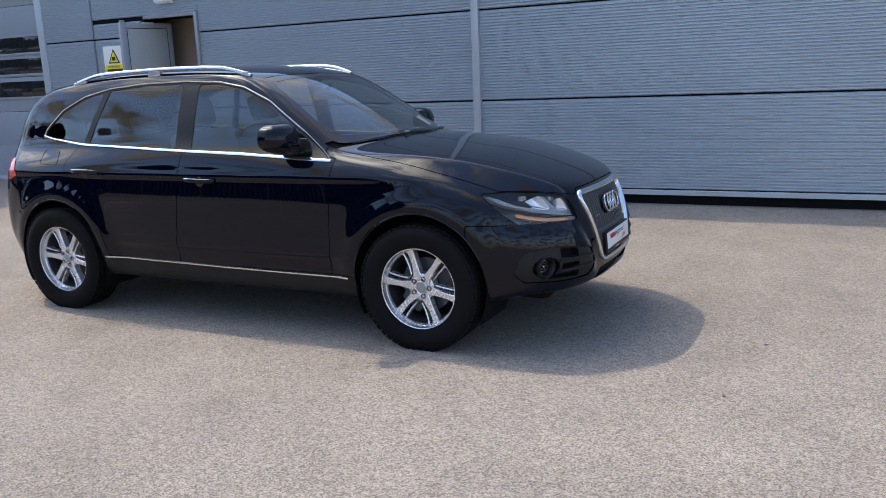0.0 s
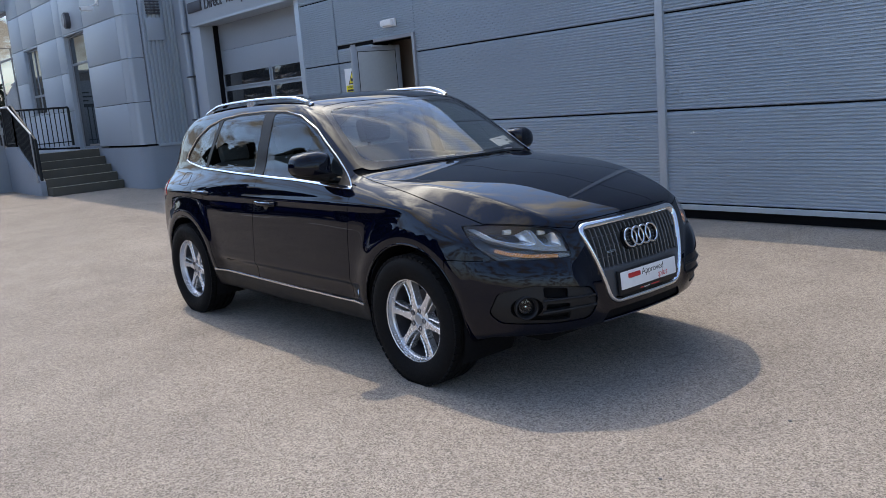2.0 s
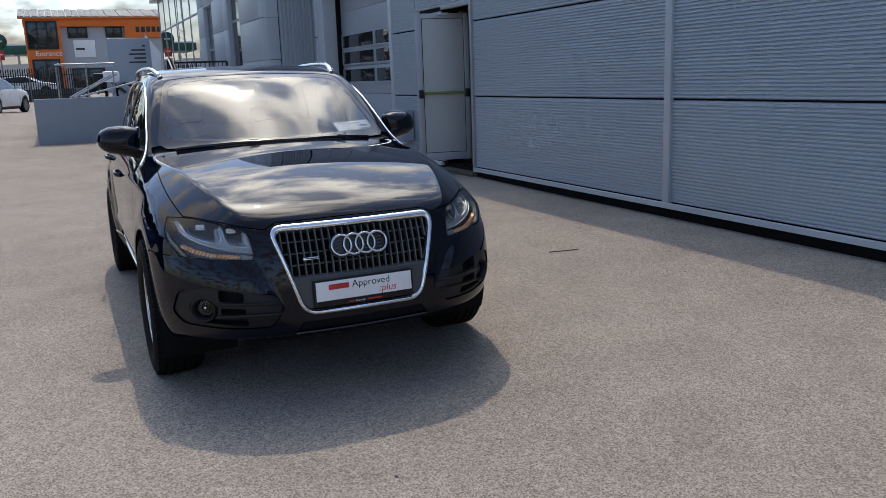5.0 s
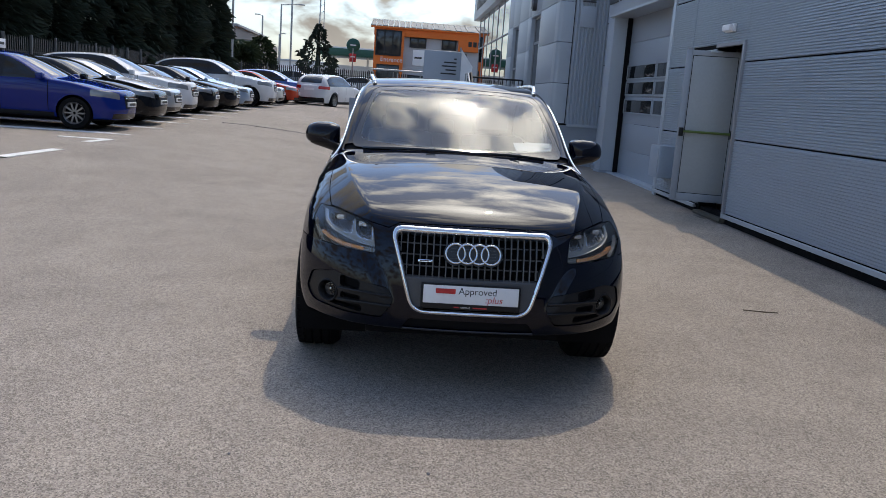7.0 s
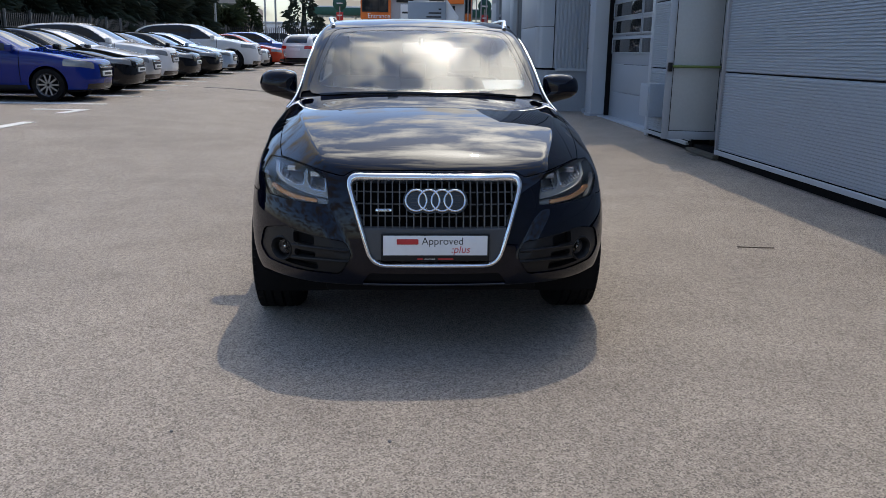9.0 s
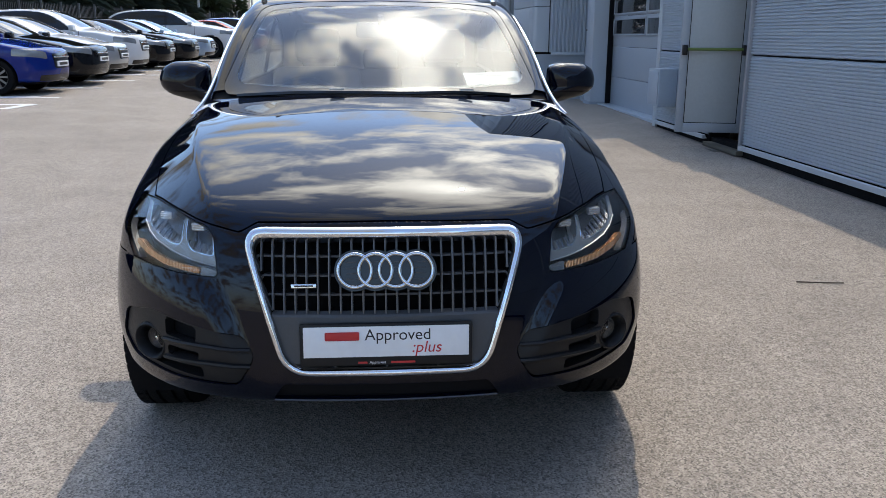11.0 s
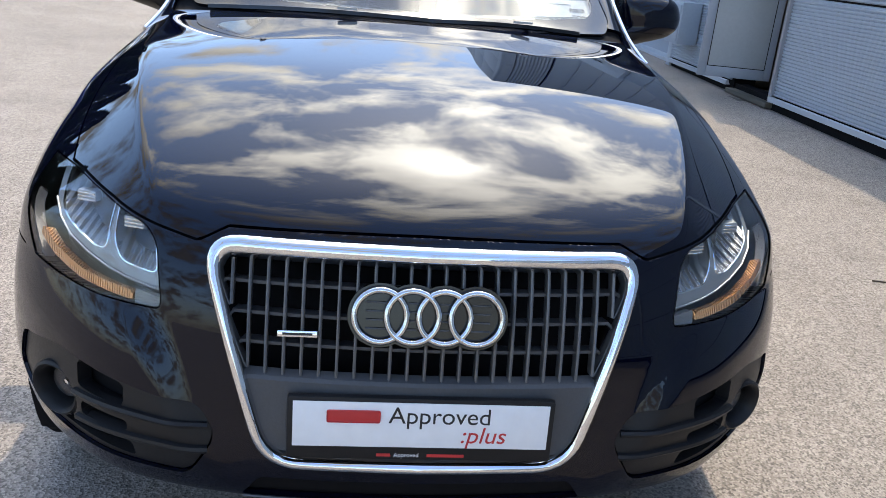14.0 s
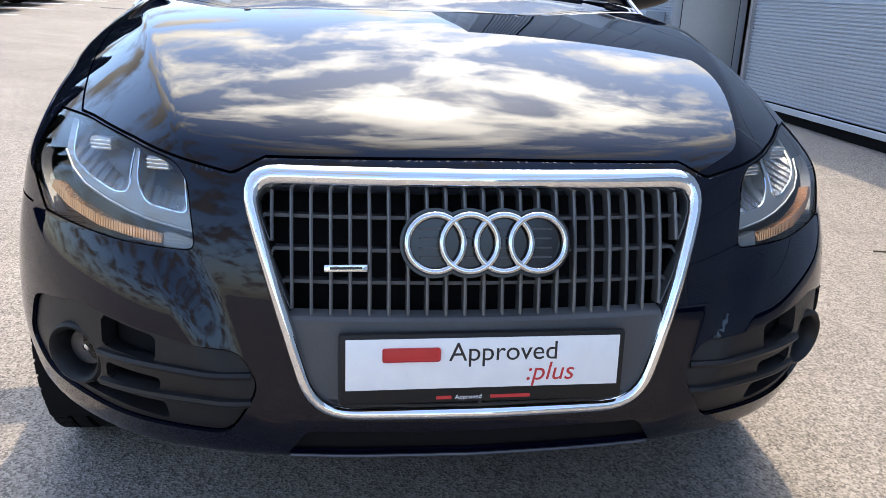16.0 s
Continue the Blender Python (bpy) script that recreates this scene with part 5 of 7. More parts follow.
for s in (-1, 1):
    wheel(0.0, s, radians(-50))
    wheel(AXLE_R, s, radians(-53))
    for cx in (0.0, AXLE_R):
        bm = bmesh.new()
        ring = [[bm.verts.new((cx + ARCH_R * math.cos(t) * k, s * yy, ARCH_Z + ARCH_R * math.sin(t) * k)) for t in [radians(-28 + 236 * i / 30) for i in range(31)]] for yy, k in ((0.885, 0.997), (0.80, 1.01), (0.52, 1.01), (0.52, 0.3))]
        for p, q in zip(ring, ring[1:]):
            for i in range(30):
                bm.faces.new((p[i], p[i + 1], q[i + 1], q[i]))
        part("arch_liner", bm, M["dark"], car)
        lipr = [(cx + (ARCH_R + 0.003) * math.cos(t), ARCH_Z + (ARCH_R + 0.003) * math.sin(t)) for t in [radians(-12 + 204 * i / 40) for i in range(41)]]
        strip_on(lipr, [(-0.006, -0.02), (-0.006, 0.002), (0.0, 0.004), (0.005, 0.001), (0.005, -0.02)], side_pt(s), car, "arch_lip", paint, False, 0.0)
# engine bay and floor pan
part("engine_block", boxed((-0.50, -0.62, 0.34), (0.42, 0.62, 0.86), 0.04), M["dark"], car)
part("floor_pan", boxed((-3.5, -0.52, 0.24), (0.62, 0.52, 0.34), 0.03), M["dark"], car)
part("floor_pan", boxed((-2.38, -0.80, 0.26), (-0.45, 0.80, 0.36), 0.03), M["dark"], car)

# ---- nose ----
def nose_strip(points, section, name, material, closed=True, lift=0.0, label="", parent=None):
    return strip_on(points, section, lambda a, b: on_nose(a, b), parent or car, name, material, closed, lift, label)


# the grille frame: broad at the top, slim at the sides and foot
frame_pts = along(GRILLE, 0.02)
FP = [on_nose(a, b) for a, b in frame_pts]
FN = [normal_at(p) for p in FP]
bm = bmesh.new()
rings = []
for (a, b), p, q in zip(frame_pts, FP, FN):
    i = frame_pts.index((a, b))
    d = (FP[(i + 1) % len(FP)] - FP[i - 1]).normalized()
    sd = d.cross(q).normalized()
    if sd.dot(Vector((0, -a, 0.63 - b))) < 0:
        sd = -sd
    wd = 0.021 + 0.011 * float(step(np.array(b), 0.78, 0.83))
    rings.append([bm.verts.new(p + sd * u * wd + q * h) for u, h in ((-0.15, -0.006), (-0.12, 0.006), (0.06, 0.013), (0.45, 0.016), (0.80, 0.012), (0.98, 0.002), (1.0, -0.03))])
for i in range(len(rings)):
    p, q = rings[i], rings[(i + 1) % len(rings)]
    for k in range(6):
        bm.faces.new((p[k], p[k + 1], q[k + 1], q[k]))
bmesh.ops.recalc_face_normals(bm, faces=bm.faces)
grille = new("grille")
grille.parent = car
grille["label"] = "single-frame radiator grille with a chrome surround"
part("grille_frame", bm, M["chrome"], grille, "chrome surround", sharp=50)


def half_at(z):
    """Half-width inside the grille frame at height z."""
    return 0.294 + (z - 0.430) * (0.417 - 0.294) / (0.842 - 0.430) - 0.018


def nose_x(y, z):
    return float(NOSE(np.array(z)) + NOSE_BOW(np.array(abs(y))))


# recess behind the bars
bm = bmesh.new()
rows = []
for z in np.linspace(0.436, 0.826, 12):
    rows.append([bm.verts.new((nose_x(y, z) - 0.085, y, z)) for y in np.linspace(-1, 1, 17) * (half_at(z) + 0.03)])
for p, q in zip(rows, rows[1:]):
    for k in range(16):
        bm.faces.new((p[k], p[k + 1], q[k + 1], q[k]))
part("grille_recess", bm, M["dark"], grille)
bar_grey = surface("bar_grey", (0.125, 0.127, 0.13), 0.38, 0.3, 0.1, 8, 120)
for k in range(23):
    y = (k - 11) * 0.0325
    top, foot = 0.815 - 0.018 * max(0, abs(y) - 0.33) / 0.05, 0.606
    while half_at(foot) < abs(y) + 0.004:
        foot += 0.01
    if top - foot < 0.03:
        continue
    pts = [(nose_x(y, z) - 0.018, y, z) for z in np.linspace(foot, top, 7)]
    part("grille_bar", sweep(pts, [(-0.0026, -0.025), (-0.0028, 0.002), (0, 0.004), (0.0028, 0.002), (0.0026, -0.025)], False, [(1, 0, 0.15)] * 7), bar_grey, grille)
for z in (0.763, 0.710, 0.657):
    h = half_at(z) - 0.004
    pts = [(nose_x(y, z) - 0.034, y, z) for y in np.linspace(-h, h, 13)]
    part("grille_crossbar", sweep(pts, [(-0.003, -0.03), (-0.003, 0.004), (0.003, 0.004), (0.003, -0.03)], False, [(1, 0, 0.15)] * 13), M["grey_plastic"], grille)
# grey panel that carries the plate
bm = bmesh.new()
rows = []
for z, back in ((0.612, 0.03), (0.606, 0.010), (0.600, 0.006), (0.53, 0.005), (0.462, 0.005), (0.456, 0.012), (0.454, 0.05)):
    h = half_at(z) + 0.006
    rows.append([bm.verts.new((nose_x(y, z) - back, y, z)) for y in np.linspace(-h, h, 17)])
for p, q in zip(rows, rows[1:]):
    for k in range(16):
        bm.faces.new((p[k], p[k + 1], q[k + 1], q[k]))
bmesh.ops.recalc_face_normals(bm, faces=bm.faces)
part("plate_panel", bm, M["grey_plastic"], grille, "dark grey plastic panel behind the plate")
for y in (-0.15, 0.0, 0.15):
    part("grille_tab", boxed((nose_x(y, 0.44) - 0.04, y - 0.003, 0.438), (nose_x(y, 0.44) - 0.012, y + 0.003, 0.464), 0.001), M["grey_plastic"], grille)

# four linked rings on their dark carrier
ring_chrome = surface("ring_chrome", (0.60, 0.61, 0.62), 0.12, 1.0, 0.03, 4, 60)
badge = new("ring_badge")
badge.parent = grille
RZ, RX = 0.732, nose_x(0, 0.732) - 0.004
tiltm = Matrix.Rotation(radians(-15), 4, "Y")
for k in range(4):
    y = (k - 1.5) * 0.0585
    c = tiltm @ Vector((0.012, y, 0))
    ringp = [Vector((RX, 0, RZ)) + tiltm @ Vector((0.012 + 0.002 * (1 if (k % 2) else -1) * 0.3, y + 0.0475 * math.cos(t), 0.0475 * math.sin(t))) for t in [2 * math.pi * i / 56 for i in range(56)]]
    part("ring", tube(ringp, 0.0062, 12, True, (1, 0, 0.27)), ring_chrome, badge, "chrome ring")
    part("ring_back", slab([(y + 0.059 * math.cos(2 * math.pi * i / 40), 0.059 * math.sin(2 * math.pi * i / 40)) for i in range(40)], -0.014, lambda a, b, d, k=k: Vector((RX, 0, RZ)) + tiltm @ Vector((0.003 + 0.0004 * k + d, a, b))), M["satin_black"], badge)
    for j in range(4):
        zz = -0.024 + j * 0.016
        wv = 0.018 if k in (0, 3) else 0.009
        sh = {0: -0.008, 3: 0.008}.get(k, 0)
        m = Matrix.Translation((RX, 0, RZ)) @ tiltm
        part("ring_louvre", boxed((0.004, y + sh - wv, zz - 0.0015), (0.007, y + sh + wv, zz + 0.0015), 0.0005, m), M["grey_plastic"], badge)
# small bright badge low on the bars
m = Matrix.Translation((nose_x(-0.235, 0.688) - 0.008, -0.235, 0.688)) @ tiltm
b2 = part("model_badge", boxed((-0.004, -0.036, -0.006), (0.003, 0.036, 0.006), 0.0015, m), M["chrome"], grille, "small bright badge with dark marks")
part("badge_mark", boxed((0.003, -0.027, -0.0022), (0.0036, 0.027, 0.0022), 0, m), M["black_ink"], b2)

# ---- plate ----
plate = new("plate_holder")
plate.parent = car
PX = nose_x(0, 0.53) + 0.003
ptilt = Matrix.Translation((PX, 0, 0.528)) @ Matrix.Rotation(radians(-4), 4, "Y")
part("plate_frame", boxed((-0.012, -0.248, -0.066), (0.006, 0.248, 0.060), 0.006, ptilt), M["black_plastic"], plate, "black plate holder")
card = part("plate_card", boxed((0.006, -0.237, -0.038), (0.0085, 0.237, 0.052), 0.001, ptilt), M["white"], plate, "white show plate with red and black words")


def front_text(text, height, y0, z0, material, parent, shear=0.0, x=0.0087):
    m = ptilt @ Matrix(((0, 0, 1, x), (1, 0, 0, y0), (0, 1, 0, z0), (0, 0, 0, 1)))
    return lettering(text, height, material, m, parent, depth=0.0003, shear=shear)


front_text("Approved", 0.0345, -0.063, 0.0115, M["black_ink"], card)
front_text(":plus", 0.0345, 0.071, -0.0265, M["red_ink"], card, 0.2)
part("red_mark", boxed((0.0086, -0.176, 0.0125), (0.0092, -0.078, 0.0365), 0.004, ptilt), M["red_ink"], card)
front_text("Approved", 0.0085, -0.05, -0.059, M["white"], plate, 0.0, 0.0062)
for a, b in ((-0.082, -0.056), (0.012, 0.082)):
    part("red_mark", boxed((0.006, a, -0.0585), (0.0066, b, -0.0525), 0, ptilt), M["red_ink"], plate)

# ---- lower nose ----
LIPS = cut(SHELL, "lip", gap=0.0)
shell_object("lower_intake", shifted(LIPS, -0.035), M["satin_black"], car, "both", "black lower air intake")
part("intake_edge", tube([on_nose(y, 0.343) + Vector((0.004, 0, 0)) for y in np.linspace(-0.33, 0.33, 23)], 0.0032, 6), M["metal_dark"], car, "thin satin lower edge")
for y in (-0.17, 0.0, 0.17):
    part("intake_clip", lathe([(0.0, 0.01), (0.007, 0.008), (0.008, 0)], 12, "X", on_nose(y, 0.372) + Vector((-0.036, 0, 0))), M["grey_plastic"], car)
for s, side in ((-1, "right"), (1, "left")):
    FOGS = cut(SHELL, "fog", gap=GAP)
    fy, fz = FOGS[0].T[1:]
    # the insert is dished behind its two ribs
    insert = new("fog_insert")
    insert.parent = car
    insert["label"] = "black ribbed bumper insert with a round fog lamp"
    hole = np.minimum(in_shape(fy, fz, rounded([(0.66, 0.578), (0.555, 0.562), (0.558, 0.515), (0.66, 0.522)], 0.01)),
                      np.minimum(in_shape(fy, fz, rounded([(0.655, 0.492), (0.55, 0.488), (0.552, 0.462), (0.655, 0.458)], 0.008)),
                                 in_shape(fy, fz, rounded([(0.745, 0.415), (0.54, 0.398), (0.545, 0.438), (0.66, 0.436)], 0.01))))
    lamp_hole = np.hypot(fy - 0.722, (fz - 0.478)) - 0.056
    shell_object("insert_panel", shifted(clip(FOGS, -np.minimum(hole, lamp_hole)), -0.008), M["black_plastic"], insert, side, skirt=0.03)
    shell_object("insert_back", shifted(FOGS, -0.045), M["dark"], insert, side, skirt=0)
    for z0, z1 in ((0.508, 0.500), (0.448, 0.452)):
        pts = [(yy, z0 + (z1 - z0) * k / 11 + 0.006 * math.sin(k / 11 * 3.14)) for k, yy in enumerate(np.linspace(0.665, 0.395, 12))]
        P = [on_nose(s * a, b) for a, b in pts]
        N = [normal_at(p) for p in P]
        part("insert_rib", sweep([p - n * 0.004 for p, n in zip(P, N)], [(-0.010, -0.02), (-0.006, 0.004), (0.0, 0.007), (0.006, 0.004), (0.010, -0.02)], False, N), M["black_plastic"], insert)
    c = on_nose(s * 0.722, 0.478)
    n = normal_at(c)
    turn = Vector((1, -0.5 * s * -1, 0)).normalized()
    axis = (n * 0.6 + Vector((1, 0, 0)) * 0.4).normalized()
    m = Matrix.Translation(c - axis * 0.012) @ axis.to_track_quat("X", "Z").to_matrix().to_4x4()
    fog = part("fog_lamp", lathe([(0.060, -0.02), (0.0605, 0.004), (0.055, 0.008), (0.047, 0.002), (0.044, -0.03), (0.044, -0.05)], 36, "X"), M["black_plastic"], insert, "round fog lamp")
    fog.matrix_local = m
    part("reflector", lathe([(0.0, -0.055), (0.02, -0.050), (0.030, -0.038), (0.034, -0.024)], 32, "X"), M["metal_dark"], fog)
    part("bulb", lathe([(0.0, -0.020), (0.006, -0.022), (0.009, -0.029), (0.009, -0.050)], 20, "X"), M["chrome"], fog, "bright bulb cap")
    part("lens", lathe([(0.0, -0.012), (0.025, -0.014), (0.044, -0.02)], 32, "X"), M["clear_glass"], fog)

# ---- headlamps ----
amber = facet_mat("amber", (0.80, 0.36, 0.15), 0.2, 0.55, 60.0, 0.003, "Y")
bezel = surface("bezel", (0.25, 0.26, 0.262), 0.34, 0.25, 0.06, 8, 90)
housing = surface("housing", (0.06, 0.06, 0.063), 0.3, 0.2, 0.1, 8, 90)
optic = facet_mat("optic", (0.86, 0.87, 0.88), 0.22, 0.7, 20.0, 0.012, "Y")
marker_grey = surface("marker_grey", (0.11, 0.11, 0.112), 0.3, 0.1, 0.1, 8, 90)
flute = facet_mat("flute", (0.16, 0.165, 0.165), 0.3, 0.0, 60.0, 0.0006, "Z")


def lamp_bowl(outline, s):
    """A hollow reflector that opens forwards along an outline in (|y|, z)."""
    bm = bmesh.new()
    rim = []
    for a, b in along(outline, 0.012):
        p = on_nose(s * a, b)
        rim.append(p - normal_at(p) * 0.026)
    mid = sum(rim, Vector()) / len(rim)
    back = Vector((min(p.x for p in rim) - 0.032, mid.y, mid.z))
    rings = []
    for k in (1.0, 0.94, 0.84, 0.7, 0.54, 0.38, 0.22):
        rings.append([bm.verts.new((back.x + (p.x - back.x) * k * k, back.y + (p.y - back.y) * k, back.z + (p.z - back.z) * k)) for p in rim])
    n = len(rim)
    for p, q in zip(rings, rings[1:]):
        for k in range(n):
            bm.faces.new((p[k], p[(k + 1) % n], q[(k + 1) % n], q[k])).smooth = True
    bm.faces.new(rings[-1])
    bmesh.ops.recalc_face_normals(bm, faces=bm.faces)
    return bm


for s, side in ((-1, "right"), (1, "left")):
    L = cut(SHELL, "lamp", gap=GAP)
    lamp = new("headlamp")
    lamp.parent = car
    lamp["label"] = "clear headlamp with twin reflectors and an amber indicator strip"
    shell_object("lens", shifted(L, -0.002), M["clear_glass"], lamp, side, skirt=0.0).visible_shadow = False
    shell_object("housing", shifted(L, -0.075), housing, lamp, side, skirt=-0.075)
    lx, ly, lz = L[0].T
    # grey surround, with two windows for the reflectors
    o1 = rounded([(0.508, 0.763), (0.512, 0.80), (0.518, 0.858), (0.606, 0.872), (0.605, 0.806), (0.586, 0.773)], 0.016)
    o2 = rounded([(0.622, 0.786), (0.616, 0.874), (0.772, 0.890), (0.752, 0.824), (0.705, 0.800), (0.652, 0.782)], 0.016)
    w1, w2 = in_shape(ly, lz, o1), in_shape(ly, lz, o2)
    zone = np.maximum(in_shape(ly, lz, rounded([(0.489, 0.733), (0.486, 0.90), (0.795, 0.90), (0.775, 0.826), (0.715, 0.780), (0.616, 0.752)], 0.012)), -np.minimum(w1, w2))
    shell_object("bezel", shifted(clip(L, zone), -0.026), bezel, lamp, side, "smooth grey lamp surround", skirt=0.025)
    for o_ in (o1, o2):
        nose_strip([(s * p, q) for p, q in along(o_, 0.02)], disc_section(0.0022, 6), "bezel_edge", M["chrome"], True, -0.026, "", lamp)
    nose_strip([(s * p, q) for p, q in ((0.491, 0.735), (0.53, 0.740), (0.574, 0.746), (0.616, 0.754), (0.664, 0.766), (0.713, 0.782), (0.745, 0.804), (0.772, 0.828))], disc_section(0.002, 6), "bezel_edge", M["galv"], False, -0.022, "", lamp)
    outer = lx - 0.545 + (lz - 0.739) * 1.5
    shell_object("side_marker", shifted(clip(L, outer), -0.012), marker_grey, lamp, side, skirt=0.02)
    strip = in_shape(ly, lz, rounded([(0.546, 0.711), (0.546, 0.727), (0.66, 0.735), (0.735, 0.753), (0.775, 0.774), (0.784, 0.757), (0.738, 0.735), (0.666, 0.718)], 0.004))
    shell_object("indicator", shifted(clip(L, strip), -0.010), amber, lamp, side, "amber indicator strip", skirt=0.02)
    part_ = in_shape(ly, lz, [(0.484, 0.706), (0.543, 0.706), (0.543, 0.732), (0.487, 0.722)])
    shell_object("park_light", shifted(clip(L, part_), -0.012), flute, lamp, side, "clear ribbed side light", skirt=0.02)
    for o_, cy, cz in ((o1, 0.556, 0.826), (o2, 0.676, 0.838)):
        part("reflector", lamp_bowl(o_, s), optic, lamp, "silvered fluted reflector bowl", sharp=60)
        c = on_nose(s * cy, cz) + Vector((-0.050, 0, 0))
        m = Matrix.Translation(c) @ Vector((1, s * 0.35, 0)).to_track_quat("X", "Z").to_matrix().to_4x4()
        o = part("bulb_shield", boxed((-0.016, -0.021, -0.012), (0.006, 0.021, 0.012), 0.004), M["galv"], lamp, "small ribbed bulb shield")
        o.matrix_local = m
        for j in range(3):
            part("shield_rib", boxed((0.005, -0.020, -0.009 + j * 0.007), (0.009, 0.020, -0.006 + j * 0.007), 0.001), M["chrome"], o)

# ---- mirrors, rails, wipers ----
def mirror(s):
    o = new("door_mirror")
    o.parent = car
    o["label"] = "navy door mirror on a black foot"
    o.matrix_local = Matrix.Translation((0, -s * 0.045, 0))

    edge = along(rounded([(0.838, 1.250), (0.90, 1.268), (1.00, 1.264), (1.052, 1.238), (1.070, 1.188), (1.062, 1.146), (1.02, 1.116), (0.93, 1.092), (0.82, 1.062), (0.79, 1.075), (0.785, 1.108), (0.835, 1.128), (0.834, 1.20)], 0.022, 4), 0.02)
    n = len(edge)

    def face(y, z, k):
        """A point of the housing: k runs from the rim (1) to the middle of the bulged front (0)."""
        cy, cz = 0.945, 1.165
        yy, zz = cy + (y - cy) * k, cz + (z - cz) * k
        out = math.sqrt(max(0.0, 1 - k ** 2.6)) * (0.085 if zz > 1.10 else 0.075)
        return Vector((-0.840 + out - 0.14 * (yy - 0.86) + 0.35 * max(0.0, 0.86 - yy), s * yy, zz))

    for name, material, label, upper in (("cap", paint, "navy mirror cap", True), ("lower_shell", M["black_plastic"], "", False)):
        bm = bmesh.new()
        rings = [[bm.verts.new(face(y, z, k)) for y, z in edge] for k in (1.0, 0.985, 0.95, 0.88, 0.78, 0.65, 0.5, 0.33, 0.15)]
        back = [bm.verts.new(face(y, z, 1.0) + Vector((-0.045, 0, 0))) for y, z in edge]
        for p, q in zip([back] + rings, rings):
            for k in range(n):
                bm.faces.new((p[k], p[(k + 1) % n], q[(k + 1) % n], q[k])).smooth = True
        bm.faces.new(rings[-1])
        bm.faces.new(back)
        bmesh.ops.recalc_face_normals(bm, faces=bm.faces)
        bmesh.ops.bisect_plane(bm, geom=bm.verts[:] + bm.edges[:] + bm.faces[:], plane_co=(0, 0, 1.134 if upper else 1.132), plane_no=(0, 0, -1.0 if upper else 1.0), clear_outer=True)
        part(name, bm, material, o, label, sharp=55)
    foot = [Vector((-0.66, s * 0.765, 1.062)), Vector((-0.72, s * 0.80, 1.082)), Vector((-0.80, s * 0.835, 1.092))]
    part("foot", sweep(foot, disc_section(0.028, 12, 0.8)), M["black_plastic"], o, "black mirror foot")
    gl = slab(rounded([(0.860, 1.125), (1.045, 1.155), (1.035, 1.236), (0.862, 1.240)], 0.03), 0.003, lambda a, b, c: Vector((-0.902 - 0.14 * (a - 0.945) + c, s * a, b)))
    part("mirror_glass", gl, M["chrome"], o, "mirror glass")
    return o


rail_silver = surface("rail_silver", (0.62, 0.62, 0.63), 0.26, 0.9, 0.04, 6, 90)
for s in (-1, 1):
    mirror(s)
    rail = []
    for k in range(25):
        x = -1.27 - 1.53 * k / 24
        yy = 0.615 - 0.03 * max(0, (-x - 2.2)) - 0.03 * max(0.0, x + 1.5) / 0.2
        h = 0.030 * min(1.0, math.sin(math.pi * min(k, 24 - k) / 24 * 1.0 + 0.0) * 2.3)
        rail.append(on_top(x, s * yy) + Vector((0, 0, h + 0.002)))
    part("roof_rail", sweep(rail, [(-0.014, -0.007), (-0.013, 0.004), (-0.007, 0.010), (0.007, 0.010), (0.013, 0.004), (0.014, -0.007), (0, -0.010)]), rail_silver, car, "silver roof rail")
    for k in (1, 12, 23):
        p = rail[k]
        part("rail_foot", boxed((p.x - 0.05, p.y - 0.012, p.z - 0.05), (p.x + 0.05, p.y + 0.012, p.z + 0.002), 0.006), M["alloy"], car)


def wiper(y0, y1):
    def lie(y, up):
        return on_top(-0.378 - 0.42 * y * y - up, y)
    pts = [lie(y, 0.012 * math.sin(math.pi * (y - y0) / (y1 - y0))) + Vector((0.002, 0, 0.005)) for y in np.linspace(y0, y1, 16)]
    w = part("wiper_blade", sweep(pts, [(-0.006, -0.008), (-0.003, 0.003), (0.003, 0.003), (0.006, -0.008)]), M["satin_black"], car, "black wiper blade")
    mid = pts[9]
    part("wiper_clip", sweep([mid + Vector((0, -0.03, 0.009)), mid + Vector((0, 0.03, 0.009))], [(-0.005, -0.004), (-0.005, 0.003), (0.005, 0.003), (0.005, -0.004)]), M["galv"], w, "small silver wiper clip")


wiper(-0.62, 0.10)
wiper(0.06, 0.56)

# washer jet, tail lamp and fuel flap line
for s, side in ((-1, "right"), (1, "left")):
    x, y, z = REST[0].T
    T = cut(SHELL, "-glazing", gap=0.0)
    x, y, z = T[0].T
    tail = np.maximum(in_shape(x, z, rounded([(-3.22, 0.93), (-3.30, 1.04), (-3.75, 1.06), (-3.75, 0.88), (-3.3, 0.90)], 0.02)), 0.46 - np.abs(y))
    shell_object("tail_lamp", shifted(clip(T, tail), 0.004), surface("tail_red", (0.45, 0.02, 0.015), 0.1, 0.0, 0.1, 9, 60, coat=1.0), car, side, "red tail lamp", skirt=0.02)
flap = along(rounded([(-2.79, 1.005), (-2.99, 1.012), (-3.0, 1.10), (-2.83, 1.10)], 0.03), 0.02)
strip_on(flap, disc_section(0.0018, 5), side_pt(-1), car, "fuel_flap_gap", M["dark"], True, 0.0)

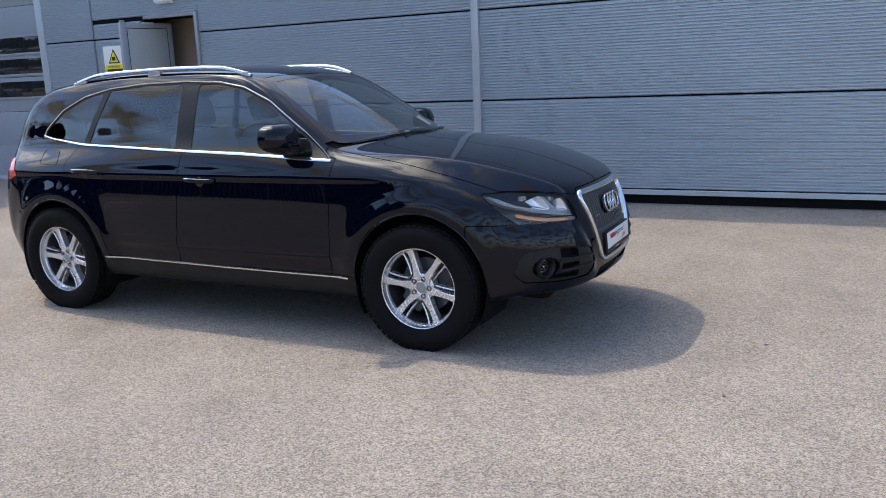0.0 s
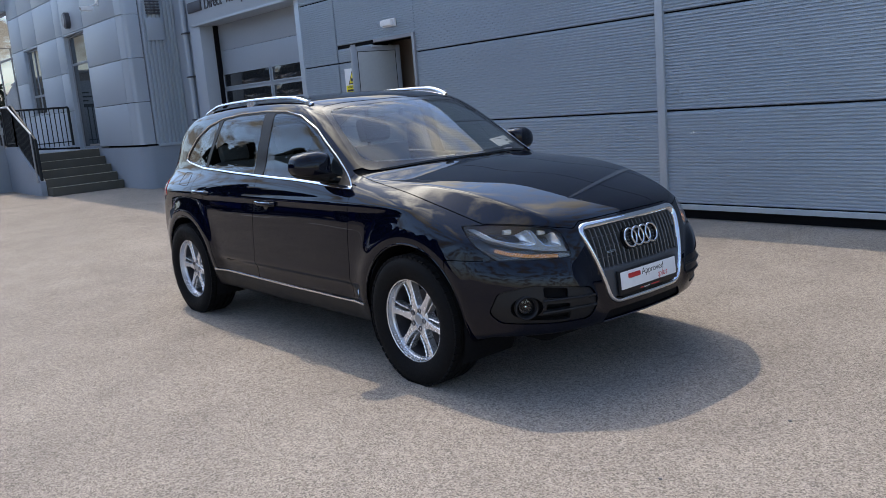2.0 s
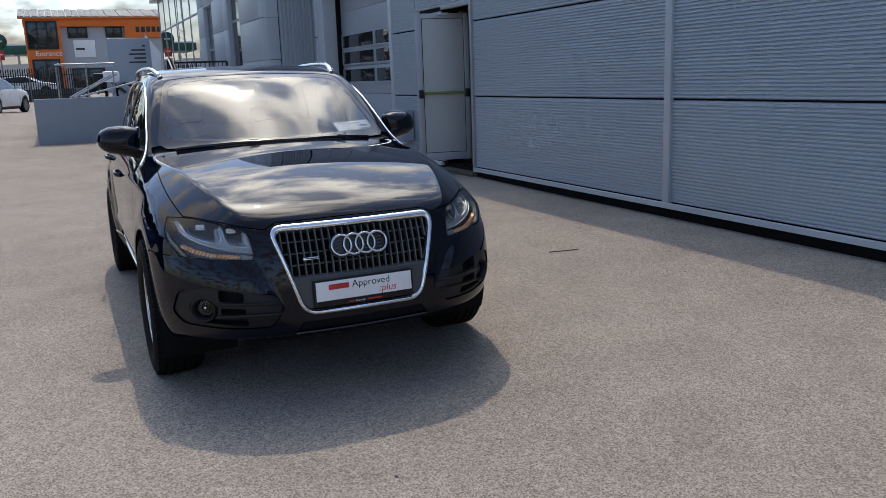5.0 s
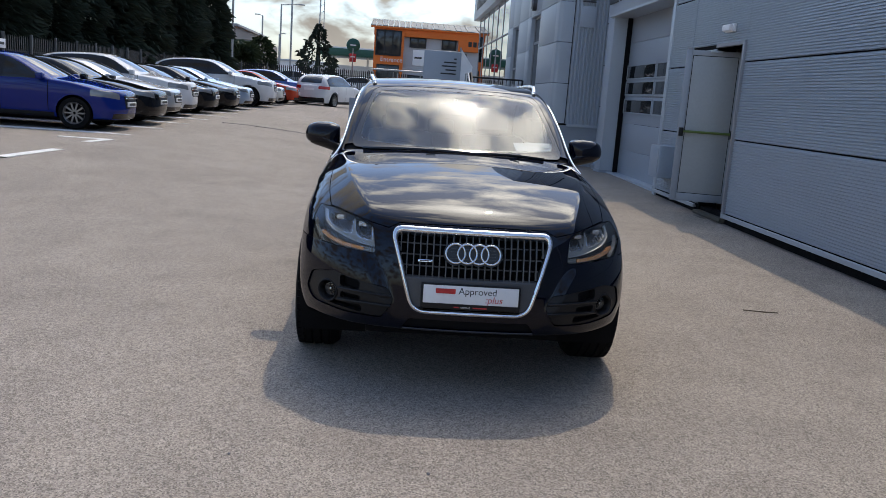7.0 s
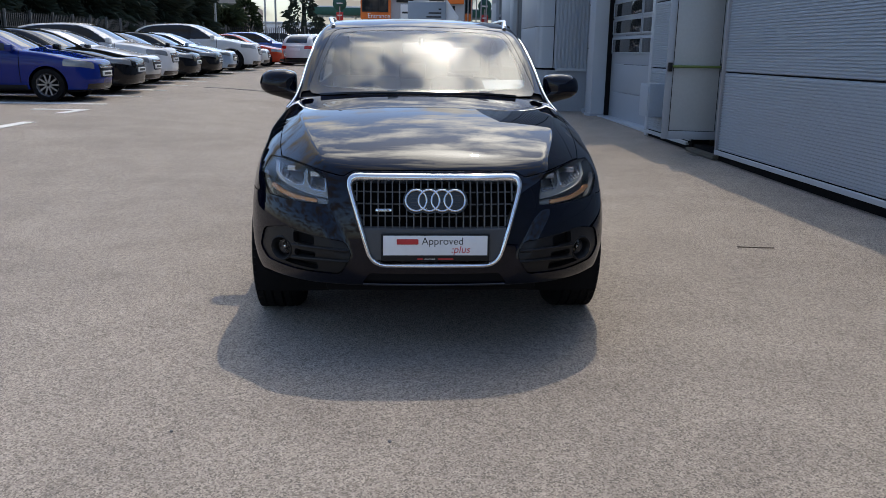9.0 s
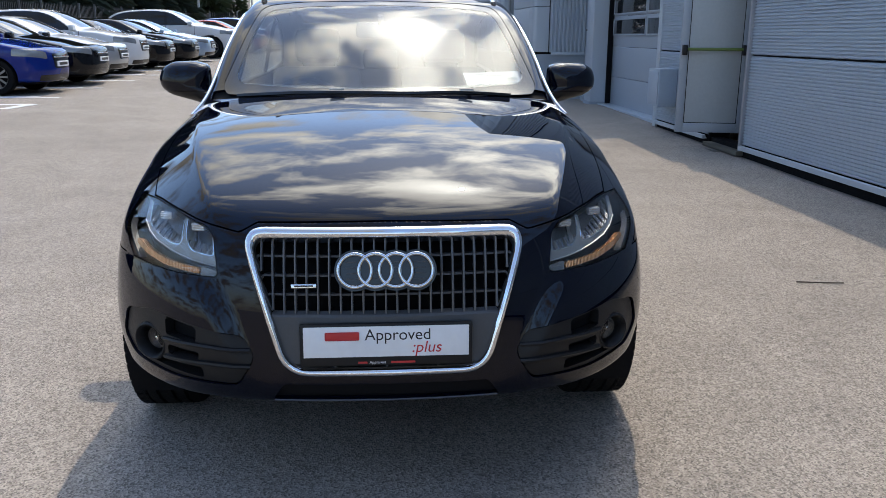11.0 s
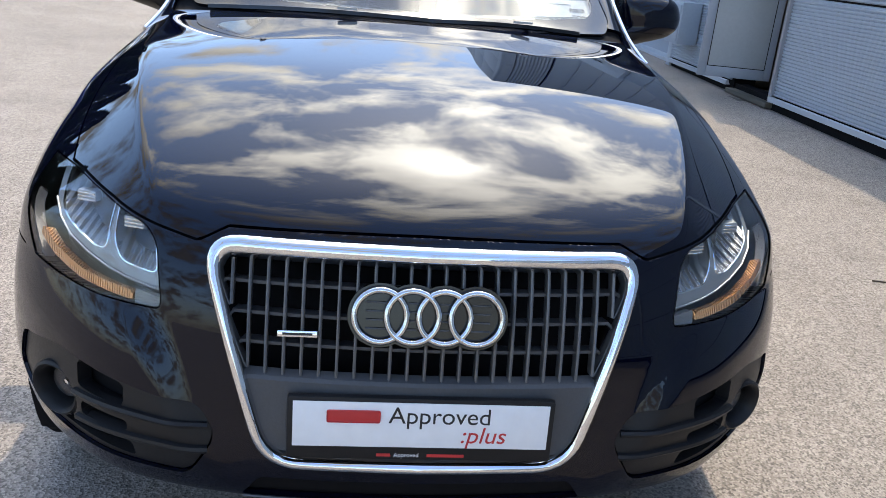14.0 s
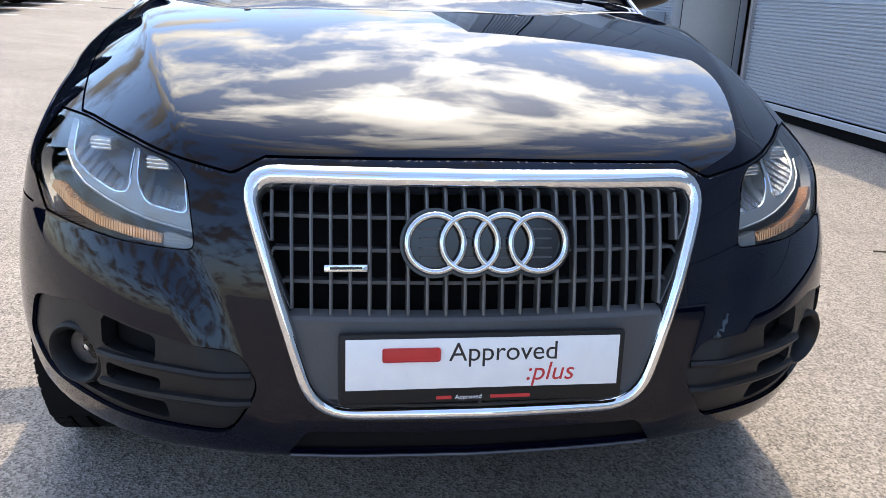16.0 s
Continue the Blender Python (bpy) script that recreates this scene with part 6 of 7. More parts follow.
# ---- cabin ----
cab = M["trim_cream"]
part("dashboard", sweep([(-0.70, -0.70, 0.98), (-0.66, -0.35, 1.03), (-0.64, 0.0, 1.04), (-0.66, 0.35, 1.03), (-0.70, 0.70, 0.98)], [(-0.20, -0.20), (-0.24, 0.02), (-0.1, 0.075), (0.16, 0.04), (0.22, -0.05), (0.2, -0.2)]), M["dash"], car, "dark grey dashboard")
part("binnacle", sweep([(-0.84, -0.54, 1.06), (-0.80, -0.46, 1.10), (-0.79, -0.37, 1.115), (-0.80, -0.28, 1.10), (-0.84, -0.20, 1.06)], [(-0.09, -0.04), (-0.06, 0.02), (0.06, 0.02), (0.10, -0.05)]), M["dash"], car)
wheel_ring = [Matrix.Translation((-1.03, -0.37, 1.0)) @ Matrix.Rotation(radians(-24), 4, "Y") @ Vector((0, 0.185 * math.cos(t), 0.185 * math.sin(t))) for t in [2 * math.pi * k / 40 for k in range(40)]]
sw = part("steering_wheel", tube(wheel_ring, 0.016, 8, True, (1, 0, 0.3)), M["dash"], car, "dark steering wheel")
part("wheel_boss", boxed((-0.03, -0.17, -0.035), (0.02, 0.17, 0.04), 0.02, Matrix.Translation((-1.02, -0.37, 0.99)) @ Matrix.Rotation(radians(-24), 4, "Y")), M["dash"], sw)


def seat(x, y, w=0.26):
    o = new("seat")
    o.parent = car
    o["label"] = "grey cloth seat with a headrest"
    part("cushion", boxed((x - 0.30, y - w, 0.48), (x + 0.26, y + w, 0.66), 0.06), M["seat_grey"], o)
    m = Matrix.Translation((x - 0.28, y, 0.62)) @ Matrix.Rotation(radians(-14), 4, "Y")
    part("backrest", boxed((-0.09, -w, 0.0), (0.08, w, 0.60), 0.06, m), M["seat_grey"], o)
    part("headrest", boxed((-0.06, -0.13, 0.63), (0.06, 0.13, 0.82), 0.045, m), M["seat_grey"], o)


for y in (-0.37, 0.37):
    seat(-1.48, y)
part("rear_bench", boxed((-2.62, -0.64, 0.46), (-2.10, 0.64, 0.66), 0.06), M["seat_grey"], car, "grey rear bench seat")
bm = bmesh.new()
m = Matrix.Translation((-2.60, 0, 0.62)) @ Matrix.Rotation(radians(-18), 4, "Y")
box(bm, (-0.08, -0.64, 0.0), (0.08, 0.64, 0.56), 0.06, m)
part("rear_backrest", bm, M["seat_grey"], car)
for y in (-0.42, 0.0, 0.42):
    part("rear_headrest", boxed((-0.05, y - 0.12, 0.56), (0.05, y + 0.12, 0.70), 0.04, m), M["seat_grey"], car)
part("cabin_floor", boxed((-3.3, -0.74, 0.40), (-0.5, 0.74, 0.45), 0.01), M["dash"], car)
part("bulkhead", boxed((-0.52, -0.72, 0.42), (-0.46, 0.72, 1.06), 0.01), M["dash"], car)
for s in (-1, 1):
    part("door_card", boxed((-2.6, s * 0.79 - 0.03, 0.45), (-0.62, s * 0.79 + 0.02, 1.05), 0.02), M["seat_grey"], car, "grey door trim")
# headlining, following the roof
bm = bmesh.new()
rows = [[bm.verts.new(on_top(x, y) + Vector((0, 0, -0.035))) for y in np.linspace(-0.55, 0.55, 9)] for x in np.linspace(-1.3, -3.1, 14)]
for p, q in zip(rows, rows[1:]):
    for k in range(8):
        bm.faces.new((p[k], p[k + 1], q[k + 1], q[k]))
part("headlining", bm, cab, car, "pale headlining")
top_m = on_top(-1.02, 0.0)
mir = part("rear_view_mirror", boxed((-0.02, -0.12, -0.04), (0.02, 0.12, 0.04), 0.02, Matrix.Translation(top_m + Vector((-0.10, 0, -0.085))) @ Matrix.Rotation(radians(10), 4, "Y")), M["frame_grey"], car, "rear-view mirror")
part("mirror_stem", tube([top_m + Vector((-0.09, 0, -0.06)), top_m + Vector((-0.06, 0, -0.035)), top_m + Vector((-0.05, 0, -0.015))], 0.014, 8, up=(0, 1, 0)), M["dash"], mir)
# dark band round the foot of the screen
S_ = cut(SHELL, "screen", gap=0.004)
shell_object("screen_band", shifted(clip(S_, S_[0][:, 2] - 1.174 - 0.02 * S_[0][:, 1]), -0.006), M["satin_black"], car, "both", "black band printed round the screen", skirt=0)
# paper in the foot of the screen
pm = [on_top(-0.506, 0.379), on_top(-0.628, 0.649), on_top(-0.74, 0.639), on_top(-0.605, 0.362)]
bm = bmesh.new()
vs = [bm.verts.new(p + Vector((-0.012, 0, -0.016))) for p in pm]
ws = [bm.verts.new(p + Vector((-0.013, 0, -0.018))) for p in pm]
bm.faces.new(vs); bm.faces.new(ws[::-1])
for k in range(4):
    bm.faces.new((vs[(k + 1) % 4], vs[k], ws[k], ws[(k + 1) % 4]))
card2 = part("paper_notice", bm, M["white"], car, "white paper notice behind the windscreen", smooth=False)
for k, (u0, u1, v, w) in enumerate(((0.12, 0.75, 0.86, 0.05), (0.70, 0.92, 0.62, 0.16), (0.12, 0.55, 0.22, 0.03), (0.70, 0.9, 0.30, 0.16))):
    q = [pm[0] + (pm[1] - pm[0]) * u + (pm[3] - pm[0]) * vv for u, vv in ((u0, v - w / 2), (u1, v - w / 2), (u1, v + w / 2), (u0, v + w / 2))]
    bm = bmesh.new()
    bm.faces.new([bm.verts.new(p + Vector((-0.0085, 0, -0.0125))) for p in q])
    part("writing_bar", bm, M["grey_plastic"] if k else M["black_ink"], card2, smooth=False)

# ---- parked cars ----
KINDS = {
    # nose, tail, rear axle, half-width, wheel radius, belt height, bonnet, cabin, glazing ends
    "hatch": dict(nose=0.86, tail=-3.40, axle=-2.63, half=0.90, wheel=0.315, belt=0.93,
                  bonnet=((0.95, 0.62), (0.84, 0.76), (0.6, 0.85), (0.0, 0.96), (-0.4, 1.0), (-1.0, 1.02), (-4.2, 0.9)),
                  cabin=((0.4, 0.66), (-0.3, 0.98), (-0.8, 1.22), (-1.2, 1.39), (-1.7, 1.45), (-2.3, 1.43), (-2.9, 1.33), (-3.2, 1.12), (-3.4, 0.85), (-3.7, 0.5))),
    "saloon": dict(nose=0.88, tail=-3.80, axle=-2.81, half=0.91, wheel=0.325, belt=0.93,
                   bonnet=((0.95, 0.62), (0.86, 0.74), (0.6, 0.83), (0.0, 0.94), (-0.4, 1.0), (-1.0, 1.03), (-3.0, 1.05), (-3.7, 1.0), (-4.2, 0.8)),
                   cabin=((0.3, 0.66), (-0.4, 0.98), (-0.9, 1.22), (-1.3, 1.37), (-1.8, 1.42), (-2.3, 1.40), (-2.8, 1.26), (-3.2, 1.08), (-3.7, 0.8))),
    "suv": dict(nose=0.86, tail=-3.55, axle=-2.62, half=0.92, wheel=0.355, belt=1.04,
                bonnet=((0.95, 0.76), (0.86, 0.89), (0.6, 0.97), (0.0, 1.06), (-0.4, 1.1), (-1.0, 1.12), (-4.2, 1.0)),
                cabin=((0.3, 0.76), (-0.35, 1.08), (-0.8, 1.33), (-1.2, 1.51), (-1.7, 1.58), (-2.4, 1.56), (-3.0, 1.45), (-3.3, 1.22), (-3.5, 0.9), (-3.8, 0.5))),
}
LOW_SHAPE = cubic((0.1, 0.88), (0.3, 0.95), (0.5, 0.99), (0.7, 1.0), (0.9, 0.985), (1.0, 0.955), (1.1, 0.90), (1.4, 0.75), (1.6, 0.63))
LENGTH_SHAPE = cubic((-1.0, 0.80), (-0.85, 0.92), (-0.5, 1.0), (0.5, 1.0), (0.85, 0.94), (1.0, 0.84))
shell_store = {}


def small_shell(kind):
    if kind in shell_store:
        return shell_store[kind]
    k = KINDS[kind]
    bonnet, cabin = cubic(*k["bonnet"]), cubic(*k["cabin"])
    mid, half_len = (k["nose"] + k["tail"]) / 2, (k["nose"] - k["tail"]) / 2

    def top(x, Y):
        return smax(bonnet(x), cabin(x + 0.22 * Y * Y), 0.03) - 0.07 * Y * Y

    def field(x, y, z):
        Y = np.abs(y)
        W = k["half"] * LOW_SHAPE(z - (k["belt"] - 0.95)) * LENGTH_SHAPE((x - mid) / half_len)
        f = smax(Y - W, (z - top(x, Y)) * 0.85, 0.05)
        f = smax(f, (x - k["nose"] + 0.25 * (Y / 0.8) ** 3 + 0.35 * np.maximum(z - 0.55, 0) ** 2 + 0.25 * np.maximum(0.4 - z, 0)) * 0.9, 0.05)
        f = smax(f, (k["tail"] + 0.22 * (Y / 0.85) ** 3 + 0.12 * np.maximum(z - 0.8, 0) + 0.25 * np.maximum(0.4 - z, 0) - x) * 0.9, 0.05)
        return smax(f, 0.21 - z, 0.03)

    s = half_shell(np.arange(k["tail"] - 0.05, k["nose"] + 0.06, 0.045), np.arange(-0.08, 1.0, 0.04), np.arange(0.14, 1.70, 0.04), field)
    x, y, z = s[0].T
    roof = top(x, y * 0)
    arches = np.minimum(np.hypot(x, z - k["wheel"]) - k["wheel"] - 0.045, np.hypot(x - k["axle"], z - k["wheel"]) - k["wheel"] - 0.045)
    peak = max(c[1] for c in k["cabin"])
    side = np.maximum.reduce([k["belt"] + 0.035 - z + 0.02 * x, z - roof + 0.075, x + 0.42 + 0.0 * z, k["axle"] - 0.55 - x, np.where(np.abs(s[1][:, 1]) > 0.6, -1.0, 1.0)])
    ahead = np.maximum.reduce([k["belt"] + 0.10 - z, z - peak + 0.045, np.where((s[1][:, 0] > 0.25) & (x > -1.6), -1.0, 1.0), y - 0.60 + (z - k["belt"]) * 0.25])
    behind = np.maximum.reduce([k["belt"] + 0.09 - z, z - peak + 0.10, np.where((s[1][:, 0] < -0.3) & (x < -2.2), -1.0, 1.0), y - 0.58 + (z - k["belt"]) * 0.25])
    body = clip(s, -arches)

    parts = {"body": None}
    hz = k["belt"] - 0.27
    fore, aft = k["nose"] - 0.55 - x, x - k["tail"] - 0.45
    extra = {
        "headlamp": np.maximum.reduce([hz - 0.06 + (y - 0.4) * 0.16 - z, z - hz - 0.055 - (y - 0.4) * 0.2, 0.52 - y, fore]),
        "grille": np.maximum.reduce([hz - 0.21 - z, z - hz - 0.05, y - 0.37 + (hz - z) * 0.2, fore]),
        "lower_intake": np.maximum.reduce([0.235 - z, z - 0.34, y - 0.66, fore]),
        "tail_lamp": np.maximum.reduce([hz + 0.09 - z, z - hz - 0.23, 0.46 - y, aft]),
        "rear_apron": np.maximum.reduce([0.24 - z, z - 0.46, y - 0.72, aft]),
    }
    extra = {n: clip(s, q) for n, q in extra.items()}
    g = {"side_window": side, "windscreen": ahead, "rear_screen": behind}
    glass = {n: clip(s, q) for n, q in g.items()} | extra

    def band(shell, at, wide, low, high):
        """An upright band of a flank."""
        for axis, sign, limit in ((0, 1, at + wide), (0, -1, at - wide), (2, 1, high), (2, -1, low)):
            shell = clip(shell, sign * (shell[0][:, axis] - limit))
        return clip(shell, 0.5 - np.abs(shell[1][:, 1]))

    for j, at in enumerate((-0.50, -1.42, -2.25)):
        glass[f"seam{j}"] = band(s, at, 0.007, 0.34, k["belt"] + 0.02)
    glass["pillar"] = band(glass["side_window"], -1.42, 0.05, 0.5, 2.0)
    glass["sill"] = band(s, k["axle"] / 2, -k["axle"] / 2 - k["wheel"] - 0.08, 0.22, 0.31)
    hole = np.minimum(np.minimum.reduce([side, ahead, behind]), arches)
    parts["body"] = clip(s, -hole)
    shell_store[kind] = (parts["body"], glass, k)
    return shell_store[kind]


rim_dark = surface("rim_dark", (0.25, 0.25, 0.26), 0.35, 0.8, 0.1, 8, 60)
dark_glass = surface("dark_glass", (0.012, 0.014, 0.016), 0.03, 0, 0.1, 3, 30)
dark_glass.node_tree.nodes["Principled BSDF"].inputs["IOR"].default_value = 1.52
bright_glass = surface("bright_glass", (0.03, 0.034, 0.037), 0.03, 0, 0.1, 3, 30)
bright_glass.node_tree.nodes["Principled BSDF"].inputs["IOR"].default_value = 2.1
lamp_clear = surface("lamp_clear", (0.22, 0.225, 0.23), 0.10, 0.3, 0.1, 20, 80)
lamp_red = surface("lamp_red", (0.5, 0.02, 0.015), 0.12, 0, 0.1, 20, 80)


def parked_car(kind, paint_, m, label, scale=1.0):
    body, glass, k = small_shell(kind)
    c = thing("parked_car", label, "car", "parked cars", at=m @ Matrix.Scale(scale, 4))
    shell_object("body", body, paint_, c, "both", skirt=0.03)
    for s in ("right", "left"):
        shell_object("side_window", glass["side_window"], dark_glass, c, s, skirt=0)
        for j in range(3):
            shell_object("door_seam", shifted(glass[f"seam{j}"], 0.002), M["dark"], c, s, skirt=0)
        shell_object("window_pillar", shifted(glass["pillar"], 0.003), M["satin_black"], c, s, skirt=0)
        shell_object("sill", shifted(glass["sill"], 0.006), M["black_plastic"], c, s, "black plastic sill", skirt=0.01)
    shell_object("windscreen", glass["windscreen"], bright_glass, c, "both", skirt=0)
    shell_object("rear_screen", glass["rear_screen"], dark_glass, c, "both", skirt=0)
    r = k["wheel"]
    for ax in (0.0, k["axle"]):
        for s in (-1, 1):
            w = new("wheel")
            w.parent = c
            w.matrix_local = Matrix.Translation((ax, s * (k["half"] - 0.12), r)) @ Matrix.Diagonal((1, s, 1, 1))
            part("tyre", lathe([(r * 0.66, 0.10), (r * 0.85, 0.115), (r * 0.97, 0.10), (r, 0.06), (r, -0.08), (r * 0.9, -0.11), (r * 0.66, -0.10)], 32, "Y"), M["rubber"], w)
            bm = lathe([(r * 0.60, 0.02), (r * 0.65, 0.095), (r * 0.69, 0.105), (r * 0.69, 0.09)], 32, "Y")
            for j in range(10):
                box(bm, (0.03, 0.055, -0.014), (r * 0.66, 0.085, 0.014), 0, Matrix.Rotation(2 * math.pi * j / 10, 4, "Y"))
            part("rim", bm, rim_dark, w)
            part("wheel_back", lathe([(0.0, 0.03), (r * 0.66, 0.03)], 24, "Y"), M["dark"], w)
    part("floor_pan", boxed((k["tail"] + 0.3, -0.7, 0.18), (k["nose"] - 0.25, 0.7, 0.4), 0.03), M["dark"], c)
    hz = k["belt"] - 0.27
    for nm, mat_, lab in (("headlamp", lamp_clear, "clear headlamp"), ("tail_lamp", lamp_red, "red tail lamp")):
        for s in ("right", "left"):
            shell_object(nm, shifted(glass[nm], 0.004), mat_, c, s, lab, skirt=0.02)
    for nm in ("grille", "lower_intake", "rear_apron"):
        shell_object(nm, shifted(glass[nm], 0.004), M["satin_black"], c, "both", "black grille" if nm == "grille" else "", skirt=0.02)
    for s in (-1, 1):
        mm = Matrix.Translation((-0.62, s * (k["half"] + 0.03), k["belt"] + 0.07))
        part("door_mirror", boxed((-0.07, -0.10, -0.06), (0.06, 0.10, 0.07), 0.04, mm), paint_, c)
    part("grille_bar", boxed((k["nose"] - 0.03, -0.34, hz - 0.02), (k["nose"] + 0.004, 0.34, hz + 0.002), 0.004), M["chrome"], c)
    part("plate", boxed((k["nose"] - 0.01, -0.26, hz - 0.18), (k["nose"] + 0.012, 0.26, hz - 0.08), 0.004), M["white"], c)
    part("plate_bar", boxed((k["nose"] + 0.012, -0.2, hz - 0.155), (k["nose"] + 0.0135, 0.2, hz - 0.105)), M["black_ink"], c)
    part("plate", boxed((k["tail"] - 0.002, -0.26, hz + 0.02), (k["tail"] + 0.03, 0.26, hz + 0.12), 0.004), M["white"], c)
    return c


white_p = paint_mat("white_paint", (0.62, 0.62, 0.62), 0.4)
silver_p = paint_mat("silver_paint", (0.42, 0.43, 0.44), 0.35, 0.6)
black_p = paint_mat("black_paint", (0.006, 0.006, 0.007), 0.4)
blue_p = paint_mat("blue_paint", (0.002, 0.016, 0.15), 0.35, 0.0)
ice_p = paint_mat("ice_paint", (0.32, 0.42, 0.54), 0.35, 0.5)
red_p = paint_mat("red_paint", (0.42, 0.035, 0.012), 0.4)
sky_p = paint_mat("bright_blue_paint", (0.01, 0.09, 0.38), 0.35, 0.2)
BAYS = [
    ("hatch", blue_p, -16.2, -6.9, "deep blue hatchback parked nose out in a marked bay", 1.0),
    ("saloon", black_p, -18.9, -6.85, "black saloon parked nose out in the row", 1.0),
    ("saloon", silver_p, -21.5, -7.1, "silver saloon parked nose out in the row", 1.0),
    ("suv", white_p, -24.1, -7.2, "white compact four-by-four parked nose out in the row", 1.02),
    ("saloon", black_p, -26.9, -7.05, "black saloon parked nose out in the row", 1.0),
    ("saloon", black_p, -29.7, -6.8, "black saloon parked nose out in the row", 1.0),
    ("saloon", ice_p, -32.4, -6.7, "pale blue saloon parked nose out in the row", 1.0),
    ("suv", white_p, -36.6, -6.25, "large white four-by-four parked nose out in the row", 1.14),
    ("saloon", silver_p, -40.4, -6.35, "silver saloon parked nose out in the row", 1.0),
    ("hatch", red_p, -43.4, -5.9, "orange-red hatchback parked nose out in the row", 1.0),
    ("suv", sky_p, -47.0, -5.25, "bright blue four-by-four parked nose out in the row", 1.0),
]
for kind, p_, x, y, label, sc in BAYS:
    sc *= 1.06
    x, y = in_row(x, y)
    parked_car(kind, p_, Matrix.Translation((x, y - KINDS[kind]["nose"] * sc, gh(x, y - 1.5) + 0.004)) @ Matrix.Rotation(radians(90), 4, "Z"), label, sc)
parked_car("suv", white_p, Matrix.Translation((-43.4, -3.5, gz(-43))) @ Matrix.Rotation(radians(158), 4, "Z"), "white compact four-by-four seen tail on in the yard", 1.12)

# ---- bay lines ----
def ground_line(x0, y0, x1, y1, w=0.10):
    ln = bmesh.new()
    a, b = Vector((*in_row(x0, y0), 0)), Vector((*in_row(x1, y1), 0))
    d = (b - a).normalized()
    s = Vector((-d.y, d.x, 0)) * w / 2
    n = 24
    low, rows = [], []
    for k in range(n + 1):
        p = a + (b - a) * k / n
        rows.append([ln.verts.new(Vector((q.x, q.y, gh(q.x, q.y) + h))) for q, h in ((p - s, -0.02), (p - s, 0.008), (p + s, 0.008), (p + s, -0.02))])
    for p, q in zip(rows, rows[1:]):
        for k in range(3):
            ln.faces.new((p[k], p[k + 1], q[k + 1], q[k]))
    bmesh.ops.recalc_face_normals(ln, faces=ln.faces)
    tagged(part("road_marking", ln, M["line_paint"], smooth=False), "worn white painted bay line on the tarmac", "road marking", "bay lines", "structure")


ground_line(-8.8, -6.70, -10.55, -6.48, 0.20)
ground_line(-12.3, -6.62, -13.25, -6.45, 0.17)
ground_line(-13.2, -7.5, -13.2, -6.45, 0.15)
for k in range(13):
    x = -14.75 - 2.66 * k
    ground_line(x, -11.6, x, -6.5, 0.13)
    ground_line(x - 0.22, -11.6, x - 0.22, -7.0, 0.11)

# ---- palisade fence ----
def palisade(x0, y0, x1, y1, label, h=2.25):
    f = thing("palisade_fence", label, "fence")
    a, b = Vector((x0, y0, 0)), Vector((x1, y1, 0))
    L = (b - a).length
    d = (b - a) / L
    n = Vector((-d.y, d.x, 0))
    verts, faces = [], []
    for k in range(int(L / 0.155)):
        p = a + d * (k * 0.155)
        z = gz(p.x)
        i = len(verts)
        w = d * 0.034
        verts += [tuple(p - w + Vector((0, 0, z + 0.05))), tuple(p + w + Vector((0, 0, z + 0.05))), tuple(p + w + Vector((0, 0, z + h - 0.09))), tuple(p + Vector((0, 0, z + h))), tuple(p - w + Vector((0, 0, z + h - 0.09)))]
        verts += [tuple(Vector(v) + n * 0.012) for v in verts[i:i + 5]]
        faces += [(i, i + 1, i + 2, i + 3, i + 4), (i + 9, i + 8, i + 7, i + 6, i + 5)] + [(i + q, i + 5 + q, i + 5 + (q + 1) % 5, i + (q + 1) % 5) for q in range(5)]
    me = bpy.data.meshes.new("paling")
    me.from_pydata(verts, [], faces)
    me.materials.append(M["fence"])
    pales = new("paling", me)
    pales.parent = f
    pales["kind"] = "stuff"
    for zz in (0.45, h - 0.5):
        part("fence_rail", sweep([a + n * 0.03 + Vector((0, 0, gz(a.x) + zz)), b + n * 0.03 + Vector((0, 0, gz(b.x) + zz))], [(-0.02, -0.025), (-0.02, 0.025), (0.02, 0.025), (0.02, -0.025)]), M["fence"], f)
    for k in range(int(L / 2.0) + 1):
        p = a + d * (k * 2.0) - n * 0.02
        part("fence_post", boxed((p.x - 0.018, p.y - 0.03, gz(p.x)), (p.x + 0.018, p.y + 0.05, gz(p.x) + h + 0.06), 0.0), M["post_grey"], f)
    return f


palisade(-8.0, -12.6, -62.0, -12.6, "dark palisade fence with pale posts behind the parked cars")
palisade(-62.0, -12.6, -64.0, 1.0, "dark palisade fence across the end of the yard", 2.4)
lw = thing("boundary_wall", "dark low wall below the far fence", "wall", kind="structure")
part("wall_run", boxed((-64.3, -12.6, 0.3), (-63.9, 1.0, gz(-64) + 0.9), 0.02), M["metal_dark"], lw)
board = thing("bay_sign", "small white parking board on the fence", "sign")
part("board", boxed((-21.9, -12.50, 2.0), (-21.1, -12.45, 2.28), 0.005), M["white"], board)
part("writing_bar", boxed((-21.8, -12.45, 2.10), (-21.25, -12.445, 2.18)), M["black_ink"], board)

# ---- trees ----
def leaf_mat(name, color):
    return surface(name, color, 0.75, 0, 0.35, 1.2, 14)


conifer_green = leaf_mat("conifer_green", (0.034, 0.050, 0.034))
bush_green = leaf_mat("bush_green", (0.045, 0.065, 0.028))
bark = surface("bark", (0.06, 0.045, 0.035), 0.9, 0, 0.3, 6, 60, 0.01, 30)


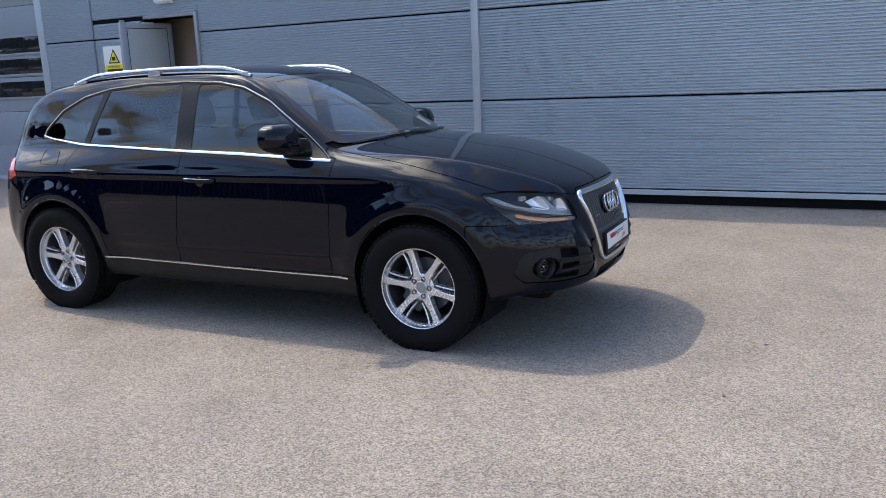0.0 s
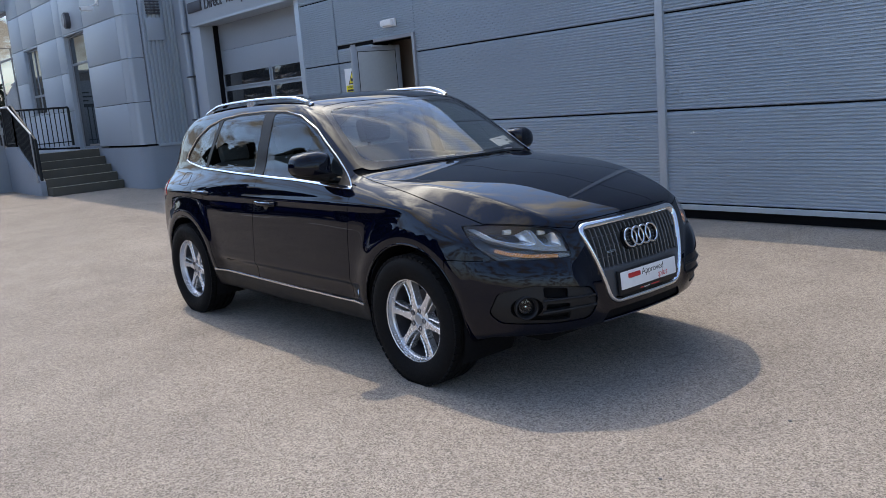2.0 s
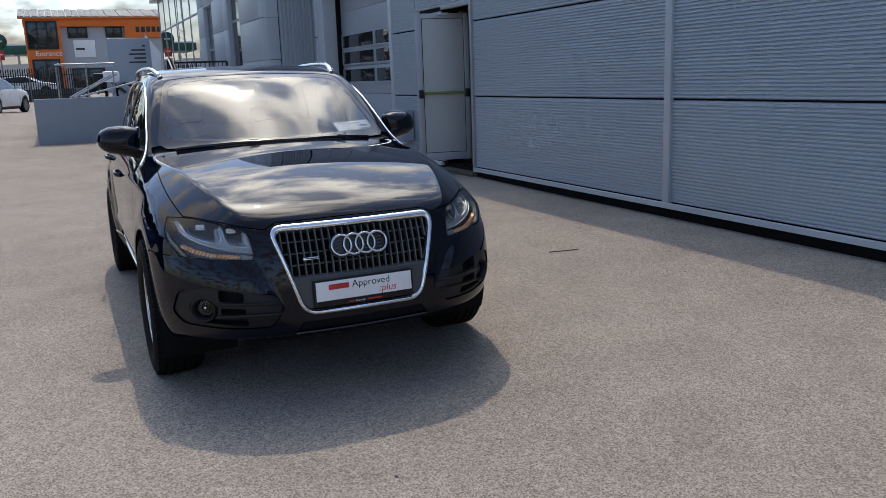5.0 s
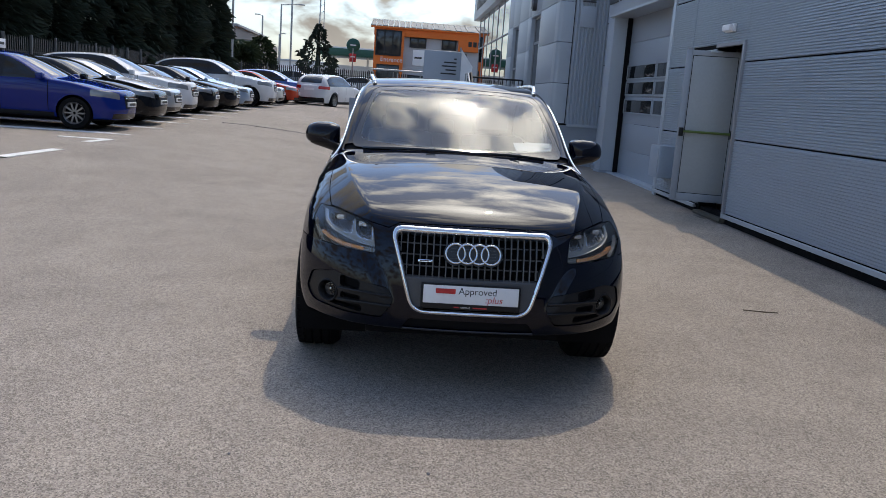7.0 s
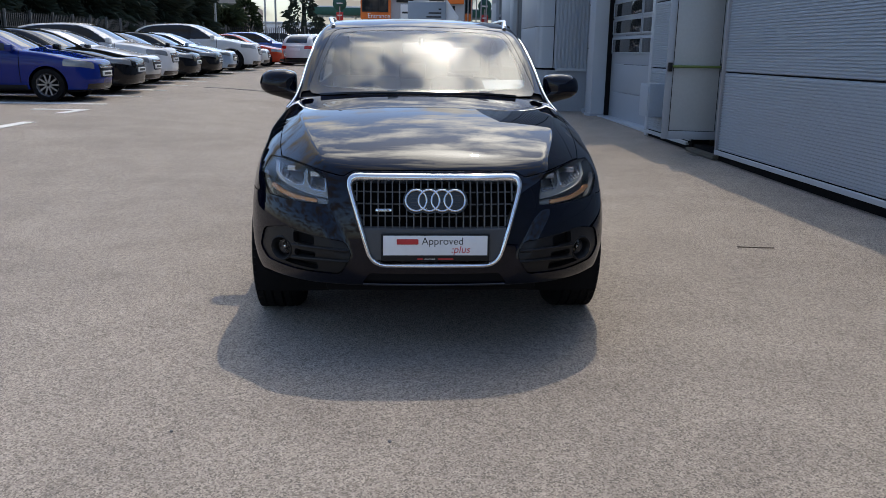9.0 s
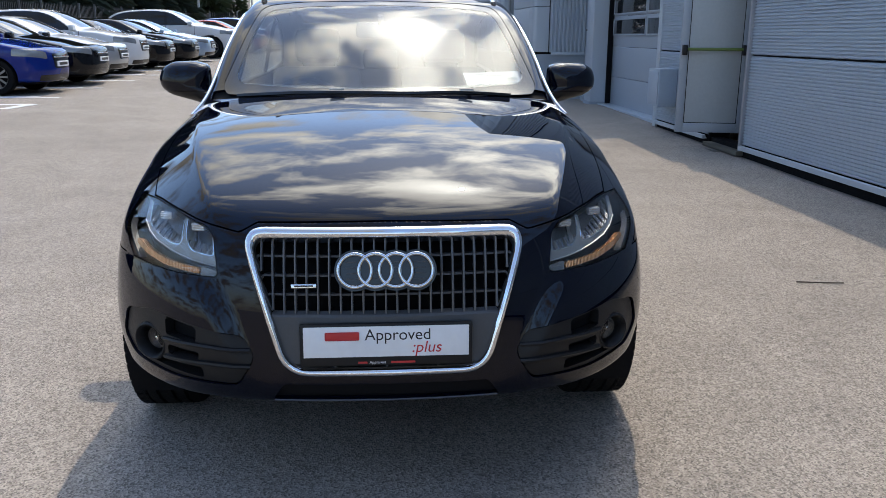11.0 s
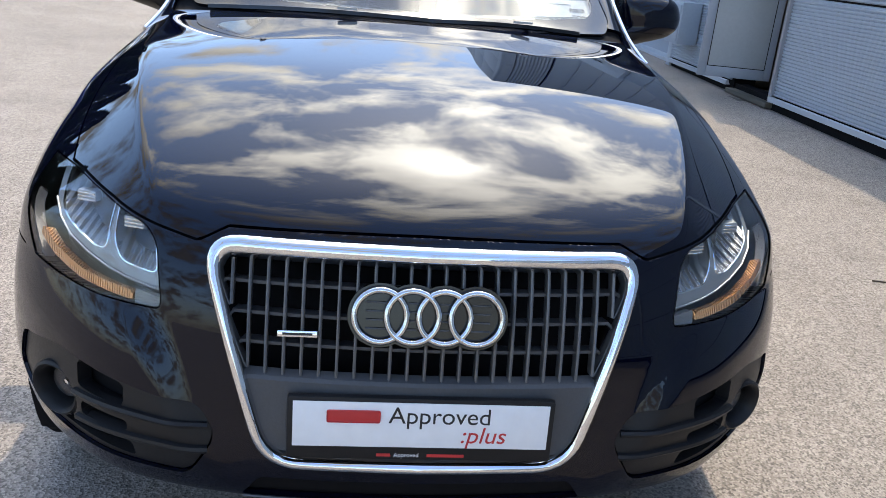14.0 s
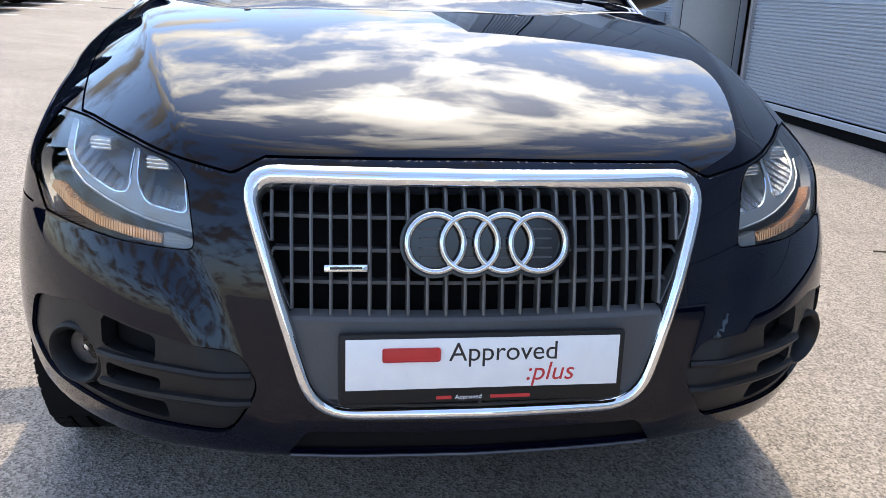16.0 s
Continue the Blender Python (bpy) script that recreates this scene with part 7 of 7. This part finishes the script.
def sprays(rng, count, place, size, flat=0.35):
    """Many small leafy sprays: place(rng) gives the foot, the outward way and a scale."""
    verts, faces = [], []
    for _ in range(count):
        p, way, sc = place(rng)
        way = way.normalized()
        side = way.cross(Vector((rng.uniform(-0.3, 0.3), rng.uniform(-0.3, 0.3), 1))).normalized()
        up = side.cross(way)
        L, w = size * sc * rng.uniform(0.6, 1.3), size * sc * rng.uniform(0.22, 0.4)
        i = len(verts)
        tip = p + way * L - Vector((0, 0, L * rng.uniform(0.0, flat)))
        mid = p + way * L * 0.45
        verts += [tuple(p), tuple(mid + side * w + up * w * 0.3), tuple(tip), tuple(mid - side * w + up * w * 0.3), tuple(mid + up * w * 0.9), tuple(mid - up * w * 0.7)]
        faces += [(i, i + 1, i + 2), (i, i + 2, i + 3), (i, i + 4, i + 2), (i, i + 2, i + 5)]
    return verts, faces


def conifer_meshes(seed, h, r, count, size, droop=0.15, bare=0.02, ragged=0.35, taper=2.2):
    rng = random.Random(seed)
    lobes = [(rng.uniform(0, 6.28), rng.uniform(0.1, 0.95), rng.uniform(0.2, 1.0)) for _ in range(40)]

    def place(g):
        t = bare + (1 - bare) * g.random() ** 1.25
        a = g.uniform(0, 2 * math.pi)
        k = 1.0
        for la, lt, ls in lobes:
            k += ragged * 0.5 * ls * math.exp(-((t - lt) / 0.035) ** 2) * max(0, math.cos(a - la)) ** 2
        rad = r * min(1.0, taper * (1 - t)) ** (0.8 if taper > 1.5 else 1.0) * (0.55 + 0.5 * g.random() ** 0.5) * (k - 0.15)
        out = Vector((math.cos(a), math.sin(a), g.uniform(-0.1, 0.35) - droop))
        return Vector((math.cos(a) * rad, math.sin(a) * rad, h * t)), out, 0.7 + 0.5 * (1 - t)

    v, f = sprays(rng, count, place, size)
    crown = bpy.data.meshes.new("crown")
    crown.from_pydata(v, [], f)
    crown.materials.append(conifer_green)
    tb = tube([(0, 0, -0.2), (0.03, 0, h * 0.4), (0.0, 0.02, h * 0.75), (0, 0, h * 0.97)], 0.16, 8, up=(0, 1, 0))
    for q in tb.verts:
        fac = max(0.08, 1 - max(0, q.co.z) / h)
        q.co.x *= fac; q.co.y *= fac
    trunk = bpy.data.meshes.new("trunk")
    tb.to_mesh(trunk); tb.free()
    trunk.materials.append(bark)
    cb = bmesh.new()
    bmesh.ops.create_cone(cb, cap_ends=True, segments=14, radius1=r * (0.62 if taper > 1.5 else 0.12), radius2=0.05, depth=h * 0.9, matrix=Matrix.Translation((0, 0, h * 0.48)))
    for q in cb.verts:
        q.co += Vector((rng.uniform(-0.2, 0.2), rng.uniform(-0.2, 0.2), 0))
    core = bpy.data.meshes.new("inner_bough")
    cb.to_mesh(core); cb.free()
    core.materials.append(conifer_green)
    return trunk, crown, core


def stand_tree(meshes, m, name, label, group=""):
    t = thing(name, label, "tree", group, at=m)
    for me, nm in zip(meshes, ("trunk", "crown", "inner_bough")):
        if me is not None:
            o = new(nm, me)
            o.parent = t
    return t


rng = random.Random(7)
TALL = [conifer_meshes(s, 11.5, 2.5, 5200, 0.62) for s in (11, 12, 13)]
for k in range(16):
    x = -9.0 - 3.15 * k
    s = rng.uniform(0.85, 1.12) * (0.72 if x > -36 else 0.95)
    stand_tree(TALL[k % 3], Matrix.Translation((x + rng.uniform(-0.5, 0.5), -15.4 + rng.uniform(-0.5, 0.3), gz(x) - 0.1)) @ Matrix.Rotation(rng.uniform(0, 6.28), 4, "Z") @ Matrix.Scale(s, 4),
               "conifer", "tall dense dark green cypress in a screen behind the fence", "tree screen")
stand_tree(conifer_meshes(21, 6.8, 2.5, 1250, 0.52, 0.2, 0.05, 1.6, 1.0), Matrix.Translation((-80, -8.4, gz(-80))), "spruce", "ragged dark spruce standing alone beyond the fence")


def bush(x, y, h, r, n, seed, name, label, palm=False):
    g0 = random.Random(seed)

    def place(g):
        a, t = g.uniform(0, 6.28), g.random()
        rad = r * math.sqrt(max(0.02, 1 - t * t)) * g.uniform(0.5, 1.0)
        p = Vector((math.cos(a) * rad, math.sin(a) * rad, h * t))
        if palm:
            p = Vector((math.cos(a) * 0.2, math.sin(a) * 0.2, h * (0.55 + 0.2 * t)))
        return p, Vector((math.cos(a), math.sin(a), g.uniform(0.0, 1.1))), (2.6 if palm else 1.0)

    v, f = sprays(g0, n, place, 0.55, 0.5)
    me = bpy.data.meshes.new("crown")
    me.from_pydata(v, [], f)
    me.materials.append(bush_green)
    tb = tube([(0, 0, -0.1), (0.02, 0, h * 0.3), (0, 0, h * 0.7)], 0.09, 8, up=(0, 1, 0))
    tm = bpy.data.meshes.new("trunk")
    tb.to_mesh(tm); tb.free()
    tm.materials.append(bark)
    stand_tree((tm, me), Matrix.Translation((x, y, gz(x))), name, label)


bush(-67, -15.3, 3.6, 2.2, 900, 31, "shrub", "dense green shrub beyond the fence")
bush(-68, -13.6, 4.4, 1.6, 260, 32, "palm_tree", "spiky cabbage palm beyond the fence", True)
bush(-70, -15.0, 4.8, 1.6, 260, 33, "palm_tree", "spiky cabbage palm beyond the fence", True)
bush(-72, -12.7, 4.6, 1.5, 800, 34, "shrub", "tall green shrub beyond the fence")
bush(-71, -17.5, 5.0, 2.4, 1000, 35, "shrub", "dense green shrub beyond the fence")

# ---- street lamps, mast and filling-station sign ----
def street_lamp(x, y, h, arm, label):
    p = thing("street_lamp", label, "street lamp", "street lamps")
    z = gz(x)
    part("pole", tube([(x, y, z), (x, y, z + h * 0.5), (x, y, z + h)], 0.09, 10, up=(1, 0, 0)), M["galv"], p)
    part("arm", tube([(x, y, z + h - 0.05), (x, y + arm * 0.6, z + h + 0.08), (x, y + arm, z + h + 0.10)], 0.04, 8), M["galv"], p)
    part("lamp_head", boxed((x - 0.12, y + arm - 0.35, z + h + 0.04), (x + 0.12, y + arm + 0.35, z + h + 0.16), 0.04), M["galv"], p)


street_lamp(-60, -12.95, 10.5, -0.9, "tall grey lamp post by the fence")
street_lamp(-57, -14.5, 5.2, 0.5, "short grey lamp post by the fence")
street_lamp(-75, -10.45, 8.6, -2.4, "grey street lamp with a long arm over the road")
street_lamp(-90, -13.5, 9.2, 2.2, "grey street lamp with a long arm over the road")
street_lamp(-100, -17.1, 8.6, -0.6, "slim grey street lamp in the distance")
street_lamp(-125, -18.5, 8.0, 0.6, "slim grey street lamp in the distance")
mast = thing("radio_mast", "thin grey lattice mast in the distance", "mast")
for dx, dy in ((-0.5, -0.5), (0.5, -0.5), (0.0, 0.6)):
    part("leg", tube([(-160 + dx, -15.4 + dy, 0.5), (-160 + dx * 0.6, -15.4 + dy * 0.6, 21)], 0.09, 6, up=(0, 1, 0)), M["galv"], mast)
for k in range(14):
    z = 2 + k * 1.4
    part("brace", tube([(-160.45, -15.85, z), (-159.55, -15.85, z + 0.7), (-160, -14.9, z + 1.4)], 0.05, 5, up=(1, 0, 0)), M["galv"], mast)
green = surface("sign_green", (0.008, 0.085, 0.06), 0.4)
ss = thing("filling_station_sign", "round dark green sign over a red price board on a pole", "sign")
part("pole", tube([(-110, -6.5, 1.0), (-110, -6.5, 7.0)], 0.10, 8, up=(1, 0, 0)), M["galv"], ss)
part("disc", lathe([(0.0, 0.06), (0.85, 0.06), (0.92, 0.0), (0.85, -0.06), (0.0, -0.06)], 32, "X", (-110, -6.5, 7.4)), green, ss)
part("mark_bar", boxed((-109.94, -6.9, 7.35), (-109.93, -6.1, 7.5)), M["white"], ss)
part("price_board", boxed((-110.08, -6.95, 5.2), (-109.92, -6.05, 6.3), 0.03), M["red_ink"], ss)
part("price_bar", boxed((-109.91, -6.8, 5.8), (-109.90, -6.2, 5.95)), M["white"], ss)
st = thing("filling_station", "low filling station with a green canopy edge in the distance", "building")
part("canopy_edge", boxed((-132, -12.0, 6.4), (-122, 1.0, 7.5), 0.1), green, st)
part("canopy_top", boxed((-131.5, -11.5, 7.45), (-122.5, 0.5, 7.7), 0.05), M["white"], st)
for y in (-10, -5, -0.5):
    part("canopy_post", boxed((-126.2, y - 0.15, 0.9), (-125.8, y + 0.15, 6.5)), M["white"], st)
part("kiosk", boxed((-140, -16.0, 0.9), (-134, 0.0, 5.4), 0.05), M["white"], st)

sh = thing("warehouse", "grey flat-roofed warehouse behind the trees", "building")
ware = surface("warehouse_wall", (0.22, 0.20, 0.18), 0.8, 0, 0.1, 0.3, 8)
part("wall", boxed((-112, -40, 0.5), (-92, -18.8, 7.6), 0.05), ware, sh)
part("roof", boxed((-112.3, -40.3, 7.6), (-91.7, -18.5, 7.9), 0.05), M["frame_grey"], sh)
part("wall", boxed((-110, -18.8, 0.5), (-95, -16.6, 6.4), 0.05), ware, sh)
for k in range(5):
    part("window", boxed((-91.99, -38 + k * 3.6, 4.0), (-91.96, -36.4 + k * 3.6, 5.2)), M["pane_dark"], sh)
lowb = thing("storage_shed", "long low white shed in the distance", "building")
part("wall", boxed((-150, -34, 0.5), (-142, -13, 5.6), 0.05), M["white"], lowb)
part("roof", boxed((-150.4, -34.4, 5.6), (-141.6, -12.6, 5.9), 0.05), M["flashing"], lowb)

# cars beyond the far fence
for kind, p_, x, y, lab in (("saloon", black_p, -68.5, -10.2, "dark saloon parked beyond the far fence"), ("hatch", white_p, -69, -4.9, "white hatchback parked beyond the far fence"), ("hatch", white_p, -69, -1.6, "white hatchback parked beyond the far fence"), ("suv", silver_p, -69.5, -7.4, "silver four-by-four parked beyond the far fence")):
    parked_car(kind, p_, Matrix.Translation((x, y, gz(x) + 0.45)) @ Matrix.Rotation(radians(80), 4, "Z"), lab)

# ---- orange shop ----
shop = thing("shop_building", "two-storey shop with an orange fascia and grey metal roof", "building")
SX, G = -70.0, gz(-70)
grey_w = surface("shop_grey", (0.42, 0.43, 0.45), 0.7, 0, 0.08, 0.4, 8)
roof_m = surface("shop_roof", (0.19, 0.20, 0.19), 0.75, 0.0, 0.3, 0.6, 12)
part("wall", boxed((SX - 14, -2.4, G), (SX, 26, 6.8), 0.03), grey_w, shop)
part("wall", boxed((SX - 14, -2.55, G), (SX + 0.5, 0.05, 6.8), 0.03), M["orange"], shop, "orange entrance bay")
part("fascia", boxed((SX - 0.3, -2.6, 6.40), (SX + 0.45, 26, 7.1), 0.04), M["orange"], shop, "orange fascia")
part("fascia", boxed((SX - 0.1, 4.85, 5.48), (SX + 0.42, 26, 6.41), 0.04), M["orange"], shop, "orange fascia")
for k in range(58):
    y = -2.9 + k * 0.5
    part("roof_sheet", slab([(SX + 0.7, 7.1), (SX + 0.7, 7.18), (SX - 4.5, 8.12), (SX - 4.5, 8.02)], 0.46, lambda a, b, c, y=y: Vector((a, y + c, b + (0.03 if int(y * 2) % 2 else 0.0)))), roof_m, shop)
part("gutter", boxed((SX + 0.42, -2.9, 7.0), (SX + 0.72, 26, 7.14), 0.03), M["orange"], shop)


def shop_window(y0, y1, z0, z1, n=1):
    w = part("window", boxed((SX + 0.02, y0, z0), (SX + 0.10, y1, z1), 0.01), M["pane_dark"], shop, "dark window")
    for k in range(n + 1):
        y = y0 + (y1 - y0) * k / n
        part("frame", boxed((SX + 0.08, y - 0.05, z0 - 0.05), (SX + 0.16, y + 0.05, z1 + 0.05)), M["fence"], w)
    for z in (z0, z1):
        part("frame", boxed((SX + 0.08, y0, z - 0.05), (SX + 0.15, y1, z + 0.05)), M["fence"], w)


SX += 0.45
shop_window(-2.36, -0.22, 4.72, 6.80, 3)
shop_window(-2.2, -0.3, 1.2, 3.85, 2)
SX -= 0.45
for a, b in ((0.6, 1.98), (3.44, 4.63)):
    shop_window(a, b, 5.58, 6.36, 2)
shop_window(4.8, 5.6, 4.05, 5.25, 1)
shop_window(9.2, 10.2, 4.3, 5.3, 1)
for a, b in ((0.6, 3.0), (3.6, 6.0)):
    shop_window(a, b, 1.2, 3.1, 2)
part("poster", boxed((SX + 0.02, 0.9, 4.0), (SX + 0.08, 2.5, 5.36), 0.01), M["white"], shop, "white poster")
part("poster_bar", boxed((SX + 0.08, 1.05, 4.6), (SX + 0.09, 1.7, 4.75)), M["black_ink"], shop)
lettering("Entrance", 0.40, M["white"], Matrix.Translation((SX + 0.53, -1.95, 4.16)) @ Matrix.Rotation(radians(90), 4, "Z") @ Matrix.Rotation(radians(90), 4, "X"), shop, depth=0.02)
for k in range(6):
    part("brand_mark", boxed((SX + 0.40, 5.72 + k * 0.42, 5.92), (SX + 0.46, 6.03 + k * 0.42, 6.36), 0.03), M["black_ink"], shop)
SHOP_C = Vector((4.83, -0.405, 1.508))
shop.matrix_world = Matrix.Translation(SHOP_C) @ Matrix.Scale(1.336, 4) @ Matrix.Translation(-SHOP_C)
flag = thing("banner_flag", "white feather banner on a pole on the terrace", "flag")
part("pole", tube([(-28, 2.0, DECK), (-28, 2.0, 3.4)], 0.03, 6, up=(1, 0, 0)), M["galv"], flag)
part("cloth", slab([(2.0, 1.6), (2.45, 1.7), (2.5, 2.7), (2.0, 3.4)], 0.012, lambda a, b, c: Vector((-28 + c + 0.05 * math.sin(3 * b), a, b))), M["white"], flag)

# ---- litter on the tarmac ----
twig = thing("twig", "thin dry brown twig lying on the tarmac", "twig")
part("stick", tube([(-1.32, 2.40, 0.006), (-1.30, 2.48, 0.007), (-1.29, 2.56, 0.006), (-1.27, 2.66, 0.009)], 0.004, 6), bark, twig)
for x, y, r in ((1.75, -0.21, 0.008), (1.64, -1.02, 0.007)):
    st = thing("pebble", "small dark loose stone on the tarmac", "stone", "loose stones")
    pb = bmesh.new()
    bmesh.ops.create_icosphere(pb, subdivisions=2, radius=r, matrix=Matrix.Translation((x, y, r * 0.35)) @ Matrix.Diagonal((1.3, 0.9, 0.55, 1)))
    for v in pb.verts:
        v.co += Vector((math.sin(v.co.x * 900), math.sin(v.co.y * 700), 0)) * r * 0.12
    part("stone", pb, M["metal_dark"], st)

# worn joint across the yard
seam = bmesh.new()
pts = [(-19.25, -5.3), (-19.05, -4.9), (-18.8, -4.5), (-18.68, -4.2), (-18.62, -3.7), (-18.57, -3.0), (-18.45, -2.5)]
rows = []
for k, (x, y) in enumerate(pts):
    w = 0.10 + 0.05 * math.sin(k * 2.3)
    rows.append([seam.verts.new((x + d, y, gh(x, y) + h)) for d, h in ((-w, -0.02), (-w, 0.008), (w, 0.008), (w, -0.02))])
for p, q in zip(rows, rows[1:]):
    for k in range(3):
        seam.faces.new((p[k], p[k + 1], q[k + 1], q[k]))
bmesh.ops.recalc_face_normals(seam, faces=seam.faces)
tagged(part("tarmac_joint", seam, surface("joint", (0.13, 0.12, 0.11), 0.9, 0, 0.35, 3, 60), smooth=False), "dark worn joint in the tarmac", "road marking", kind="structure")
